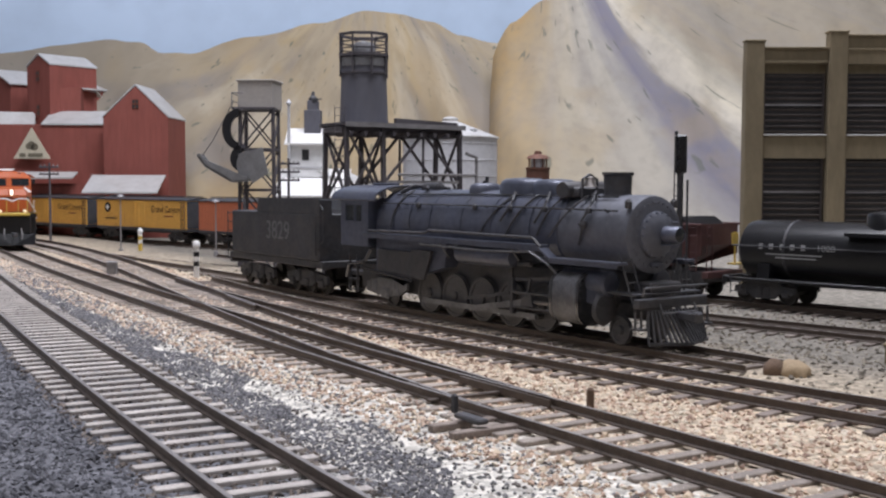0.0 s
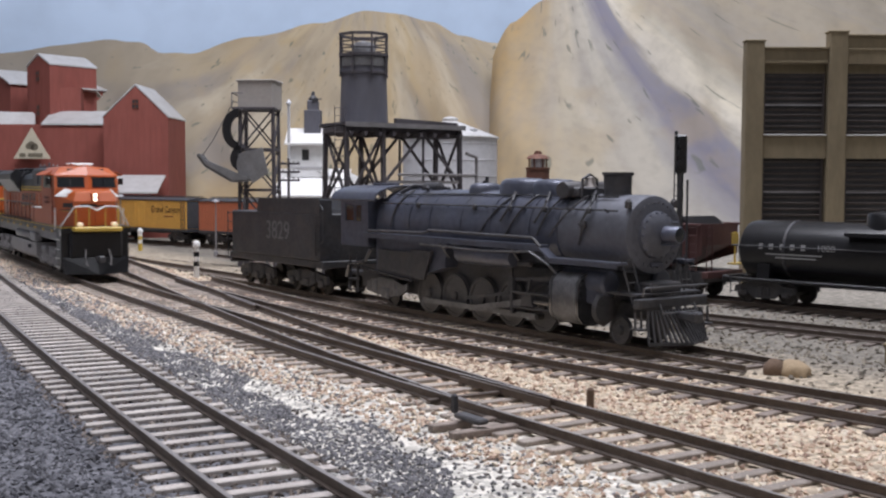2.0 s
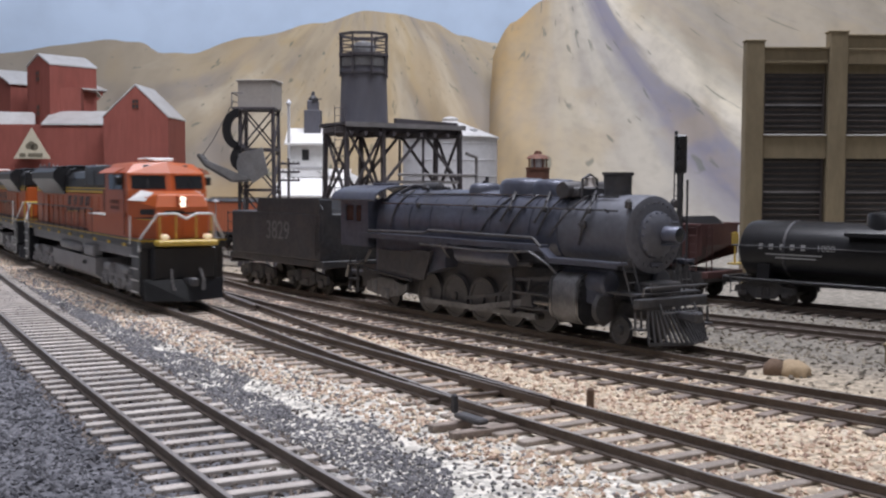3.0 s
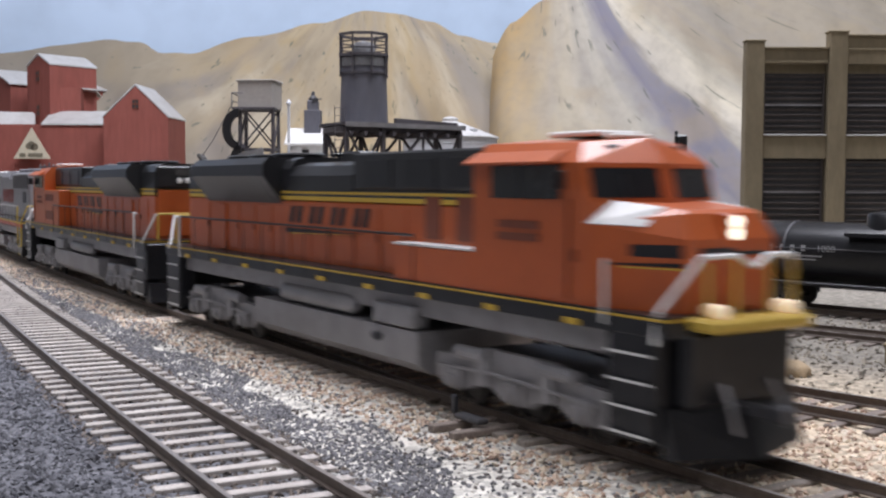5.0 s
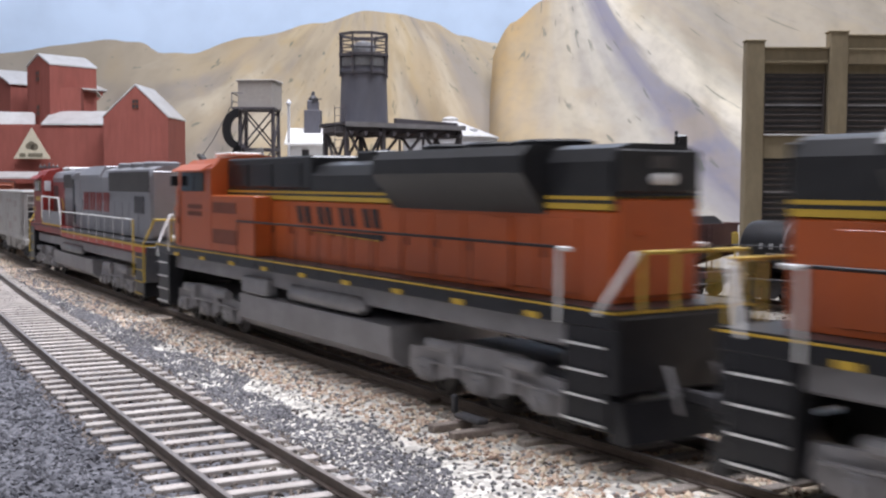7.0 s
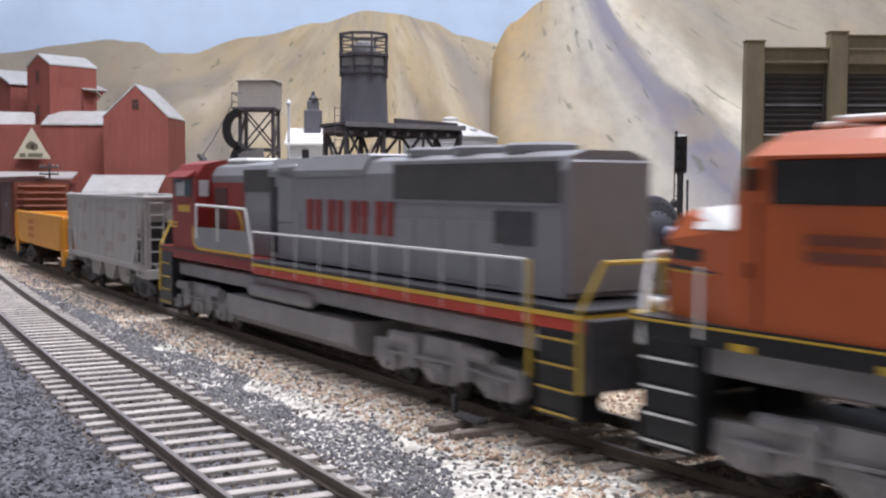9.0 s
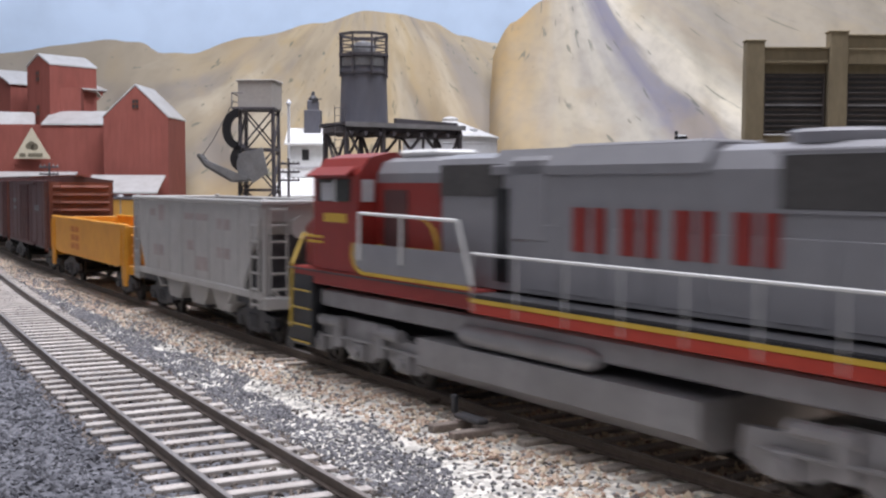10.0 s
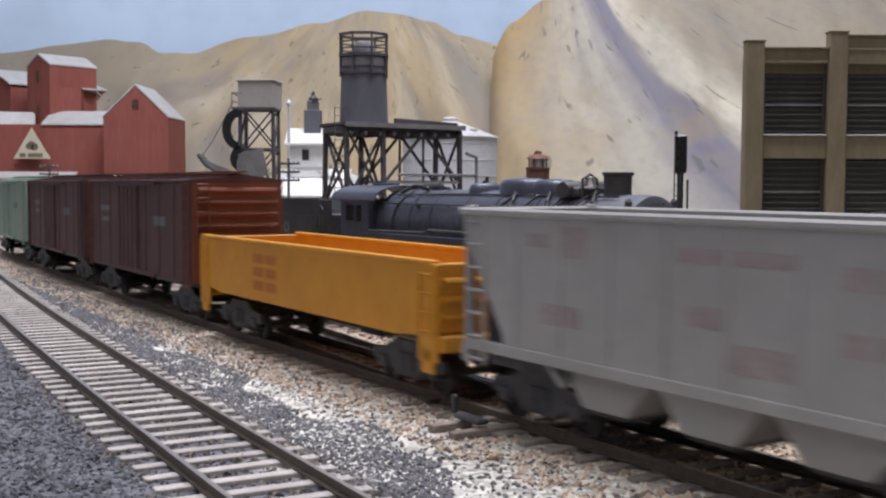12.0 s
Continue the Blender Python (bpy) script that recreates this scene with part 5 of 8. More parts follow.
    def pane(sg, a0, a1, b0, b1, lift):
        """A thin plate on one half of the cab's front; a runs from the corner to the middle, b up."""
        pts = []
        for a in (a0, a1):
            for b in (b0, b1):
                x = X(2.4 - 0.38 * a + (0.15 + 0.01 * a) * b)
                y = sg * (1.42 - 1.42 * a - 0.02 * b * (1 - a))
                pts += [(x - 0.02, y, 3.95 + 0.63 * b), (x + lift, y + sg * lift * 0.3, 3.95 + 0.63 * b)]
        return Shape().hull(pts)

    part("roof_unit", Shape().box((X(3.7), 0, 5.1), (1.1, 1.0, 0.1), 0.03).box((X(2.95), 0, 5.04), (0.3, 0.7, 0.08), 0.02), WHITE, cab, "white roof air conditioner")
    for sg in (-1, 1):
        part("windshield", pane(sg, 0.09, 0.88, 0.12, 0.86, 0.015), GLASS, cab)
        part("windshield_rim", pane(sg, 0.05, 0.92, 0.88, 0.95, 0.03), ORANGE, cab)
        part("wiper", pane(sg, 0.45, 0.49, 0.1, 0.7, 0.035), BLACK, cab)
        part("number_board", Shape().box((X(2.62), sg * 0.55, 4.8), (0.12, 0.5, 0.16), 0.02), GRILLE, cab)
        part("side_window", Shape().box((X(3.75), sg * 1.462, 4.27), (1.65, 0.02, 0.56), 0.01), GLASS, cab)
        part("window_divider", Shape().box((X(3.85), sg * 1.475, 4.27), (0.05, 0.02, 0.54)), BLACK, cab)
        part("sunshade", Shape().prism([(sg * 1.40, 4.74), (sg * 1.72, 4.56), (sg * 1.73, 4.60), (sg * 1.40, 4.79)], X(5.0), X(2.85), "X"), ORANGE, cab)
        part("cab_number", Shape().box((X(3.9), sg * 1.463, 3.34), (1.0, 0.012, 0.13)).box((X(3.9), sg * 1.463, 3.55), (1.0, 0.012, 0.13)), BOX_RUST, cab)
        part("door_seam", Shape().box((X(2.75), sg * 1.452, 3.2), (0.025, 0.03, 1.6)).box((X(2.62), sg * 1.45, 3.1), (0.05, 0.05, 0.2)), BOX_RUST, cab)
        part("mirror", Shape().box((X(2.78), sg * 1.62, 4.3), (0.05, 0.22, 0.3), 0.01), BLACK, cab)
    # equipment cabinets behind the cab: low on one side, tall on the other
    part("cabinet", Shape().box((X(6.3), -1.2, 2.65), (2.5, 0.5, 0.72), 0.03), ORANGE, c)
    part("cabinet_lid", Shape().box((X(6.3), -1.2, 3.03), (2.5, 0.52, 0.04)), WHITE, c, "pale cabinet lid")
    part("cabinet", Shape().box((X(6.35), 1.2, 3.1), (2.7, 0.5, 1.6), 0.03), ORANGE, c)
    part("cabinet_louvre", Shape().box((X(5.9), 1.455, 3.55), (1.5, 0.02, 0.3)).box((X(5.9), 1.455, 2.75), (1.5, 0.02, 0.4)), BOX_RUST, c)
    part("cabinet_recess", Shape().box((X(5.9), -0.965, 3.55), (0.5, 0.02, 0.85)).box((X(6.9), -0.965, 3.55), (0.5, 0.02, 0.85)), BOX_RUST, c)
    nose_corners = []
    for e in (-1, 1):
        nose_corners += [(X(0.98), e * 0.92, 2.3), (X(0.95), e * 0.92, 3.42), (X(1.12), e * 0.80, 3.80), (X(2.4), e * 1.42, 2.3), (X(2.4), e * 1.42, 3.62),
                         (X(2.3), e * 0.98, 3.97), (X(1.2), e * 0.74, 3.86)]
    nose = part("nose", Shape().hull(nose_corners), ORANGE, c, "orange nose that narrows forward", 10)

    def flank(sg, d0, d1, z0, z1, w0, w1, lift=0.012):
        """A thin plate on the nose's side."""
        pts = []
        for d, w in ((d0, w0), (d1, w1)):
            y = 0.92 + 0.5 * (d - 0.97) / 1.43
            for z in (z0, z0 + (z1 - z0) * w):
                pts += [(X(d), sg * (y - 0.02), z), (X(d) + lift * 0.3, sg * (y + lift), z)]
        return Shape().hull(pts)

    for sg in (-1, 1):
        part("nose_name_bar", flank(sg, 1.02, 1.75, 3.14, 3.34, 1.0, 0.9), BLACK, nose)
        part("nose_swoosh", flank(sg, 1.0, 2.1, 3.0, 3.07, 1.0, 0.3), BLACK, nose)
        part("nose_swoosh_edge", flank(sg, 1.0, 1.9, 2.96, 2.99, 1.0, 0.6), YELLOW, nose)
        part("nose_flash", Shape().hull([(X(2.38), sg * 1.44, 3.63), (X(2.32), sg * 1.0, 3.985), (X(1.55), sg * 1.10, 3.60), (X(1.45), sg * 0.84, 3.90),
                                          (X(2.38), sg * 1.40, 3.60), (X(2.32), sg * 0.98, 3.95), (X(1.55), sg * 1.06, 3.57), (X(1.45), sg * 0.82, 3.87)]), WHITE, nose, "white nose flash")
    part("front_swoosh", Shape().box((X(0.955), 0.35, 3.2), (0.02, 0.8, 0.06)).box((X(0.955), -0.3, 3.24), (0.02, 0.7, 0.1)), BLACK, nose)
    part("nose_door", Shape().box((X(0.965), 0.3, 2.75), (0.03, 0.6, 0.75), 0.01), ORANGE, nose)
    part("light_housing", Shape().hull([(X(0.9), y, z) for y in (-0.14, 0.14) for z in (3.42, 3.76)] + [(X(1.25), y, z) for y in (-0.18, 0.18) for z in (3.38, 3.84)]), ORANGE, nose)
    for dz in (-0.09, 0.09):
        part("headlight", Shape().lathe([(0.085, X(0.98)), (0.095, X(0.88)), (0.06, X(0.86)), (0.02, X(0.85))], 14, (0, 0, 3.59 + dz), "X"), HEADLIGHT if lit else WHITE, nose, smooth=40)
    for y in (-0.74, 0.74):
        part("ditch_light", Shape().lathe([(0.1, X(0.75)), (0.11, X(0.47)), (0.07, X(0.44)), (0.02, X(0.43))], 14, (0, y, 2.40), "X"), DITCH_LIGHT if lit else WHITE, c, smooth=40)
    # deck, sill, anticlimber, plow
    sill = part("side_sill", Shape().box((X(10.25), 0, 2.13), (18.9, 3.0, 0.26), 0.02), BLACK, c)
    part("sill_stripe", Shape().box((X(10.25), 0, 2.265), (18.9, 3.015, 0.03)), YELLOW, sill, "yellow sill stripe")
    part("deck", Shape().box((X(10.25), 0, 2.3), (18.88, 2.98, 0.035)), BLACK, c)
    part("underframe", Shape().box((X(10.25), 0, 1.8), (18.4, 2.5, 0.45), 0.04), UNDER, c)
    for i in range(9):
        for y in (-1.515, 1.515):
            part("sill_bracket", Shape().box((X(2.6 + i * 1.92), y, 2.06), (0.3, 0.03, 0.1)), YELLOW, sill)
    part("anticlimber", Shape().box((X(0.62), 0, 2.2), (0.5, 2.1, 0.2), 0.05), RAIL_YELLOW, c, "yellow anticlimber")
    part("end_plate", Shape().box((X(0.85), 0, 1.5), (0.25, 2.3, 1.2), 0.1), BLACK, c)
    part("end_plate", Shape().box((X(19.6), 0, 1.6), (0.25, 2.9, 1.2), 0.03), BLACK, c)
    part("snowplow", Shape().hull([(X(0.9), y, z) for y in (-1.42, 1.42) for z in (0.24, 0.95)] + [(X(0.72), y, 0.24) for y in (-1.36, 1.36)] + [(X(0.35), 0, 0.2), (X(0.62), 0, 0.95)]), BLACK, c)
    part("rear_plow", Shape().prism([(X(19.55), 0.25), (X(19.9), 0.25), (X(19.75), 0.9), (X(19.55), 0.9)], -1.4, 1.4), BLACK, c)
    for y in (-0.5, 0.5):
        part("air_hose", Shape().pipe([(X(0.65), y, 1.3), (X(0.45), y * 1.1, 0.9), (X(0.4), y, 0.6)], 0.04), UNDER, c)
        part("air_hose", Shape().pipe([(X(19.8), y, 1.4), (X(20.0), y * 1.1, 1.0), (X(20.05), y, 0.7)], 0.04), UNDER, c)
    tank = part("fuel_tank", Shape().prism([(-1.1, 0.42), (-1.4, 0.65), (-1.42, 1.28), (1.42, 1.28), (1.4, 0.65), (1.1, 0.42)], X(13.75), X(6.75), "X"), UNDER, c, "dusty grey fuel tank")
    part("tank_cap", Shape().rod((X(8.2), -1.44, 1.05), (X(8.0), -1.5, 1.05), 0.09, 10), GRIME, tank)
    part("air_reservoir", Shape().lathe([(0.1, X(12.6)), (0.22, X(12.4)), (0.22, X(9.4)), (0.1, X(9.2))], 16, (0, -1.2, 1.55), "X").lathe([(0.1, X(12.6)), (0.22, X(12.4)), (0.22, X(9.4)), (0.1, X(9.2))], 16, (0, 1.2, 1.55), "X")
         .box((X(7.6), -1.25, 1.55), (1.4, 0.4, 0.45), 0.05).box((X(7.6), 1.25, 1.55), (1.4, 0.4, 0.45), 0.05), UNDER, c, smooth=40)
    for sg in (-1, 1):
        corner_steps(c, X(1.45), 1, sg, BLACK)
        corner_steps(c, X(19.1), -1, sg, BLACK)
        deck_rail(c, X(18.5), X(6.8), sg, 11, BLACK)
        part("front_grab", Shape().pipe([(X(1.95), sg * 1.5, 2.1), (X(1.95), sg * 1.5, 3.1)], 0.03).pipe([(X(1.0), sg * 1.5, 1.9), (X(1.0), sg * 1.45, 2.35), (X(0.68), sg * 0.95, 3.18), (X(0.6), sg * 0.35, 3.2), (X(0.58), 0, 3.02)], 0.04), WHITE, c, "white grab rails")
        part("end_gate_rail", Shape().pipe([(X(0.6), sg * 0.35, 3.2), (X(0.6), sg * 0.35, 2.3)], 0.03), RAIL_YELLOW, c)
        part("end_gate_rail", Shape().pipe([(X(0.62), sg * 0.9, 3.1), (X(0.62), sg * 0.9, 2.3)], 0.03), RAIL_YELLOW, c)
        part("end_gate_rail", Shape().pipe([(X(19.85), sg * 1.1, 2.3), (X(19.85), sg * 1.1, 3.2), (X(19.85), 0, 3.2), (X(19.85), sg * 0.4, 3.2), (X(19.85), sg * 0.4, 2.3)], 0.035), RAIL_YELLOW, c, "yellow end rails")
        part("rear_grab", Shape().pipe([(X(18.55), sg * 1.5, 2.0), (X(18.55), sg * 1.5, 3.2), (X(18.8), sg * 1.5, 3.2)], 0.04).pipe([(X(19.35), sg * 1.5, 2.2), (X(19.8), sg * 1.15, 3.2)], 0.045), WHITE, c, "white grab rails")
    for d in (4.2, 16.35):
        loco_truck(c, X(d), wheels)
    coupler(c, X(0.12), 1)
    coupler(c, X(20.33), -1)
    TRAIN.append((c, back + L / 2, turned, wheels))
    return c


def build_silver_loco(label, back):
    L = 19.2
    c = thing("diesel_locomotive", label, "locomotive", group="locomotives of the train")
    wheels = []

    def X(d):
        return L / 2 - d
    body = [(-0.95, 2.3), (-0.95, 4.45), (-0.8, 4.72), (-0.5, 4.82), (0.5, 4.82), (0.8, 4.72), (0.95, 4.45), (0.95, 2.3)]
    hood = part("hood", Shape().prism(body, X(17.5), X(5.6), "X"), SILVER, c, "silver grey hood", 25)
    part("turned_hood_end", Shape().box((X(17.53), 0, 3.5), (0.1, 1.8, 2.3), 0.04), SILVER, c)
    part("blower_duct", Shape().box((X(8.1), 0, 3.95), (0.9, 2.0, 1.55), 0.08).prism([(-1.0, 4.4), (-1.0, 4.55), (-0.8, 4.86), (0.8, 4.86), (1.0, 4.55), (1.0, 4.4)], X(11.6), X(7.2), "X"), SILVER, c)
    for sg in (-1, 1):
        part("radiator_grille", Shape().box((X(15.05), sg * 0.965, 4.27), (4.7, 0.03, 0.72)), GRILLE, hood)
        part("grille_frame", Shape().box((X(15.05), sg * 0.98, 4.66), (4.8, 0.03, 0.05)).box((X(15.05), sg * 0.98, 3.88), (4.8, 0.03, 0.05)), SILVER, hood)
        part("small_grille", Shape().box((X(16.3), sg * 0.965, 3.45), (1.0, 0.03, 0.6)), GRIME, hood)
        part("intake_grille", Shape().box((X(6.6), sg * 0.965, 4.3), (1.7, 0.03, 0.6)), GRILLE, hood)
        for i in range(9):
            part("hood_door", Shape().box((X(8.4 + i * 0.92), sg * 0.96, 2.95), (0.8, 0.025, 1.15), 0.008), SILVER, hood)
        # plain red bars in place of the railway's name
        for i in range(4):
            x = X(12.75) + i * 0.97
            part("name_bar", Shape().box((x + 0.16, sg * 0.985, 3.48), (0.24, 0.012, 0.74)), RED, hood)
            part("name_bar", Shape().box((x + 0.56, sg * 0.985, 3.48), (0.30, 0.012, 0.74)), RED, hood)
        # shade of the narrow recess, done as a black strip on the hood
        part("shadow_gap", Shape().box((X(7.45), sg * 0.97, 3.3), (0.3, 0.05, 1.7)), BLACK, hood)
    for d in (12.9, 14.4, 15.9):
        part("roof_fan", Shape().lathe([(0.62, 4.8), (0.65, 4.95), (0.55, 5.0), (0.1, 4.97)], 24, (X(d), 0, 0)), SILVER, c, smooth=40)
    part("dynamic_brake_hatch", Shape().box((X(10.0), 0, 4.86), (2.6, 1.3, 0.12), 0.04), SILVER, c)
    cab_out = [(-1.44, 2.3), (-1.44, 4.42), (-1.15, 4.80), (-0.6, 4.92), (0.6, 4.92), (1.15, 4.80), (1.44, 4.42), (1.44, 2.3)]
    cab = part("cab", Shape().prism(cab_out, X(3.62), X(1.85), "X"), RED, c, "red cab with pale windows", 25)
    part("cab_front", Shape().hull([(X(1.86), y, z) for y in (-1.36, 1.36) for z in (2.4, 4.4)] + [(X(1.55), y, 3.7) for y in (-1.2, 1.2)] + [(X(1.7), y, 4.4) for y in (-1.1, 1.1)]
                                   + [(X(1.9), y, 4.84) for y in (-1.0, 1.0)]), RED, cab)
    part("nose", Shape().hull([(X(0.5), y, z) for y in (-0.85, 0.85) for z in (2.3, 3.15)] + [(X(0.62), y, 3.38) for y in (-0.72, 0.72)] + [(X(1.75), y, 2.3) for y in (-1.36, 1.36)]
                              + [(X(1.75), y, 3.45) for y in (-1.36, 1.36)] + [(X(1.75), y, 3.72) for y in (-1.0, 1.0)]), RED, c, "short red nose", 12)
    part("red_behind_cab", Shape().prism([(-0.97, 2.3), (-0.97, 4.25), (0.97, 4.25), (0.97, 2.3)], X(5.75), X(3.6), "X"), RED, c)
    part("hood_top_behind_cab", Shape().prism([(-0.95, 4.25), (-0.95, 4.45), (-0.8, 4.70), (-0.5, 4.80), (0.5, 4.80), (0.8, 4.70), (0.95, 4.45), (0.95, 4.25)], X(5.62), X(3.6), "X"), SILVER, c)
    part("windshield", Shape().box((X(1.6), -0.6, 4.1), (0.06, 0.8, 0.5), 0.01).box((X(1.6), 0.6, 4.1), (0.06, 0.8, 0.5), 0.01), GLASS, cab)
    part("roof_unit", Shape().box((X(4.4), 0, 4.88), (1.2, 1.1, 0.16), 0.06), WHITE, c, "white roof air conditioner")
    for sg in (-1, 1):
        part("side_window", Shape().box((X(2.7), sg * 1.447, 4.08), (1.3, 0.02, 0.5), 0.01), GLASS, cab)
        part("window_post", Shape().box((X(2.75), sg * 1.455, 4.08), (0.06, 0.02, 0.5)), WHITE, cab)
        # pale rectangle over part of the dark side window
        part("pale_pane", Shape().box((X(2.45), sg * 1.459, 4.05), (0.45, 0.01, 0.4)), PALE_PANE, cab)
        part("rear_window", Shape().box((X(3.63), sg * 1.2, 4.08), (0.02, 0.3, 0.48), 0.005), PALE_PANE, cab)
        part("sunshade", Shape().prism([(sg * 1.38, 4.56), (sg * 1.66, 4.38), (sg * 1.67, 4.42), (sg * 1.38, 4.61)], X(3.5), X(1.9), "X"), RED, cab)
        part("cab_number", Shape().box((X(2.75), sg * 1.448, 3.47), (0.9, 0.012, 0.2)), YELLOW, cab)
        part("nose_stripe", Shape().box((X(1.9), sg * 1.38, 3.02), (0.7, 0.16, 0.05)).box((X(1.9), sg * 1.38, 2.90), (0.7, 0.16, 0.05)), YELLOW, c)
        part("recess_door", Shape().box((X(4.3), sg * 0.98, 3.4), (0.8, 0.02, 1.4)), BOX_BROWN, c)
        arc = [(X(5.72 - 0.55 * (1 - math.cos(q * 0.26))), 2.9 + 0.6 * math.sin(q * 0.26)) for q in range(7)]
        part("curved_stripe", Shape().prism([(X(3.65), 2.84), (X(5.0), 2.84)] + [(x + 0.05, z - 0.03) for x, z in arc[:1]] + arc + [(x + 0.1, z) for x, z in arc[::-1]] + [(X(3.65), 2.92)], sg * 0.98 - 0.008, sg * 0.98 + 0.008), YELLOW, c)
        part("side_panel", Shape().prism([(X(7.2), 2.36), (X(3.8), 2.36), (X(3.58), 2.48), (X(3.5), 2.7), (X(3.52), 2.95), (X(7.2), 2.95)], sg * 1.46 - 0.01, sg * 1.46 + 0.01), SILVER, c)
        part("panel_stripe", Shape().prism([(X(7.2), 2.28), (X(3.8), 2.28), (X(3.5), 2.42), (X(3.4), 2.7), (X(3.45), 2.95), (X(3.54), 2.95), (X(3.50), 2.7), (X(3.58), 2.46), (X(3.8), 2.355), (X(7.2), 2.355)], sg * 1.475 - 0.006, sg * 1.475 + 0.006), YELLOW, c)
        part("cab_rail", Shape().pipe([(X(7.3), sg * 1.5, 2.4), (X(6.9), sg * 1.5, 3.55), (X(3.75), sg * 1.5, 3.6), (X(3.75), sg * 1.5, 2.6)], 0.035).pipe([(X(5.2), sg * 1.5, 2.6), (X(5.2), sg * 1.5, 3.58)], 0.03), WHITE, c, "white handrail beside the cab")
        deck_rail(c, X(17.2), X(7.3), sg, 9, WHITE, 2.12, 0.85)
        part("end_post", Shape().pipe([(X(17.3), sg * 1.5, 1.0), (X(17.3), sg * 1.5, 2.97)], 0.035), RAIL_YELLOW, c)
        part("end_rail", Shape().pipe([(X(18.4), sg * 1.5, 0.9), (X(18.4), sg * 1.5, 2.2), (X(18.6), sg * 1.2, 3.0), (X(18.6), 0, 3.0)], 0.038), RAIL_YELLOW, c, "yellow end handrail")
        part("end_rail", Shape().pipe([(X(0.9), sg * 1.5, 0.8), (X(0.9), sg * 1.45, 2.3), (X(0.65), sg * 1.0, 3.0), (X(0.6), 0, 3.0)], 0.04), RAIL_YELLOW, c, "yellow end handrail")
        part("end_ladder", ladder(Shape(), X(17.42), sg * 0.6, 2.6, 4.5, 6, 0.45, False), RAIL_YELLOW, c)
        corner_steps(c, X(1.4), 1, sg, GRIME, RAIL_YELLOW)
        corner_steps(c, X(17.9), -1, sg, GRIME, RAIL_YELLOW)
    sill = part("side_sill", Shape().box((X(12.85), 0, 1.98), (11.2, 3.0, 0.2), 0.02), SILL_RED, c, "bright red side sill")
    part("sill_stripe", Shape().box((X(12.85), 0, 2.12), (11.2, 3.02, 0.08)), YELLOW, sill, "yellow stripe")
    part("sill_line", Shape().box((X(12.85), 0, 2.18), (11.2, 3.01, 0.05)), BLACK, sill)
    part("cab_skirt", Shape().box((X(4.1), 0, 2.1), (6.28, 2.9, 0.36), 0.03), RED, c, "red skirt below the cab")
    part("deck", Shape().box((X(9.6), 0, 2.22), (17.68, 2.98, 0.035)), GRIME, c)
    part("underframe", Shape().box((X(9.6), 0, 1.6), (17.2, 2.5, 0.4), 0.04), UNDER, c)
    part("anticlimber", Shape().box((X(0.75), 0, 2.0), (0.4, 2.5, 0.25), 0.04), SILVER, c)
    part("end_plate", Shape().box((X(0.9), 0, 1.4), (0.25, 2.9, 1.2), 0.03), GRIME, c)
    part("end_plate", Shape().box((X(18.4), 0, 1.5), (0.25, 2.9, 1.2), 0.03), GRIME, c)
    part("snowplow", Shape().prism([(X(0.9), 0.25), (X(0.5), 0.25), (X(0.7), 0.95), (X(0.9), 0.95)], -1.4, 1.4), BLACK, c)
    tank = part("fuel_tank", Shape().prism([(-1.1, 0.42), (-1.4, 0.65), (-1.42, 1.18), (1.42, 1.18), (1.4, 0.65), (1.1, 0.42)], X(11.9), X(5.6), "X"), UNDER, c, "grey fuel tank")
    part("air_reservoir", Shape().lathe([(0.1, X(10.0)), (0.2, X(9.8)), (0.2, X(6.9)), (0.1, X(6.7))], 16, (0, -1.25, 1.42), "X").lathe([(0.1, X(10.0)), (0.2, X(9.8)), (0.2, X(6.9)), (0.1, X(6.7))], 16, (0, 1.25, 1.42), "X"), UNDER, c, smooth=40)
    for d in (3.4, 14.6):
        loco_truck(c, X(d), wheels)
    coupler(c, X(0.12), 1)
    coupler(c, X(19.08), -1)
    TRAIN.append((c, back + L / 2, True, wheels))


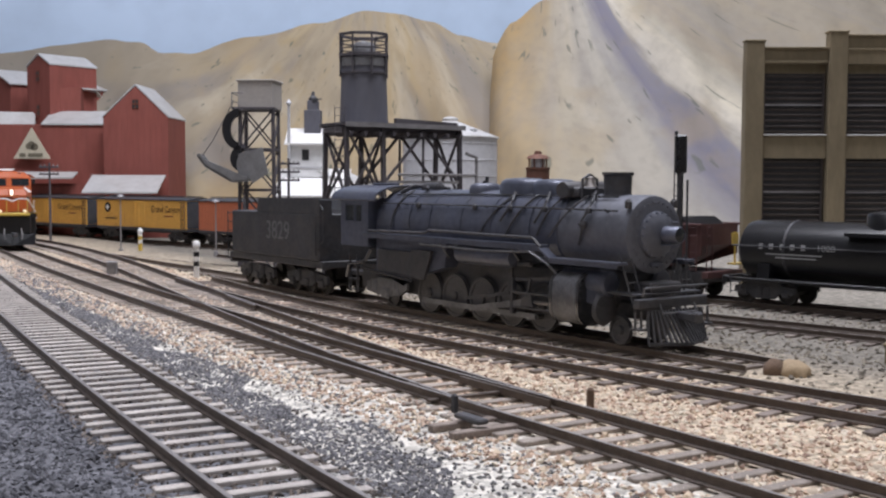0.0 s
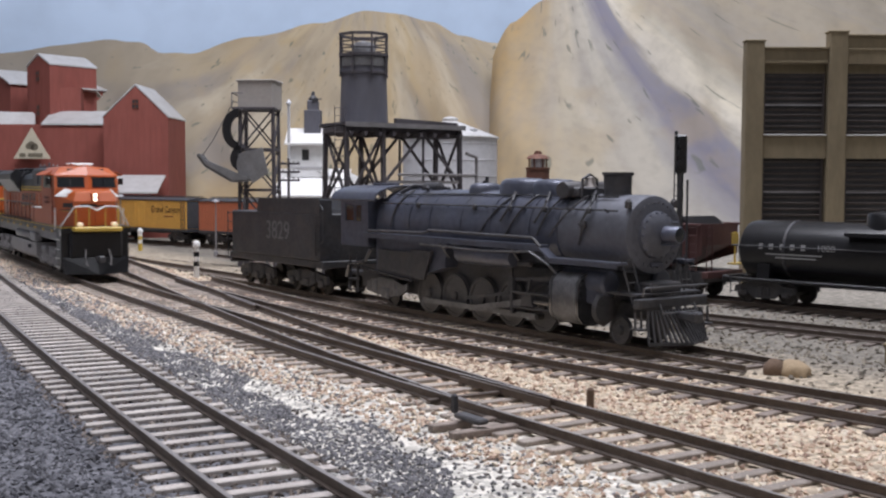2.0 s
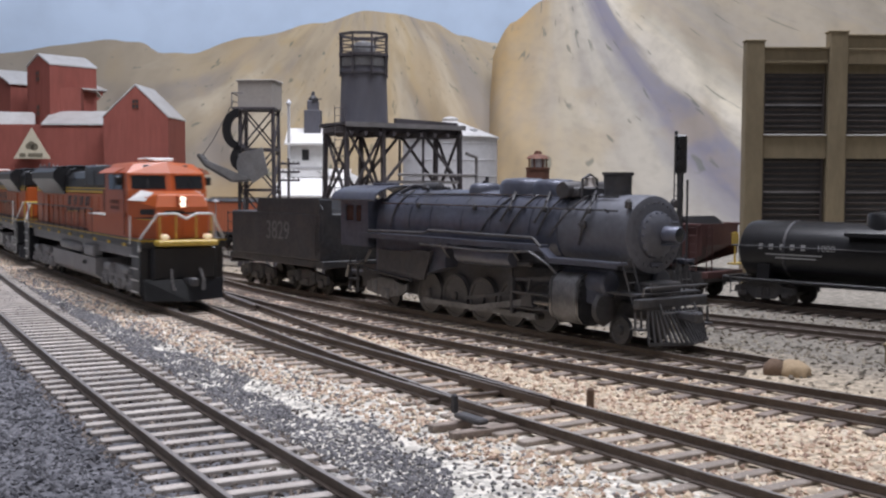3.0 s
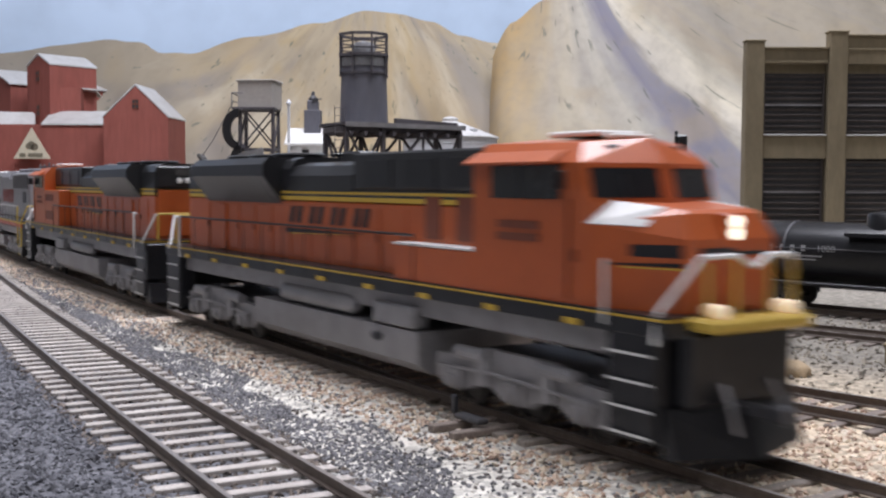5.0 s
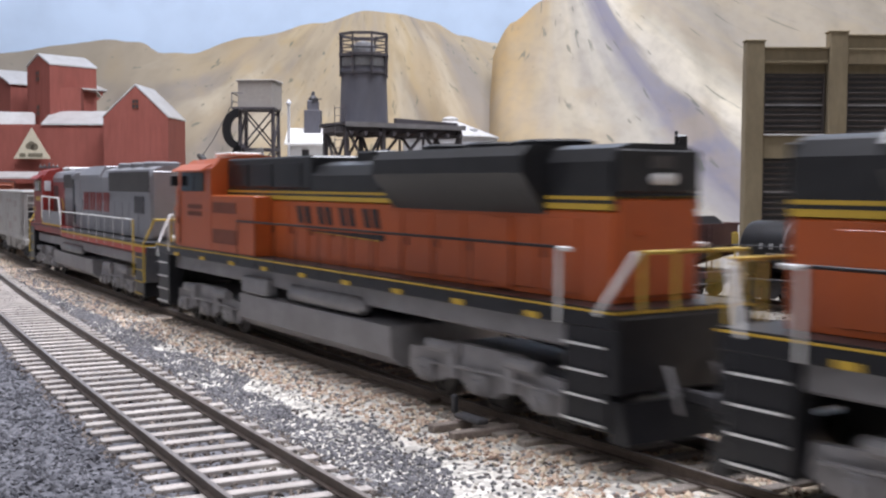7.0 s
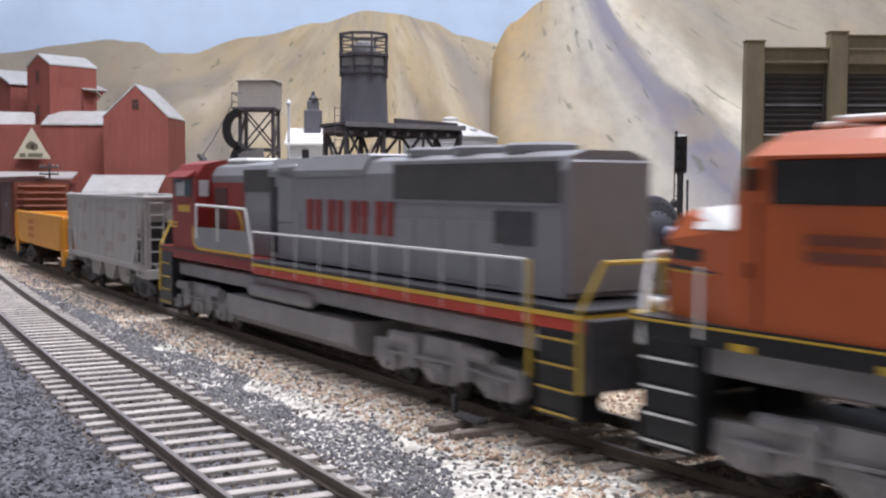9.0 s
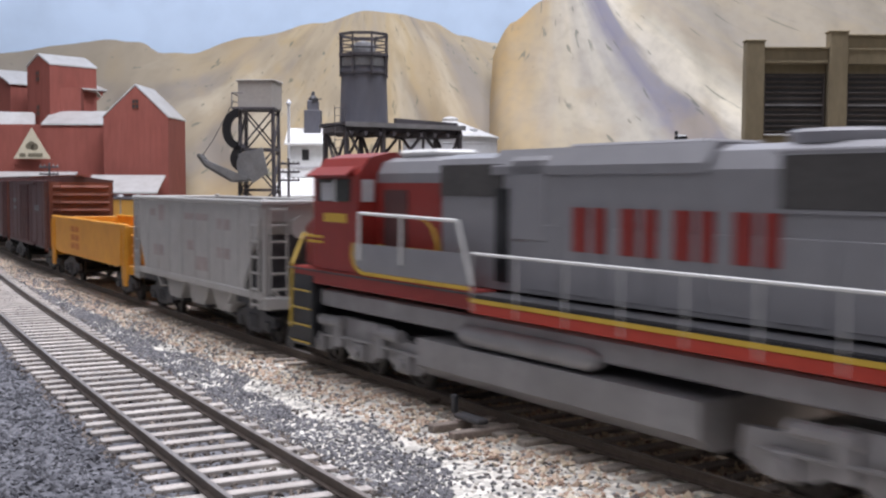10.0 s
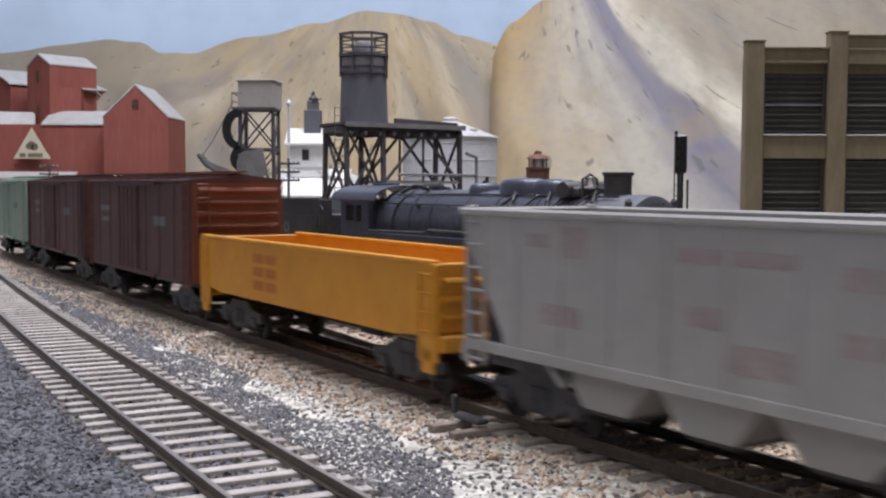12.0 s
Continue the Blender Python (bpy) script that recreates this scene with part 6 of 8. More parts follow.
def build_grey_hopper(back):
    L = 10.74
    c = thing("hopper_car", "pale grey covered-side hopper car with faded red lettering", "hopper car")
    wheels = []
    side = [(-5.0, 3.70), (5.0, 3.70), (4.98, 3.36), (3.95, 1.6), (3.95, 1.42), (-3.95, 1.42), (-3.95, 1.6), (-4.98, 3.36)]
    for y in (-1.5, 1.5):
        p = part("side_sheet", Shape().prism(side, y - 0.04, y + 0.04), HOPPER_GREY, c)
        for i in range(8):
            x = -3.6 + i * 1.03
            part("side_rib", Shape().box((x, y * 1.03, 2.55), (0.06, 0.04, 2.16), 0.01), HOPPER_GREY, p)
        for k, (bx, bz, w, h) in enumerate(((-3.1, 3.3, 0.55, 0.22), (-2.3, 3.3, 0.55, 0.5), (-2.6, 2.1, 0.9, 0.35), (0.1, 3.25, 0.8, 0.2), (0.2, 2.4, 0.6, 0.3), (1.0, 1.9, 1.0, 0.4), (1.1, 3.25, 1.0, 0.2), (2.6, 3.1, 0.9, 0.3), (2.6, 2.3, 0.9, 0.3))):
            part("faded_lettering", Shape().box((bx, y * 1.029, bz), (w, 0.008, h)), FADED_RED, p)
    part("top_chord", Shape().box((0, -1.52, 3.74), (10.2, 0.16, 0.14), 0.04).box((0, 1.52, 3.74), (10.2, 0.16, 0.14), 0.04).box((5.0, 0, 3.74), (0.16, 3.0, 0.14), 0.04).box((-5.0, 0, 3.74), (0.16, 3.0, 0.14), 0.04), HOPPER_GREY, c)
    for sg in (-1, 1):
        part("slope_sheet", Shape().prism([(sg * 4.95, 3.26), (sg * 4.95, 3.69), (sg * 4.88, 3.69), (sg * 4.88, 3.28), (sg * 2.6, 0.95), (sg * 2.65, 0.9)], -1.46, 1.46), HOPPER_GREY, c)
        for y in (-1.42, 1.42):
            part("end_post", Shape().box((sg * 4.95, y, 2.5), (0.14, 0.14, 2.7), 0.02), HOPPER_GREY, c)
        # dark block added under the slope sheet for the shade inside the end
        part("end_shade_block", Shape().prism([(sg * 4.6, 3.2), (sg * 4.6, 1.0), (sg * 2.9, 1.0), (sg * 2.9, 1.3)], -1.3, 1.3), GRIME, c)
        part("end_sill", Shape().box((sg * 4.98, 0, 1.15), (0.3, 3.0, 0.32), 0.03), HOPPER_GREY, c)
        for y in (-1.5, 1.5):
            part("side_sill", Shape().box((sg * 2.5, y, 1.34), (5.0, 0.12, 0.2), 0.02), HOPPER_GREY, c)
        for y in (-1.0, 1.0):
            part("end_brace", Shape().beam((sg * 4.95, y, 1.2), (sg * 3.6, y, 2.1), 0.1, 0.1), HOPPER_GREY, c)
        for y in (-1.56, 1.56):
            rung_ladder(c, "side_ladder", sg * 4.65, y, 1.1, 3.56, 7, 0.46, True, 0.03, HOPPER_GREY)
        rung_ladder(c, "end_ladder", sg * 5.08, -sg * 1.1, 1.1, 3.56, 7, 0.46, False, 0.03, HOPPER_GREY)
    part("brake_wheel", Shape().lathe([(0.2, 5.12), (0.3, 5.1), (0.3, 5.16), (0.2, 5.15)], 18, (0, -0.5, 3.1), "X").rod((5.0, -0.5, 3.1), (5.13, -0.5, 3.1), 0.05), HOPPER_GREY, c)
    for x in (-1.9, 0.0, 1.9):
        part("hopper_bay", Shape().prism([(x - 1.0, 1.42), (x + 1.0, 1.42), (x + 0.45, 0.62), (x - 0.45, 0.62)], -1.25, 1.25), HOPPER_GREY, c)
        part("discharge_gate", Shape().box((x, 0, 0.58), (0.8, 2.3, 0.12), 0.02), GRIME, c)
    part("inner_load", Shape().box((0, 0, 2.9), (8.4, 2.9, 0.1)), GRIME, c)
    part("centre_sill", Shape().box((0, 0, 1.05), (10.3, 0.5, 0.3), 0.03), GRIME, c)
    for x in (-3.55, 3.55):
        car_truck(c, x, wheels)
    coupler(c, L / 2 - 0.1, 1)
    coupler(c, -L / 2 + 0.1, -1)
    TRAIN.append((c, back + L / 2, False, wheels))


def build_gondola(back):
    L = 11.72
    c = thing("gondola_car", "empty yellow ochre gondola car with faded red herald", "gondola car")
    wheels = []
    for y in (-1.46, 1.46):
        p = part("side_wall", Shape().prism([(-5.3, 1.35), (-5.3, 2.68), (5.3, 2.68), (5.3, 1.35), (4.2, 1.2), (-4.2, 1.2)], y - 0.05, y + 0.05), GON_YELLOW, c)
        part("top_rim", Shape().box((0, y, 2.72), (10.7, 0.18, 0.1), 0.02), GON_YELLOW, p)
        for x in (-1.4, -0.7):
            for z in (2.3, 1.95, 1.6):
                part("faded_lettering", Shape().box((x - 0.5, y * 1.036, z), (0.58, 0.008, 0.24)), GON_RED, p)
        for sg in (-1, 1):
            part("corner_post", Shape().box((sg * 5.2, y * 1.02, 1.75), (0.55, 0.1, 1.9), 0.02), GON_YELLOW, p)
            part("corner_step", Shape().box((sg * 5.2, y * 1.02, 0.82), (0.34, 0.1, 0.5), 0.02), GON_YELLOW, p)
            part("grab_iron", ladder(Shape(), sg * 5.2, y * 1.07, 1.4, 2.5, 4, 0.42, True, 0.022), GON_YELLOW, p)
    for sg in (-1, 1):
        e = part("end_wall", Shape().box((sg * 5.3, 0, 2.02), (0.1, 2.9, 1.36), 0.02), GON_YELLOW, c)
        for z in (1.65, 2.0, 2.35):
            part("end_rib", Shape().rod((sg * 5.37, -1.3, z), (sg * 5.37, 1.3, z), 0.07, 8), GON_YELLOW, e)
        part("end_sill", Shape().box((sg * 5.4, 0, 1.15), (0.3, 2.9, 0.32), 0.03), GON_YELLOW, c)
    part("floor", Shape().box((0, 0, 1.3), (10.6, 2.9, 0.1)), GON_YELLOW, c)
    part("brake_wheel", Shape().lathe([(0.2, 5.55), (0.28, 5.53), (0.28, 5.59), (0.2, 5.58)], 18, (0, 0.6, 2.3), "X"), GON_YELLOW, c)
    part("underframe", Shape().box((0, 0, 1.1), (10.8, 0.6, 0.3), 0.03).box((0.8, 0.3, 0.8), (0.9, 0.5, 0.4), 0.05).rod((-1.4, 0.3, 0.85), (-0.2, 0.3, 0.85), 0.2, 12), GRIME, c)
    for x in (-3.9, 3.9):
        car_truck(c, x, wheels)
    coupler(c, L / 2 - 0.1, 1)
    coupler(c, -L / 2 + 0.1, -1)
    TRAIN.append((c, back + L / 2, False, wheels))


def build_boxcar(back, mat, end_mat, label):
    L = 11.55
    c = thing("boxcar", label, "boxcar", group="boxcars of the train")
    wheels = []
    b = part("body", Shape().box((0, 0, 2.72), (10.6, 2.9, 3.1), 0.03), mat, c)
    part("roof", Shape().prism([(-1.5, 4.26), (-1.5, 4.32), (0, 4.5), (1.5, 4.32), (1.5, 4.26)], -5.35, 5.35, "X"), mat, c)
    for i in range(12):
        part("roof_rib", Shape().prism([(-1.51, 4.29), (-1.51, 4.35), (0, 4.54), (1.51, 4.35), (1.51, 4.29)], -5.2 + i * 0.945 - 0.03, -5.2 + i * 0.945 + 0.03, "X"), mat, c)
    part("roof_walk", Shape().box((0, 0, 4.58), (10.9, 0.5, 0.05)).box((0, -0.25, 4.55), (10.9, 0.04, 0.06)), end_mat, c)
    for sg in (-1, 1):
        e = part("car_end", Shape().box((sg * 5.32, 0, 2.75), (0.06, 2.86, 3.0)), end_mat, c)
        for i in range(8):
            part("end_corrugation", Shape().rod((sg * 5.36, -1.25, 1.5 + i * 0.36), (sg * 5.36, 1.25, 1.5 + i * 0.36), 0.09, 8), end_mat, e)
        part("end_ladder", ladder(Shape(), sg * 5.5, -sg * 1.15, 1.3, 4.2, 8, 0.4, False), end_mat, c)
        for y in (-1.5, 1.5):
            part("side_ladder", ladder(Shape(), sg * 5.0, y, 1.1, 4.2, 8, 0.42), end_mat, c)
    for y in (-1.47, 1.47):
        d = part("door", Shape().box((-0.4, y, 2.7), (2.0, 0.08, 2.9), 0.01), mat, c)
        for x in (-1.3, -0.85, -0.4, 0.05, 0.5):
            part("door_rib", Shape().box((x, y * 1.03, 2.7), (0.06, 0.05, 2.8)), mat, d)
        part("door_track", Shape().box((0.2, y * 1.03, 4.2), (4.4, 0.08, 0.1)), mat, c)
        part("door_track", Shape().box((0.2, y * 1.03, 1.22), (4.4, 0.08, 0.12)), mat, c)
        for i in range(9):
            x = -5.2 + i * 1.3
            if abs(x + 0.4) > 1.1:
                part("side_seam", Shape().box((x, y * 0.992, 2.75), (0.05, 0.025, 3.0)), mat, b)
        part("faded_lettering", Shape().box((-3.2, y * 0.99, 3.3), (1.2, 0.008, 0.2)).box((-3.2, y * 0.99, 2.9), (0.9, 0.008, 0.16)).box((2.6, y * 0.99, 3.0), (1.1, 0.008, 0.3)), FAINT, b)
    part("underframe", Shape().box((0, 0, 1.05), (10.7, 0.7, 0.3), 0.03).box((0, 0, 1.16), (10.6, 2.85, 0.1)).box((0.8, 0.4, 0.75), (0.9, 0.5, 0.4), 0.05), GRIME, c)
    for x in (-3.9, 3.9):
        car_truck(c, x, wheels)
    coupler(c, L / 2 - 0.1, 1)
    coupler(c, -L / 2 + 0.1, -1)
    TRAIN.append((c, back + L / 2, False, wheels))


lengthened(1.187, build_orange_loco, "orange and black diesel locomotive with lit headlights leading the train", 0.0, False, True)
lengthened(1.187, build_orange_loco, "orange and black diesel locomotive coupled facing backwards", 20.7, True, False)
lengthened(1.21, build_silver_loco, "silver grey diesel locomotive with red cab facing backwards", 40.7)
lengthened(1.145, build_grey_hopper, 60.1)
lengthened(1.187, build_gondola, 70.70)
lengthened(1.187, build_boxcar, 82.40, BOX_BROWN, BOX_RUST, "oxide brown boxcar with corrugated rust red end")
lengthened(1.187, build_boxcar, 93.95, BOX_BROWN, BOX_BROWN, "dark brown boxcar with faded white lettering")
lengthened(1.187, build_boxcar, 105.50, PALE_GREEN, PALE_GREEN, "pale green boxcar at the end in view")


# ---- buildings and structures behind the yard ----
BASE = -1.0
WINDOW_DARK = material("dark_louvred_window", (0.035, 0.034, 0.036), 0.35, 0, 0.2, 1.5)
LOUVRE = material("rusty_dark_louvre", (0.075, 0.062, 0.058), 0.6, 0.2, 0.3, 1.0)
SIGN = material("cream_sign_board", (0.55, 0.50, 0.38), 0.7, 0, 0.1, 1.0)
SIGN_INK = material("dark_sign_ink", (0.16, 0.14, 0.10), 0.8, 0, 0.2, 0.5)
RUST = material("rusty_brown_tin", (0.17, 0.075, 0.05), 0.7, 0.1, 0.25, 0.6, 0.1, (0.09, 0.05, 0.04), 0.5)
PLATE = material("weathered_steel_plate", (0.20, 0.20, 0.205), 0.6, 0.2, 0.2, 1.0, 0.1, (0.12, 0.11, 0.11), 0.4)
MOUND = material("tan_dirt_mound", (0.36, 0.27, 0.17), 0.95, 0, 0.2, 0.5, 0.5)
CINDER_MOUND = material("brown_tie_stop", (0.15, 0.10, 0.07), 0.95, 0, 0.25, 0.4, 0.4)


def gabled(parent, w, d, eave, peak, z0, wall_mat, roof_mat, where, windows=(), over=0.2):
    """A block with its gable towards -y, roof planes with thickness, windows on the gable."""
    wall = part("wall", Shape().prism([(-w / 2, z0), (w / 2, z0), (w / 2, eave), (0, peak), (-w / 2, eave)], 0, d), wall_mat, parent, where=where)
    strip = Shape().box((0, -0.008, (z0 + eave) / 2), (0.05, 0.016, eave - z0)).mesh("batten", wall_mat)
    n = int(w / 0.45)
    for i in range(n + 1):
        ob = new("batten", strip)
        ob.parent = wall
        ob.matrix_basis = at(-w / 2 + 0.1 + (w - 0.2) * i / n, 0)
    for sg in (-1, 1):
        k = (peak - eave) / (w / 2)
        a = (sg * (w / 2 + over), eave - over * k + 0.05)
        b = (0, peak + 0.05)
        part("roof", Shape().prism([a, b, (b[0], b[1] + 0.12), (a[0], a[1] + 0.12)], -over, d + over), roof_mat, wall)
    for x, z, ww, hh in windows:
        part("window", Shape().box((x, -0.03, z), (ww, 0.06, hh)).box((x, -0.06, z), (0.06, 0.06, hh)).box((x, -0.06, z), (ww, 0.06, 0.06)), BOX_RUST, wall)
        part("pane", Shape().box((x - ww / 4, -0.065, z + hh / 4), (ww * 0.36, 0.02, hh * 0.36)), WINDOW_DARK, wall)
        part("pane", Shape().box((x + ww / 4, -0.065, z + hh / 4), (ww * 0.36, 0.02, hh * 0.36)), WINDOW_DARK, wall)
        part("pane", Shape().box((x - ww / 4, -0.065, z - hh / 4), (ww * 0.36, 0.02, hh * 0.36)), WINDOW_DARK, wall)
        part("pane", Shape().box((x + ww / 4, -0.065, z - hh / 4), (ww * 0.36, 0.02, hh * 0.36)), WINDOW_DARK, wall)
    return wall


def shed_roof(parent, x0, x1, y0, y1, z0, z1, mat):
    """A lean-to roof from a low front edge to a high back edge."""
    part("lean_to_roof", Shape().prism([(y0, z0), (y1, z1), (y1, z1 + 0.12), (y0, z0 + 0.12)], x0, x1, "X"), mat, parent)


def build_mill():
    m = thing("mill", "tall faded red grain mill with pale metal roofs", "mill", site(-27.45 * 1.22, 67 * 1.22, -0.93) @ Matrix.Scale(1.22, 4))
    # tower: gable towards the yard, turned to show its long flank
    gabled(m, 3.5, 4.3, 13.8, 14.7, BASE, MILL_RED, ROOF_WHITE, at(-5.9, 4.2, 0, -40), ((0.0, 13.0, 0.5, 0.9), (0.0, 10.2, 0.45, 0.9)), 0.06)
    gabled(m, 6.0, 9.0, 12.6, 13.9, BASE, MILL_RED, ROOF_WHITE, at(-11.6, 9.2, 0, -42), ((0.8, 11.5, 0.5, 0.8),))
    gabled(m, 3.6, 4.0, 8.4, 9.9, BASE, MILL_RED, ROOF_WHITE, at(-10.4, 3.4, 0, -70))
    base = part("lower_block", Shape().box((-2.7, 4.3, 4.6), (10.8, 3.6, 11.2)), MILL_RED, m, where=at(-2.0, -1.0, -1.3))
    shed_roof(m, -4.7, 0.75, 1.35, 3.9, 8.85, 10.0, ROOF_WHITE)
    part("dormer", Shape().prism([(0, 9.5), (2.3, 9.5), (2.3, 12.1), (0, 12.0)], -0.6, 2.2), MILL_RED, m, where=at(-4.75, 4.3, 0, 8))
    part("dormer_roof", Shape().box((1.15, 0.7, 12.15), (2.7, 3.4, 0.12)), ROOF_WHITE, m, where=at(-4.75, 4.3, 0, 8, -6, 4))
    # gable house beside it
    gabled(m, 5.1, 5.3, 9.35, 11.8, BASE, MILL_RED, ROOF_WHITE, at(3.4, -0.6, 0, -1), ((0.0, 10.4, 0.5, 0.75),), 0.06)
    # lean-to roofs over the loading tracks
    shed_roof(m, 0.2, 5.9, -4.0, -1.4, 3.45, 4.75, ROOF_WHITE)
    shed_roof(m, -12.5, -1.6, -0.6, 0.7, 4.55, 5.0, ROOF_WHITE)
    part("loading_dock", Shape().box((-3.0, 0.2, 1.6), (17.0, 1.6, 5.2)), MILL_RED, m, where=at(0, 1.0, 0))
    # triangular sign
    sign = part("sign_board", Shape().prism([(-1.5, 0), (1.5, 0), (0, 2.45)], -0.06, 0.06), SIGN, m, "cream triangular sign board", where=at(-5.3, 0.9, 6.15, -4))
    part("sign_picture", Shape().lathe([(0.02, -0.09), (0.3, -0.09), (0.34, -0.075), (0.02, -0.07)], 14, (0, 0, 1.05), "Y").rod((0.25, -0.075, 0.95), (0.25, -0.09, 0.95), 0.3, 10).rod((-0.25, -0.075, 0.98), (-0.25, -0.09, 0.98), 0.24, 10),
         SIGN_INK, sign)
    part("sign_writing", Shape().box((-0.75, -0.075, 0.28), (0.5, 0.03, 0.3)).box((0.3, -0.075, 0.28), (1.2, 0.03, 0.3)), SIGN_INK, sign)


def build_coal_tower():
    t = thing("coal_tower", "dark trestle coaling tower with pale grey bunker and chute", "coaling tower", site(-11.02, 51, -0.95) @ Matrix.Diagonal((0.84, 0.84, 1, 1)))
    top = 9.6
    for sx in (-1.2, 1.2):
        for sy in (-1.2, 1.2):
            part("leg", Shape().beam((sx * 1.06, sy * 1.06, 0), (sx * 0.96, sy, top), 0.2), TOWER_DARK, t)
    for i in range(4):
        z0, z1 = i * top / 4, (i + 1) * top / 4
        for sy in (-1.22, 1.22):
            part("cross_brace", Shape().beam((-1.2, sy, z0), (1.2, sy, z1), 0.1), TOWER_DARK, t)
            part("cross_brace", Shape().beam((1.2, sy, z0), (-1.2, sy, z1), 0.1), TOWER_DARK, t)
            part("girt", Shape().beam((-1.25, sy, z1), (1.25, sy, z1), 0.16), TOWER_DARK, t)
        for sx in (-1.2, 1.2):
            part("cross_brace", Shape().beam((sx, -1.2, z0), (sx, 1.2, z1), 0.1), TOWER_DARK, t)
            part("girt", Shape().beam((sx, -1.25, z1), (sx, 1.25, z1), 0.16), TOWER_DARK, t)
    b = part("bunker", Shape().box((0.05, 0, 10.4), (2.5, 2.4, 1.6), 0.04), BUNKER, t, "pale grey panelled bunker", where=at(0, 0, 0, -8))
    part("bunker_roof", Shape().box((0.05, 0, 11.25), (2.7, 2.6, 0.1), 0.02), BUNKER, b)
    part("platform", Shape().box((-0.2, 0, 9.6), (3.0, 2.9, 0.14)), TOWER_DARK, t)
    part("platform_rail", Shape().pipe([(-1.7, -1.4, 9.6), (-1.7, -1.4, 10.5), (-1.7, 1.4, 10.5), (-1.7, 1.4, 9.6)], 0.04).pipe([(-1.7, -1.4, 10.05), (-1.7, 1.4, 10.05)], 0.03).pipe([(-1.7, -1.4, 10.5), (-0.9, -1.4, 10.5)], 0.04), UNDER, t)
    part("ladder", ladder(Shape(), -0.8, -1.3, 0.3, 9.4, 24, 0.4), TOWER_DARK, t)
    # curved hoist guide and counterweight beside the tower
    def crescent(cx, cz, rx, rz, thin):
        out = [(cx + rx * math.cos(radians(90 + 15 * i)), cz + rz * math.sin(radians(90 + 15 * i))) for i in range(13)]
        return out + [(cx + (x - cx) * thin, cz + (z - cz) * (thin + 0.12)) for x, z in out[::-1]]
    part("hoist_guide", Shape().prism(crescent(-1.15, 8.35, 1.15, 1.2, 0.5), -1.9, -1.5), BLACK, t, "curved black hoist guide", 30)
    part("hoist_guide", Shape().prism(crescent(-1.0, 6.65, 0.75, 0.75, 0.3), -1.9, -1.5), BLACK, t, "curved black hoist guide", 30)
    part("guide_arm", Shape().beam((-1.5, -1.7, 9.5), (-0.9, -1.3, 9.6), 0.2), TOWER_DARK, t)
    part("guide_arm", Shape().beam((-1.5, -1.7, 7.25), (-0.8, -1.3, 7.4), 0.2), TOWER_DARK, t)
    part("winding_drum", Shape().lathe([(0.1, -1.95), (0.85, -1.95), (0.85, -1.5), (0.1, -1.5)], 24, (-0.45, 0, 6.25), "Y").prism([(-1.2, 6.9), (0.5, 7.3), (0.9, 5.8), (-0.2, 5.2)], -1.98, -1.7), PLATE, t, "grey steel drum and plate", 35)
    part("chute", Shape().prism([(-3.95, 6.90), (-3.75, 6.90), (-3.35, 6.50), (-1.35, 5.80), (-0.45, 5.55), (-0.45, 5.35), (-1.65, 5.30), (-3.45, 6.20), (-4.00, 6.80)], -2.3, -2.1)
         .prism([(-3.95, 6.90), (-3.75, 6.90), (-3.35, 6.50), (-1.35, 5.80), (-0.45, 5.55), (-0.45, 5.35), (-1.65, 5.30), (-3.45, 6.20), (-4.00, 6.80)], -1.4, -1.2)
         .prism([(-3.85, 6.80), (-3.40, 6.25), (-1.55, 5.35), (-0.45, 5.40), (-0.45, 5.30), (-1.60, 5.25), (-3.45, 6.15), (-3.95, 6.75)], -2.3, -1.0), PLATE, t, "grey steel chute")
    part("chute_cable", Shape().pipe([(-3.7, -1.65, 6.85), (-3.0, -1.6, 7.7), (-1.6, -1.3, 10.0)], 0.025), GRIME, t)


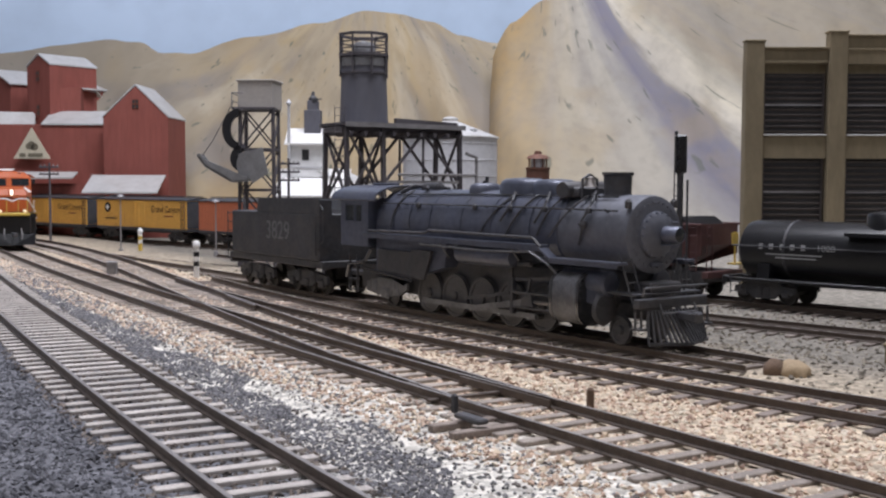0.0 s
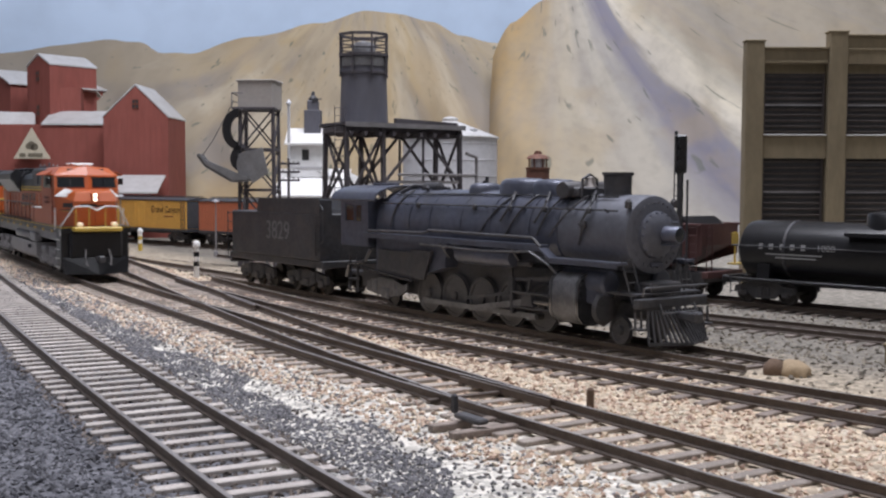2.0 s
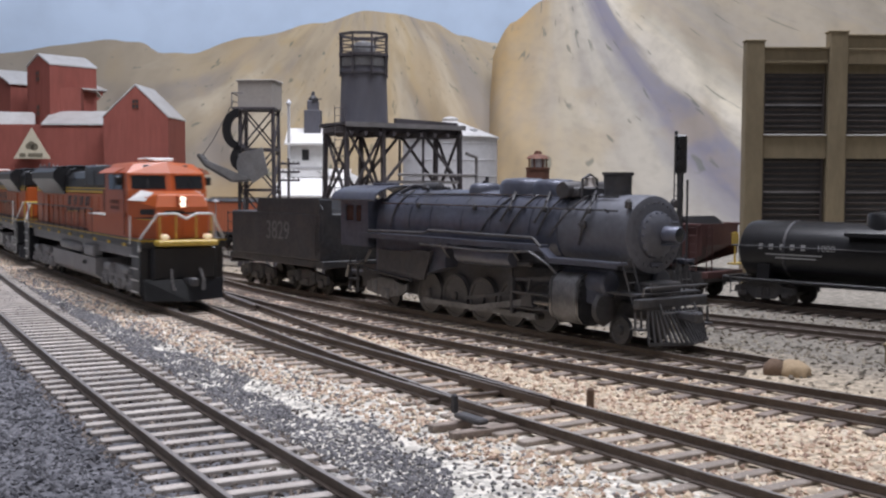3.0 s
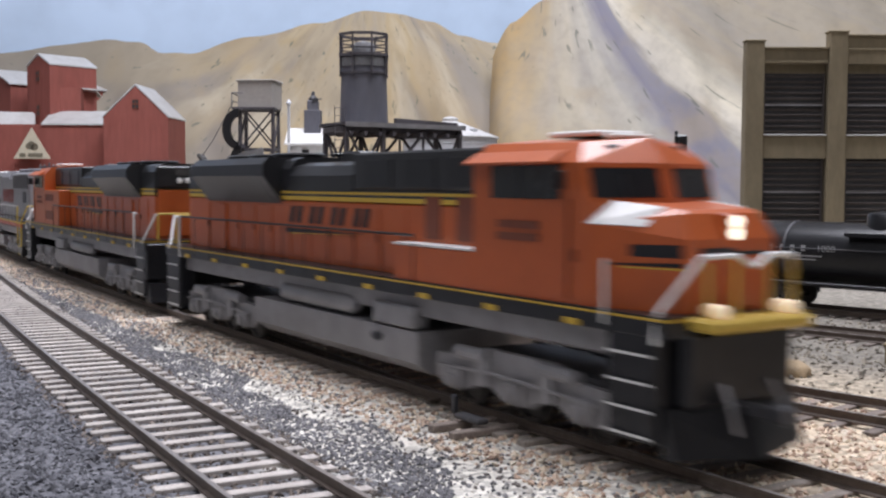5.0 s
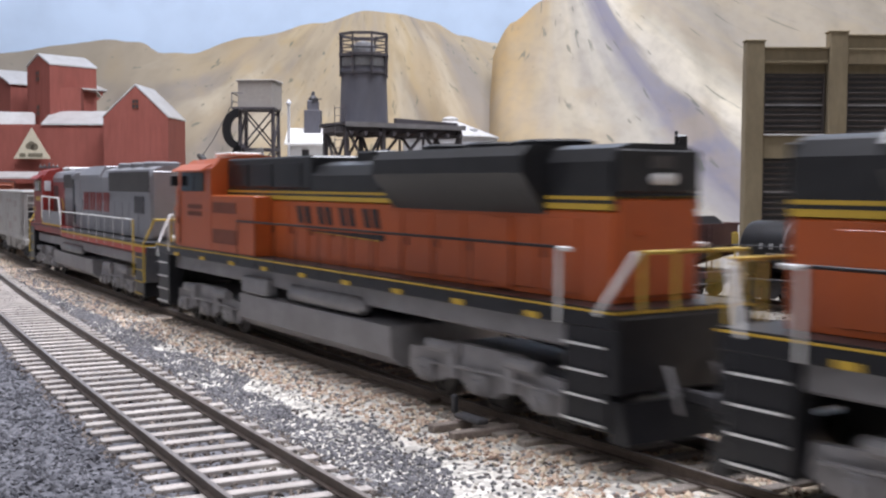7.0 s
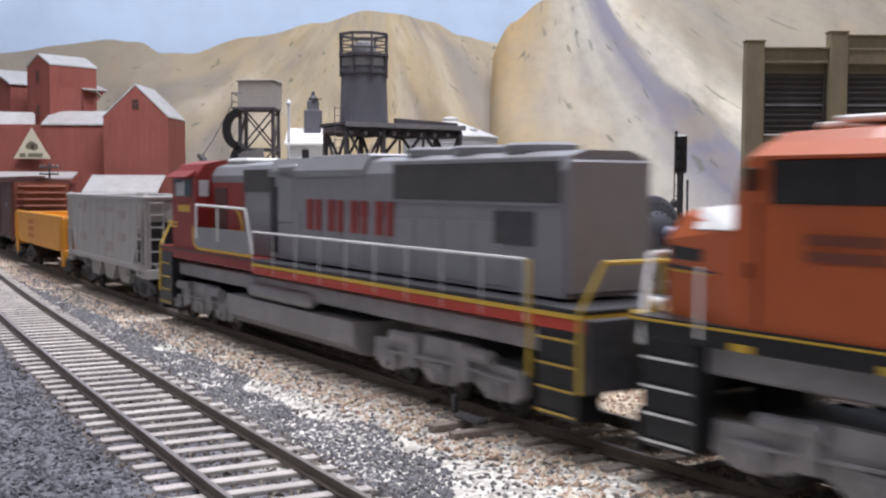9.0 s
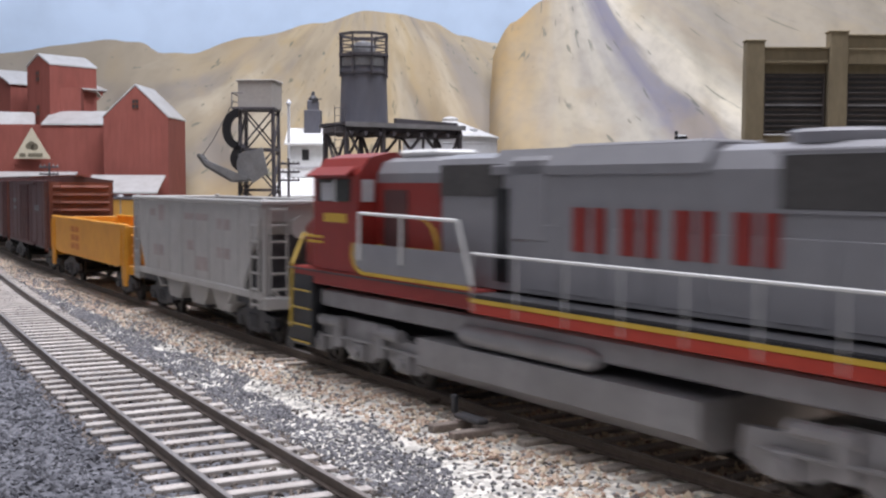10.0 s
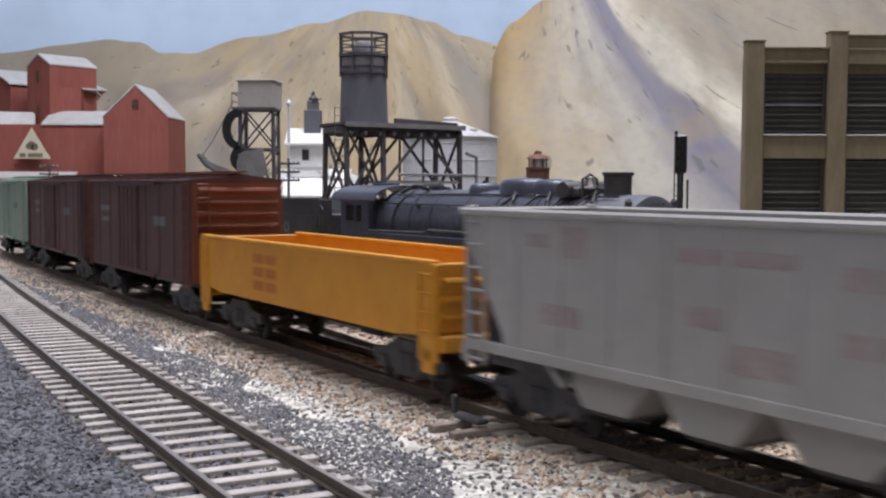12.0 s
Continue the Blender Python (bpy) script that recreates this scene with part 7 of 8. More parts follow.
def build_sand_tower():
    t = thing("sand_tower", "blue grey tank tower on a dark timber trestle with gallery", "tower", site(-4.3, 46, -0.95))
    deck = 8.35
    tank = part("tank", Shape().lathe([(1.33, deck + 0.1), (1.29, deck + 0.5), (1.22, 11.2), (1.2, 12.1), (0.1, 12.15)], 32), TANK_GREY, t, "blue grey conical tank", 35)
    part("tank_cap", Shape().lathe([(1.22, 11.45), (1.26, 11.45), (1.26, 11.9), (1.22, 11.9)], 32).lathe([(0.6, 12.1), (0.62, 12.5), (0.5, 12.75), (0.1, 12.85)], 20), PLATE, t, smooth=35)
    for i in range(8):
        a = 2 * math.pi * (i + 0.5) / 8
        b = 2 * math.pi * (i + 1.5) / 8
        p, q = (1.32 * math.cos(a), 1.32 * math.sin(a)), (1.32 * math.cos(b), 1.32 * math.sin(b))
        part("cage_post", Shape().beam((*p, 10.9), (*p, 13.15), 0.1), TOWER_DARK, t)
        for z, w in ((13.15, 0.14), (12.75, 0.07), (12.4, 0.07), (12.05, 0.16), (11.1, 0.1)):
            part("cage_rail", Shape().beam((*p, z), (*q, z), w), TOWER_DARK, t)
    # trestle and gallery running back to the right
    ax = Vector((math.cos(radians(33)), math.sin(radians(33)), 0))
    ay = Vector((-ax.y, ax.x, 0))

    def g(a, b, z):
        p = ax * a + ay * b
        return (p.x, p.y, z)
    part("deck", Shape().beam(g(-1.9, 0, deck), g(5.6, 0, deck), 2.9, 0.14).beam(g(-1.9, 0, deck - 0.3), g(5.6, 0, deck - 0.3), 2.2, 0.3), TOWER_DARK, t)
    part("deck_board_edge", Shape().beam(g(-1.9, -1.5, deck - 0.05), g(5.6, -1.5, deck - 0.05), 0.12, 0.25).beam(g(-1.9, 1.5, deck - 0.05), g(5.6, 1.5, deck - 0.05), 0.12, 0.25), UNDER, t)
    for a in (-1.7, 0.5, 5.4):
        for b in (-1.2, 1.2):
            part("leg", Shape().beam(g(a, b * 1.15, 0), g(a, b, deck - 0.2), 0.22), TOWER_DARK, t)
        for z0, z1 in ((0.3, 4.2), (4.2, deck - 0.4))[(1 if a > 5 else 0):]:
            part("cross_brace", Shape().beam(g(a, -1.3, z0), g(a, 1.2, z1), 0.12), TOWER_DARK, t)
            part("cross_brace", Shape().beam(g(a, 1.3, z0), g(a, -1.2, z1), 0.12), TOWER_DARK, t)
            part("girt", Shape().beam(g(a, -1.35, z1), g(a, 1.35, z1), 0.18), TOWER_DARK, t)
    for b in (-1.25, 1.25):
        for a0, a1 in ((-1.7, 0.5),):
            for z0, z1 in ((0.2, 4.2), (4.2, 8.1)):
                part("cross_brace", Shape().beam(g(a0, b, z0), g(a1, b, z1), 0.12), TOWER_DARK, t)
                part("cross_brace", Shape().beam(g(a1, b, z0), g(a0, b, z1), 0.12), TOWER_DARK, t)
        for a0, a1 in ((0.5, 3.0), (3.0, 5.4)):
            z0, z1 = (5.2, deck - 0.4)
            part("truss_diagonal", Shape().beam(g(a0, b, z0 if a0 < 2 else z1), g(a1, b, z1 if a0 < 2 else z0), 0.13), TOWER_DARK, t)
        part("bottom_chord", Shape().beam(g(0.6, b, 5.3), g(5.4, b, 5.3), 0.16), UNDER, t)
        part("hanger", Shape().beam(g(3.0, b, 5.3), g(3.0, b, deck - 0.3), 0.14), TOWER_DARK, t)
    part("ladder", ladder(Shape(), *g(-2.0, -1.0, 0)[:2], 0.4, deck + 0.8, 22, 0.5), TOWER_DARK, t)
    part("lower_rail", Shape().pipe([g(1.2, -1.6, 5.7), g(6.3, -1.6, 5.7)], 0.07).pipe([g(6.3, -1.6, 4.4), g(6.3, -1.6, 6.7), g(5.6, -1.6, 6.9)], 0.1), UNDER, t)
    for i in range(9):
        part("deck_joist", Shape().beam(g(-1.6 + i * 0.86, -1.6, deck - 0.5), g(-1.6 + i * 0.86, 1.6, deck - 0.5), 0.16, 0.2), TOWER_DARK, t)
    part("gallery_top_pipe", Shape().beam(g(1.6, -0.6, deck + 0.25), g(5.6, -0.6, deck + 0.12), 0.25, 0.3), TOWER_DARK, t)


def build_silo():
    s = thing("silo", "round galvanised grain silo with pale conical roof", "silo", site(0.5, 64, BASE))
    wall = part("wall", Shape().lathe([(3.55, 0), (3.55, 8.75), (3.5, 8.8)], 48), SILO, s, smooth=35)
    for i in range(7):
        part("wall_hoop", Shape().lathe([(3.56, 1.0 + i * 1.2), (3.6, 1.03 + i * 1.2), (3.56, 1.06 + i * 1.2)], 48, ends=False), SILO, wall, smooth=35)
    roof = part("roof", Shape().lathe([(3.7, 8.65), (3.7, 8.75), (0.6, 9.95), (0.05, 10.0)], 48), ROOF_WHITE, s, "pale conical roof", 35)
    part("roof_cap", Shape().lathe([(0.55, 9.9), (0.6, 10.15), (0.3, 10.3), (0.05, 10.32)], 20), ROOF_WHITE, roof, smooth=35)
    part("rim_vent", Shape().lathe([(0.25, 8.9), (0.28, 9.3), (0.05, 9.35)], 12, (1.7, -2.0, 0)), SILO, roof)


def build_elevator():
    e = thing("grain_elevator", "small whitewashed grain elevator with a grey cupola", "elevator", site(-9.3, 61, BASE))
    gabled(e, 4.6, 5.0, 5.2, 6.2, 0, WHITE_WALL, ROOF_WHITE, at(0, 0, 0, -18))
    shed_roof(e, -2.5, 2.6, -2.6, 1.0, 4.3, 6.2, WHITE)
    part("front_wall", Shape().box((0.1, -0.9, 2.2), (4.9, 3.0, 4.3)), WHITE_WALL, e)
    part("head_house", Shape().box((-0.5, 1.0, 7.0), (2.5, 2.6, 2.6), 0.03), WHITE_WALL, e)
    part("head_house_roof", Shape().prism([(-0.7, 8.0), (1.0, 9.1), (2.7, 8.0), (2.7, 8.12), (1.0, 9.25), (-0.7, 8.12)], -2.0, 1.0, "X"), WHITE, e, "white gabled roof")
    part("head_house_window", Shape().box((-0.55, -0.32, 7.3), (0.5, 0.06, 0.75)), WINDOW_DARK, e)
    part("head_house_trim", Shape().box((-0.5, -0.33, 6.4), (2.5, 0.05, 0.08)), SILO, e)
    cup = part("cupola", Shape().box((-0.15, 1.0, 9.7), (1.2, 1.2, 1.7), 0.04).box((-0.15, 1.0, 10.8), (0.8, 0.8, 0.9), 0.04), TANK_GREY, e, "grey sheet metal cupola")
    part("cupola_vent", Shape().lathe([(0.3, 11.2), (0.34, 11.4), (0.15, 11.6), (0.1, 11.9)], 12, (-0.15, 1.0, 0)).pipe([(-0.2, 0.6, 11.2), (0.5, 0.5, 11.35)], 0.05), GRIME, cup)
    part("stand_pipe", Shape().rod((-1.7, -0.6, 4.5), (-1.7, -0.6, 11.0), 0.1, 8).lathe([(0.12, 10.8), (0.22, 10.95), (0.05, 11.2)], 10, (-1.7, -0.6, 0)), SILO, e)


def build_factory():
    f = thing("factory", "stained concrete factory building with dark louvred windows", "building", site(15.55, 44, 0))
    part("wall", Shape().box((12.2, 0.95, 5.0), (23.9, 1.1, 12.0)), CONCRETE, f)
    bay = 4.27
    for i in range(6):
        x = 0.45 + i * bay
        h = 11.62 if i == 0 else 12.1
        part("pilaster", Shape().box((x, 0.1, (h + BASE) / 2), (0.95, 0.7, h - BASE), 0.05), CONCRETE, f)
        part("pilaster_cap", Shape().box((x, 0.1, h + 0.03), (1.05, 0.8, 0.1), 0.03), CONCRETE, f)
    for i in range(5):
        cx = 0.45 + bay * (i + 0.5)
        ph = 11.3 if i == 0 else 11.95
        part("parapet", Shape().box((cx, 0.22, (ph + 10.5) / 2), (bay - 0.9, 0.5, ph - 10.5)), CONCRETE, f)
        part("cornice", Shape().box((cx, -0.02, ph - 0.72), (bay - 0.9, 0.14, 0.14), 0.03).box((cx, 0.1, ph), (bay - 0.9, 0.6, 0.1), 0.02), CONCRETE, f)
        part("spandrel", Shape().box((cx, 0.22, 6.27), (bay - 1.0, 0.46, 1.25)), CONCRETE, f)
        part("spandrel", Shape().box((cx, 0.22, 0.6), (bay - 1.0, 0.46, 3.3)), CONCRETE, f)
        for z0, z1 in ((2.25, 5.65), (6.88, 10.03)):
            w = part("window", Shape().box((cx, 0.36, (z0 + z1) / 2), (3.1, 0.06, z1 - z0)), WINDOW_DARK, f, "dark louvred window")
            part("sill", Shape().box((cx, 0.0, z0 - 0.03), (3.2, 0.3, 0.08), 0.02), ROOF_WHITE if z0 > 5 else CONCRETE, w)
            n = 11
            for k in range(n):
                z = z0 + (z1 - z0) * (k + 0.5) / n
                part("louvre", Shape().box((cx, 0.28, z), (3.05, 0.1, 0.10), 0, pose(0, 0, 0, 28)), LOUVRE, w)
            part("transom", Shape().box((cx, 0.22, (z0 + z1) / 2 - 0.05), (3.1, 0.1, 0.07)), UNDER, w)
            for mx in (-1.53, 1.53):
                part("mullion", Shape().box((cx + mx, 0.22, (z0 + z1) / 2), (0.08, 0.14, z1 - z0)), LOUVRE, w)


build_mill()
build_coal_tower()
build_sand_tower()
build_silo()
build_elevator()
build_factory()


# ---- signals, posts, poles and small things of the yard ----
def build_signal():
    p = thing("signal_mast", "tall thin black signal mast with a target head", "signal", site(8.35, 30.0, -0.97))
    part("mast", Shape().rod((0, 0, 0), (0, 0, 6.6), 0.09, 10), GRIME, p)
    part("mast_pipe", Shape().rod((0.28, 0, 0), (0.28, 0, 5.4), 0.04, 8), GRIME, p)
    h = part("signal_head", Shape().box((0.02, 0, 6.3), (0.42, 0.3, 1.35), 0.06), BLACK, p)
    for z in (5.95, 6.3, 6.65):
        part("hood", Shape().rod((0, -0.14, z), (0, -0.3, z), 0.13, 12), BLACK, h)
    part("finial", Shape().rod((-0.14, 0, 6.95), (-0.14, 0, 7.1), 0.06), GRIME, p)
    part("base", Shape().box((0.1, 0, 0.15), (0.7, 0.5, 0.3), 0.04), CONCRETE, p)
    part("ladder", ladder(Shape(), 0.0, 0.18, 0.5, 5.6, 14, 0.3), GRIME, p)


def build_post(name, x, y, h, w, mats, label):
    p = thing(name, label, "marker post", site(x, y, GROUND_Z - 0.12))
    n = len(mats)
    for i, m in enumerate(mats):
        z0, z1 = h * i / n, h * (i + 1) / n
        part("band", Shape().lathe([(w, z0), (w * 0.96, z1)], 14), m, p, smooth=40)
    part("cap", Shape().lathe([(w * 1.25, h), (w * 1.3, h + 0.12), (w * 0.9, h + 0.25), (w * 0.2, h + 0.3)], 14), WHITE, p, smooth=40)


def build_pole(x, y, h, arms, label):
    p = thing("telegraph_pole", label, "pole", site(x, y, -1.0), "telegraph poles")
    part("pole", Shape().rod((0, 0, 0), (0, 0, h), 0.11, 8, 0.08), TOWER_DARK, p)
    for i in range(arms):
        z = h - 0.35 - i * 0.55
        a = part("crossarm", Shape().box((0, -0.1, z), (1.5, 0.1, 0.13)), TOWER_DARK, p)
        for x1 in (-0.65, -0.35, 0.35, 0.65):
            part("insulator", Shape().lathe([(0.05, z + 0.06), (0.06, z + 0.12), (0.03, z + 0.2)], 8, (x1, -0.1, 0)), UNDER, a)


build_signal()


def build_yard_lamp(x, y, h, label):
    p = thing("yard_lamp", label, "lamp post", site(x, y, -0.97), "yard lamps")
    part("post", Shape().rod((0, 0, 0), (0, 0, h), 0.06, 8, 0.045), UNDER, p)
    part("lamp_hood", Shape().lathe([(0.3, h + 0.02), (0.22, h + 0.14), (0.06, h + 0.2)], 14), UNDER, p, smooth=40)
    part("base", Shape().box((0, 0, 0.2), (0.3, 0.3, 0.4), 0.03), UNDER, p)


build_yard_lamp(-23.6, 62.0, 4.2, "thin grey yard lamp post beside the far track")
build_yard_lamp(-16.1, 60.0, 3.9, "thin grey yard lamp post beside the orange car")
build_post("switch_post", -11.75, 40.3, 1.6, 0.14, (WHITE, WHITE, WHITE, BLACK, WHITE, BLACK, WHITE), "white marker post with black bands and round cap")
build_post("switch_post", -20.75, 58.0, 1.25, 0.15, (RAIL_YELLOW, RAIL_YELLOW, WHITE, RAIL_YELLOW, WHITE), "yellow and white striped marker post")
build_pole(-10.2, 56.0, 6.9, 3, "dark telegraph pole with three crossarms")
build_pole(-30.6, 66.0, 6.8, 2, "dark telegraph pole before the mill")

# brown tin vent behind the engine
vent = thing("tin_vent", "rusty brown round tin vent with lantern cap", "vent", site(4.95, 44.5, -0.97))
part("shaft", Shape().lathe([(0.62, 0), (0.62, 5.3), (0.6, 5.95), (0.64, 6.0), (0.64, 6.1)], 20), RUST, vent, smooth=35)
lan = part("lantern", Shape().lathe([(0.38, 6.05), (0.38, 6.55)], 12), SILO, vent, smooth=35)
for q in range(6):
    part("lantern_post", Shape().rod((0.45 * math.cos(q * 1.047), 0.45 * math.sin(q * 1.047), 6.05), (0.45 * math.cos(q * 1.047), 0.45 * math.sin(q * 1.047), 6.6), 0.05, 6), RUST, lan)
part("cap", Shape().lathe([(0.62, 6.55), (0.5, 6.7), (0.2, 6.8), (0.18, 6.95), (0.05, 6.98)], 16), RUST, vent, smooth=35)

# the end of the spur: a brown stop and a tan heap
stop = SPUR.point(-11.85)
s = Shape()
bmesh.ops.create_icosphere(s.bm, subdivisions=3, radius=1.0)
for v in s.bm.verts:
    n = 1 + 0.12 * noise.noise(v.co * 2.5)
    v.co = Vector((v.co.x * 0.26 * n, v.co.y * 0.36 * n, max(-0.25, v.co.z * 0.32 * n)))
lone("track_stop", s, CINDER_MOUND, "brown rounded stop at the end of the spur", "track stop", at(stop.x, stop.y, -0.62, SPUR.heading(-10)), smooth=60)
s = Shape()
bmesh.ops.create_icosphere(s.bm, subdivisions=3, radius=1.0)
for v in s.bm.verts:
    n = 1 + 0.15 * noise.noise(v.co * 2.0 + Vector((5, 0, 0)))
    v.co = Vector((v.co.x * 0.42 * n, v.co.y * 0.5 * n, max(-0.25, v.co.z * 0.32 * n)))
lone("dirt_mound", s, MOUND, "small tan dirt heap behind the track stop", "dirt heap", at(stop.x + 0.5, stop.y - 0.05, -0.65), smooth=60)

# switch machine beside the turnout
sw = thing("switch_stand", "low dark switch stand on two long ties", "switch stand", site(0.42, 15.5, 0, MAIN.heading(-12)))
part("head_tie", Shape().box((0, 0, -0.2), (0.22, 1.5, 0.14), 0.02).box((0.7, 0, -0.2), (0.22, 1.5, 0.14), 0.02), TIE_DARK, sw)
part("machine", Shape().box((0.35, -0.1, -0.02), (0.8, 0.25, 0.1), 0.03), GRIME, sw)
part("lever", Shape().box((-0.35, 0.0, 0.12), (0.12, 0.12, 0.36), 0.03), GRIME, sw)
mk = thing("point_marker", "short brown post beside the turnout rail", "marker", site(2.98, 16.9, GROUND_Z))
part("post", Shape().lathe([(0.08, 0), (0.08, 0.38), (0.04, 0.42)], 12), CINDER_MOUND, mk, smooth=40)
box = thing("relay_box", "small concrete relay box beside the yard track", "relay box", site(13.2, 24.6, -0.97, -30))
part("case", Shape().box((0.9, 0, 0.28), (2.2, 0.9, 0.56), 0.05), CONCRETE, box)
part("lid", Shape().box((0.9, 0, 0.6), (2.3, 1.0, 0.08), 0.02), CONCRETE, box)
kn = thing("lineside_box", "small dark box beside the branch track", "box", site(-16.2, 41.4, GROUND_Z))
part("case", Shape().box((0, 0, 0.3), (0.45, 0.45, 0.6), 0.04), UNDER, kn)
part("lid", Shape().box((0, 0, 0.63), (0.55, 0.55, 0.06), 0.02), UNDER, kn)


# ---- loose stones ----
def stone_material(name, colours, rough=0.95):
    m = bpy.data.materials.new(name)
    m.use_nodes = True
    nt = m.node_tree
    bs = nt.nodes["Principled BSDF"]
    geo = nt.nodes.new("ShaderNodeNewGeometry")
    r = nt.nodes.new("ShaderNodeValToRGB")
    r.color_ramp.interpolation = "CONSTANT"
    el = r.color_ramp.elements
    el[0].position, el[0].color = 0, (*colours[0], 1)
    el[1].position, el[1].color = (len(colours) - 1) / len(colours), (*colours[-1], 1)
    for i, c in enumerate(colours[1:-1]):
        el.new((i + 1) / len(colours)).color = (*c, 1)
    nt.links.new(geo.outputs["Random Per Island"], r.inputs[0])
    nt.links.new(r.outputs[0], bs.inputs["Base Color"])
    bs.inputs["Roughness"].default_value = rough
    return m


def scatter(name, count, u_range, v_of, size, mat, label, seed, keep=None):
    """Small broken stones lying on the ground, one mesh of octahedra."""
    rng = np.random.default_rng(seed)
    base = np.array([(1, 0, 0), (-1, 0, 0), (0, 1, 0), (0, -1, 0), (0, 0, 1), (0, 0, -1)], float)
    tri = np.array([(0, 2, 4), (2, 1, 4), (1, 3, 4), (3, 0, 4), (2, 0, 5), (1, 2, 5), (3, 1, 5), (0, 3, 5)])
    u = u_range[1] - (u_range[1] - u_range[0]) * rng.random(count) ** 1.7
    lo, hi = v_of
    f = rng.random(count)
    pts = []
    for a, b in zip(u, f):
        v0, v1 = lo(a), hi(a)
        v = v0 + (v1 - v0) * b
        if keep is not None and not keep(a, v):
            continue
        p = uv(a, v)
        if p.y < 3:
            continue
        pts.append((p.x, p.y, ground_height(p.x, p.y)))
    n = len(pts)
    pts = np.array(pts)
    sc = size * (0.55 + 0.9 * rng.random((n, 1, 1)) ** 2) * (0.7 + 0.6 * rng.random((n, 6, 1)))
    ang = rng.random(n) * 6.283
    tilt = rng.normal(0, 0.5, n)
    c, s = np.cos(ang), np.sin(ang)
    v = base[None] * sc
    x, y, z = v[..., 0], v[..., 1], v[..., 2] * 0.7
    y, z = y * np.cos(tilt)[:, None] - z * np.sin(tilt)[:, None], y * np.sin(tilt)[:, None] + z * np.cos(tilt)[:, None]
    x, y = x * c[:, None] - y * s[:, None], x * s[:, None] + y * c[:, None]
    co = np.stack([x + pts[:, None, 0], y + pts[:, None, 1], z + pts[:, None, 2] + size * 0.25], -1).reshape(-1, 3) * K
    fa = (tri[None] + 6 * np.arange(n)[:, None, None]).reshape(-1, 3)
    me = bpy.data.meshes.new(name)
    me.from_pydata(co.tolist(), [], fa.tolist())
    me.materials.append(mat)
    tagged(new(name, me), label, "gravel", kind="stuff")


def clear_of_rails(a, v):
    """Stones keep off the rails and lie low between them."""
    for line in (MAIN, NEAR, LOOP):
        d = abs(v - line.v(a))
        if d < 0.95 and (line is NEAR or d > 0.6):
            return False
    return True


CINDERS = stone_material("grey_cinder_stones", [(0.075, 0.075, 0.083), (0.12, 0.12, 0.135), (0.17, 0.17, 0.19), (0.095, 0.095, 0.107), (0.24, 0.24, 0.26)])
BALLAST = stone_material("tan_ballast_stones", [(0.66, 0.515, 0.40), (0.72, 0.595, 0.445), (0.54, 0.395, 0.30), (0.76, 0.675, 0.55), (0.62, 0.465, 0.35), (0.30, 0.205, 0.155)])
GREY_BALLAST = stone_material("grey_tan_ballast_stones", [(0.208, 0.178, 0.141), (0.272, 0.237, 0.185), (0.152, 0.130, 0.104), (0.320, 0.288, 0.229), (0.096, 0.083, 0.067)])
# this brown is darkened to hold the shadow in the gaps between ties
SHADED_GRAVEL = stone_material("shaded_brown_gravel", [(0.10, 0.08, 0.07), (0.16, 0.13, 0.11), (0.07, 0.06, 0.055), (0.24, 0.20, 0.17)])
DARK_MIX = stone_material("mixed_dark_stones", [(0.11, 0.11, 0.115), (0.18, 0.175, 0.18), (0.26, 0.25, 0.25), (0.15, 0.13, 0.12), (0.55, 0.51, 0.46)])


BAND = stone_material("grey_band_cinders", [(0.115, 0.112, 0.12), (0.165, 0.16, 0.17), (0.20, 0.195, 0.205), (0.135, 0.13, 0.14), (0.26, 0.255, 0.265)])


def build_stones():
    scatter("cinders", 60000, (-48, 4), (lambda a: -3.0, lambda a: NEAR.v(a) - 1.35), 0.05, CINDERS, "loose dark grey cinders beside the track", 1)
    scatter("cinders", 24000, (-50, 2), (lambda a: NEAR.v(a) + 1.25, lambda a: NEAR.v(a) + 2.6 + 0.4 * math.sin(a * 0.9) + 0.25 * math.sin(a * 2.3)), 0.043, BAND, "loose dark grey cinders between the tracks", 2)
    scatter("stones", 6500, (-46, 2), (lambda a: NEAR.v(a) + 2.1, lambda a: MAIN.v(a) - 1.5), 0.045, DARK_MIX, "scattered dark stones on pale plaster", 3)
    scatter("ballast", 34000, (-55, 4), (lambda a: MAIN.v(a) - 2.6, lambda a: LOOP.v(max(a, -34)) + 1.5), 0.062, BALLAST, "loose tan and pink ballast round the main line", 4, clear_of_rails)
    scatter("ballast", 14000, (-45, 22), (lambda a: LOOP.v(max(a, -34)) + 1.4, lambda a: LOOP.v(max(a, -34)) + 17), 0.075, GREY_BALLAST, "loose grey tan ballast of the yard", 5)
    scatter("tie_gravel", 16000, (-45, 2), (lambda a: NEAR.v(a) - 1.5, lambda a: NEAR.v(a) + 1.5), 0.05, SHADED_GRAVEL, "fine gravel between the ties, coloured dark for shade", 6, lambda a, v: abs(abs(v - NEAR.v(a)) - 0.75) > 0.2)


build_stones()


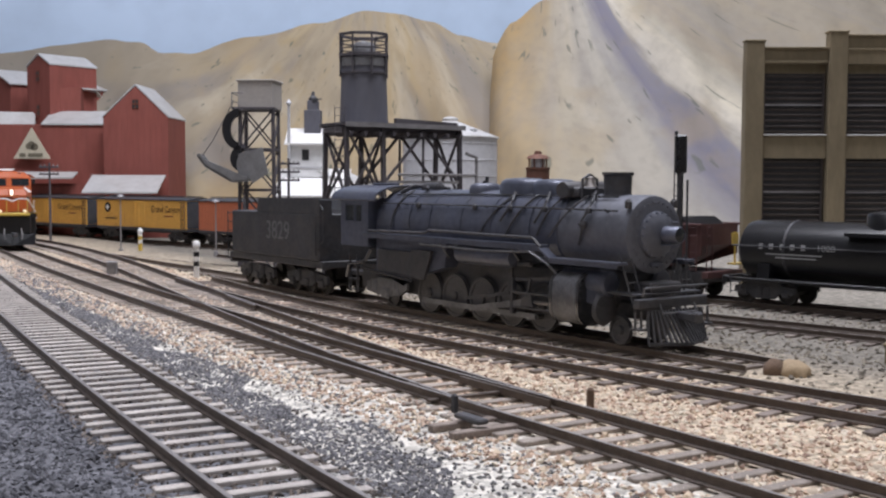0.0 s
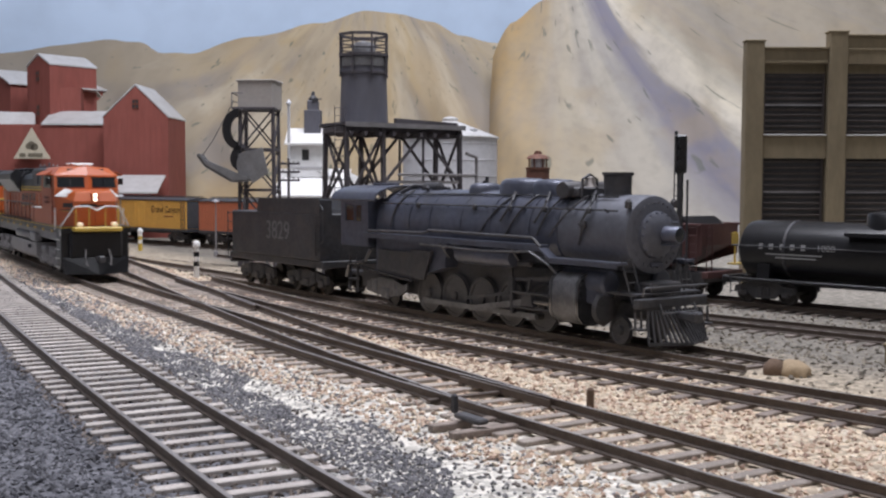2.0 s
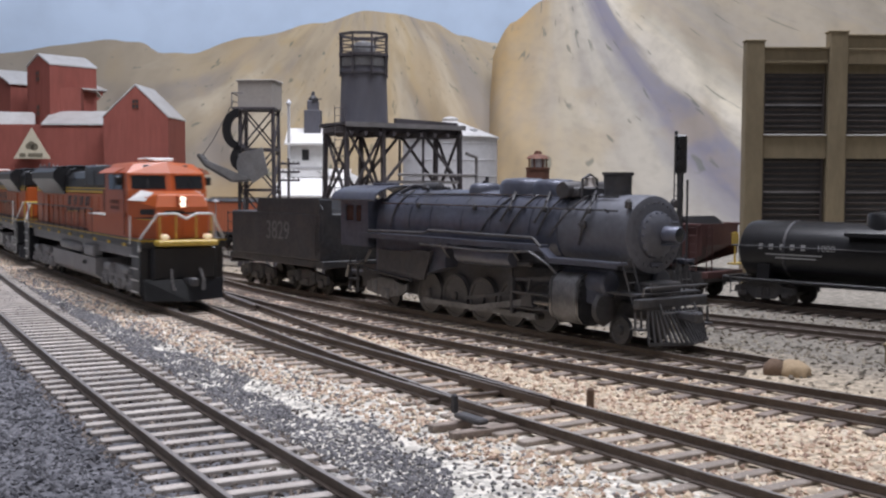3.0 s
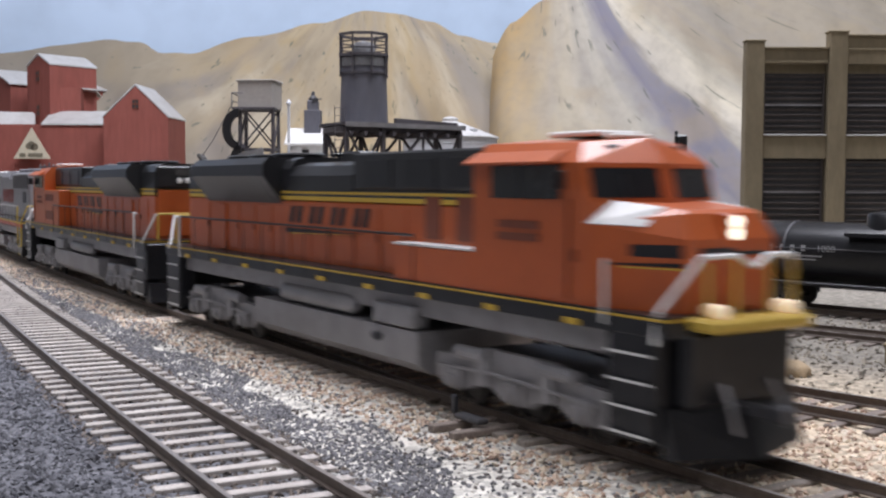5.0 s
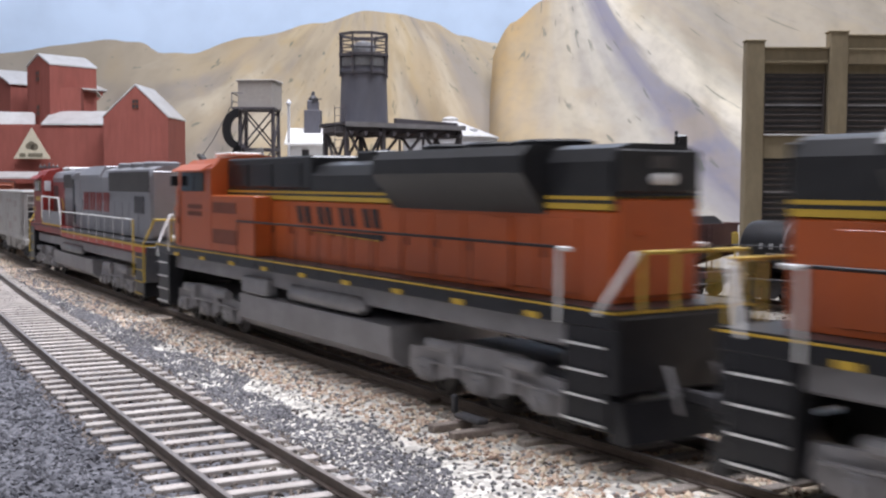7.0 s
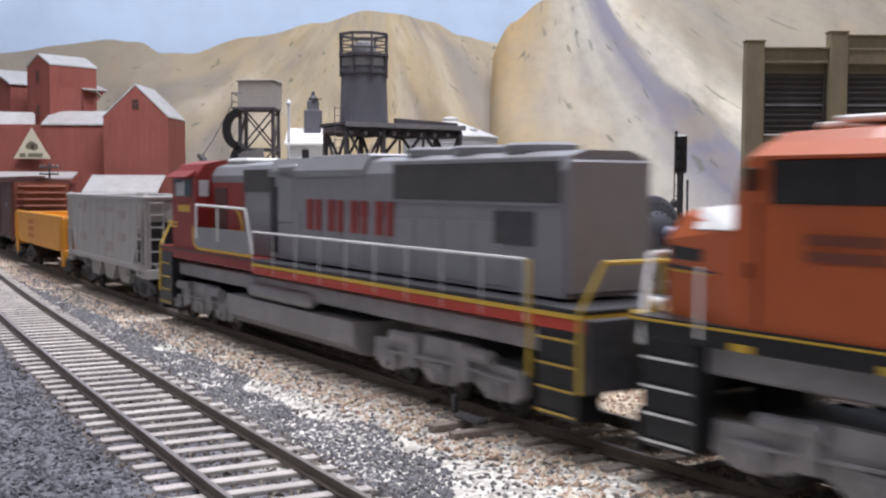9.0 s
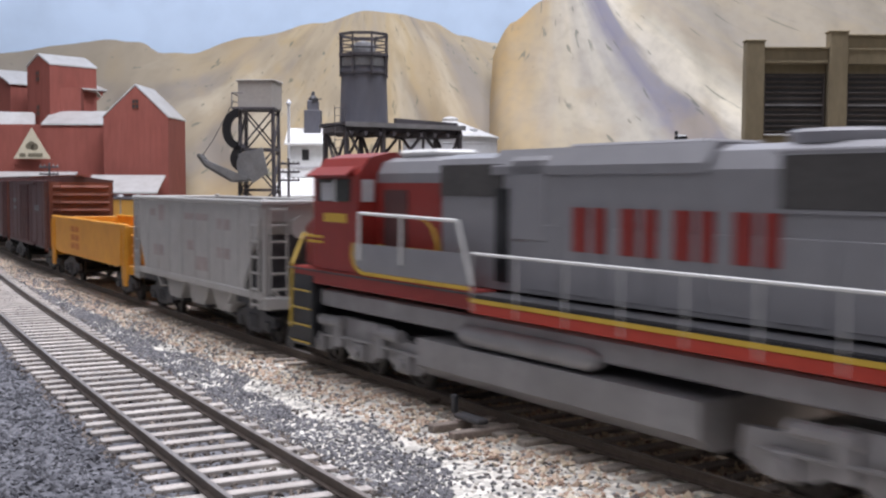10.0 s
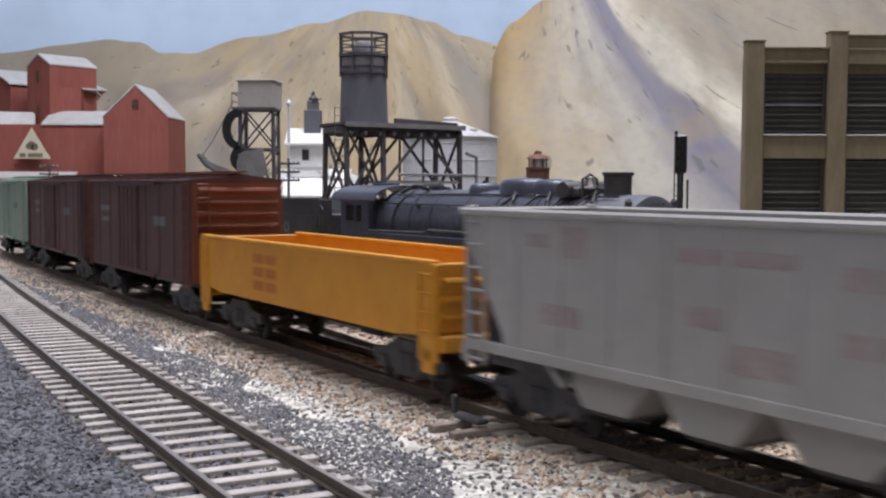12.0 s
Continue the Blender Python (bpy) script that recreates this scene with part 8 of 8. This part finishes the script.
# ---- what moves ----
# seconds and the way of the leading coupler along the main line, in metres of the original
TRAVEL = [(0.0, -59.0), (0.5, -54.1), (1.5, -43.3), (2.5, -32.65), (3.2, -25.3), (4.8, -8.4), (5.5, -1.2), (6.5, 8.75), (7.0, 13.4), (8.8, 30.8), (9.5, 36.9), (10.5, 45.6),
          (11.2, 51.65), (12.0, 58.75)]


def main_table():
    us = [(-230 + 0.25 * i) for i in range(1400)]
    ss, total = [], 0.0
    for i, u in enumerate(us):
        if i:
            total += 0.25 * math.hypot(1, MAIN_FAR.slope(u - 0.125))
        ss.append(total)
    zero = np.interp(0.0, us, ss)
    return np.array(us), np.array(ss) - zero


class FarLine(Line):
    """The main line, straight beyond its curve."""

    def v(self, u):
        return Line.v(self, max(u, -92)) + (min(u, -92) + 92) * Line.slope(self, -92)

    def slope(self, u):
        return Line.slope(self, max(u, -92))


MAIN_FAR = FarLine(*MAIN.c)


def travelled(t):
    ts, ss = [r[0] for r in TRAVEL], [r[1] for r in TRAVEL]
    if t <= ts[0]:
        return ss[0]
    m = [(ss[i + 1] - ss[i]) / (ts[i + 1] - ts[i]) for i in range(len(ts) - 1)]
    k = [m[0]] + [(m[i] + m[i - 1]) / 2 for i in range(1, len(m))] + [m[-1]]
    i = max(j for j in range(len(ts) - 1) if ts[j] <= t)
    h = ts[i + 1] - ts[i]
    a = (t - ts[i]) / h
    return ((1 + 2 * a) * (1 - a) ** 2 * ss[i] + a * (1 - a) ** 2 * h * k[i] + a * a * (3 - 2 * a) * ss[i + 1] + a * a * (a - 1) * h * k[i + 1])


def motions():
    us, ss = main_table()
    for ob, back, turned, wheels in TRAIN:
        rows = []
        for i in range(49):
            t = 12.0 * i / 48
            u = float(np.interp(travelled(t) - back, ss, us))
            p = MAIN_FAR.point(u)
            rows.append((t, at(p.x, p.y, 0, MAIN_FAR.heading(u) + (180 if turned else 0))))
        walk(ob, rows)
        for wheel, x, z, r in wheels:
            spin = []
            for i in range(181):
                t = 12.0 * i / 180
                roll = math.degrees(1.187 * (travelled(t) - travelled(0)) / r) * (-1 if turned else 1)
                spin.append((t, pose(x * K, 0, z * K, 0, roll, 0)))
            walk(wheel, spin)


motions()
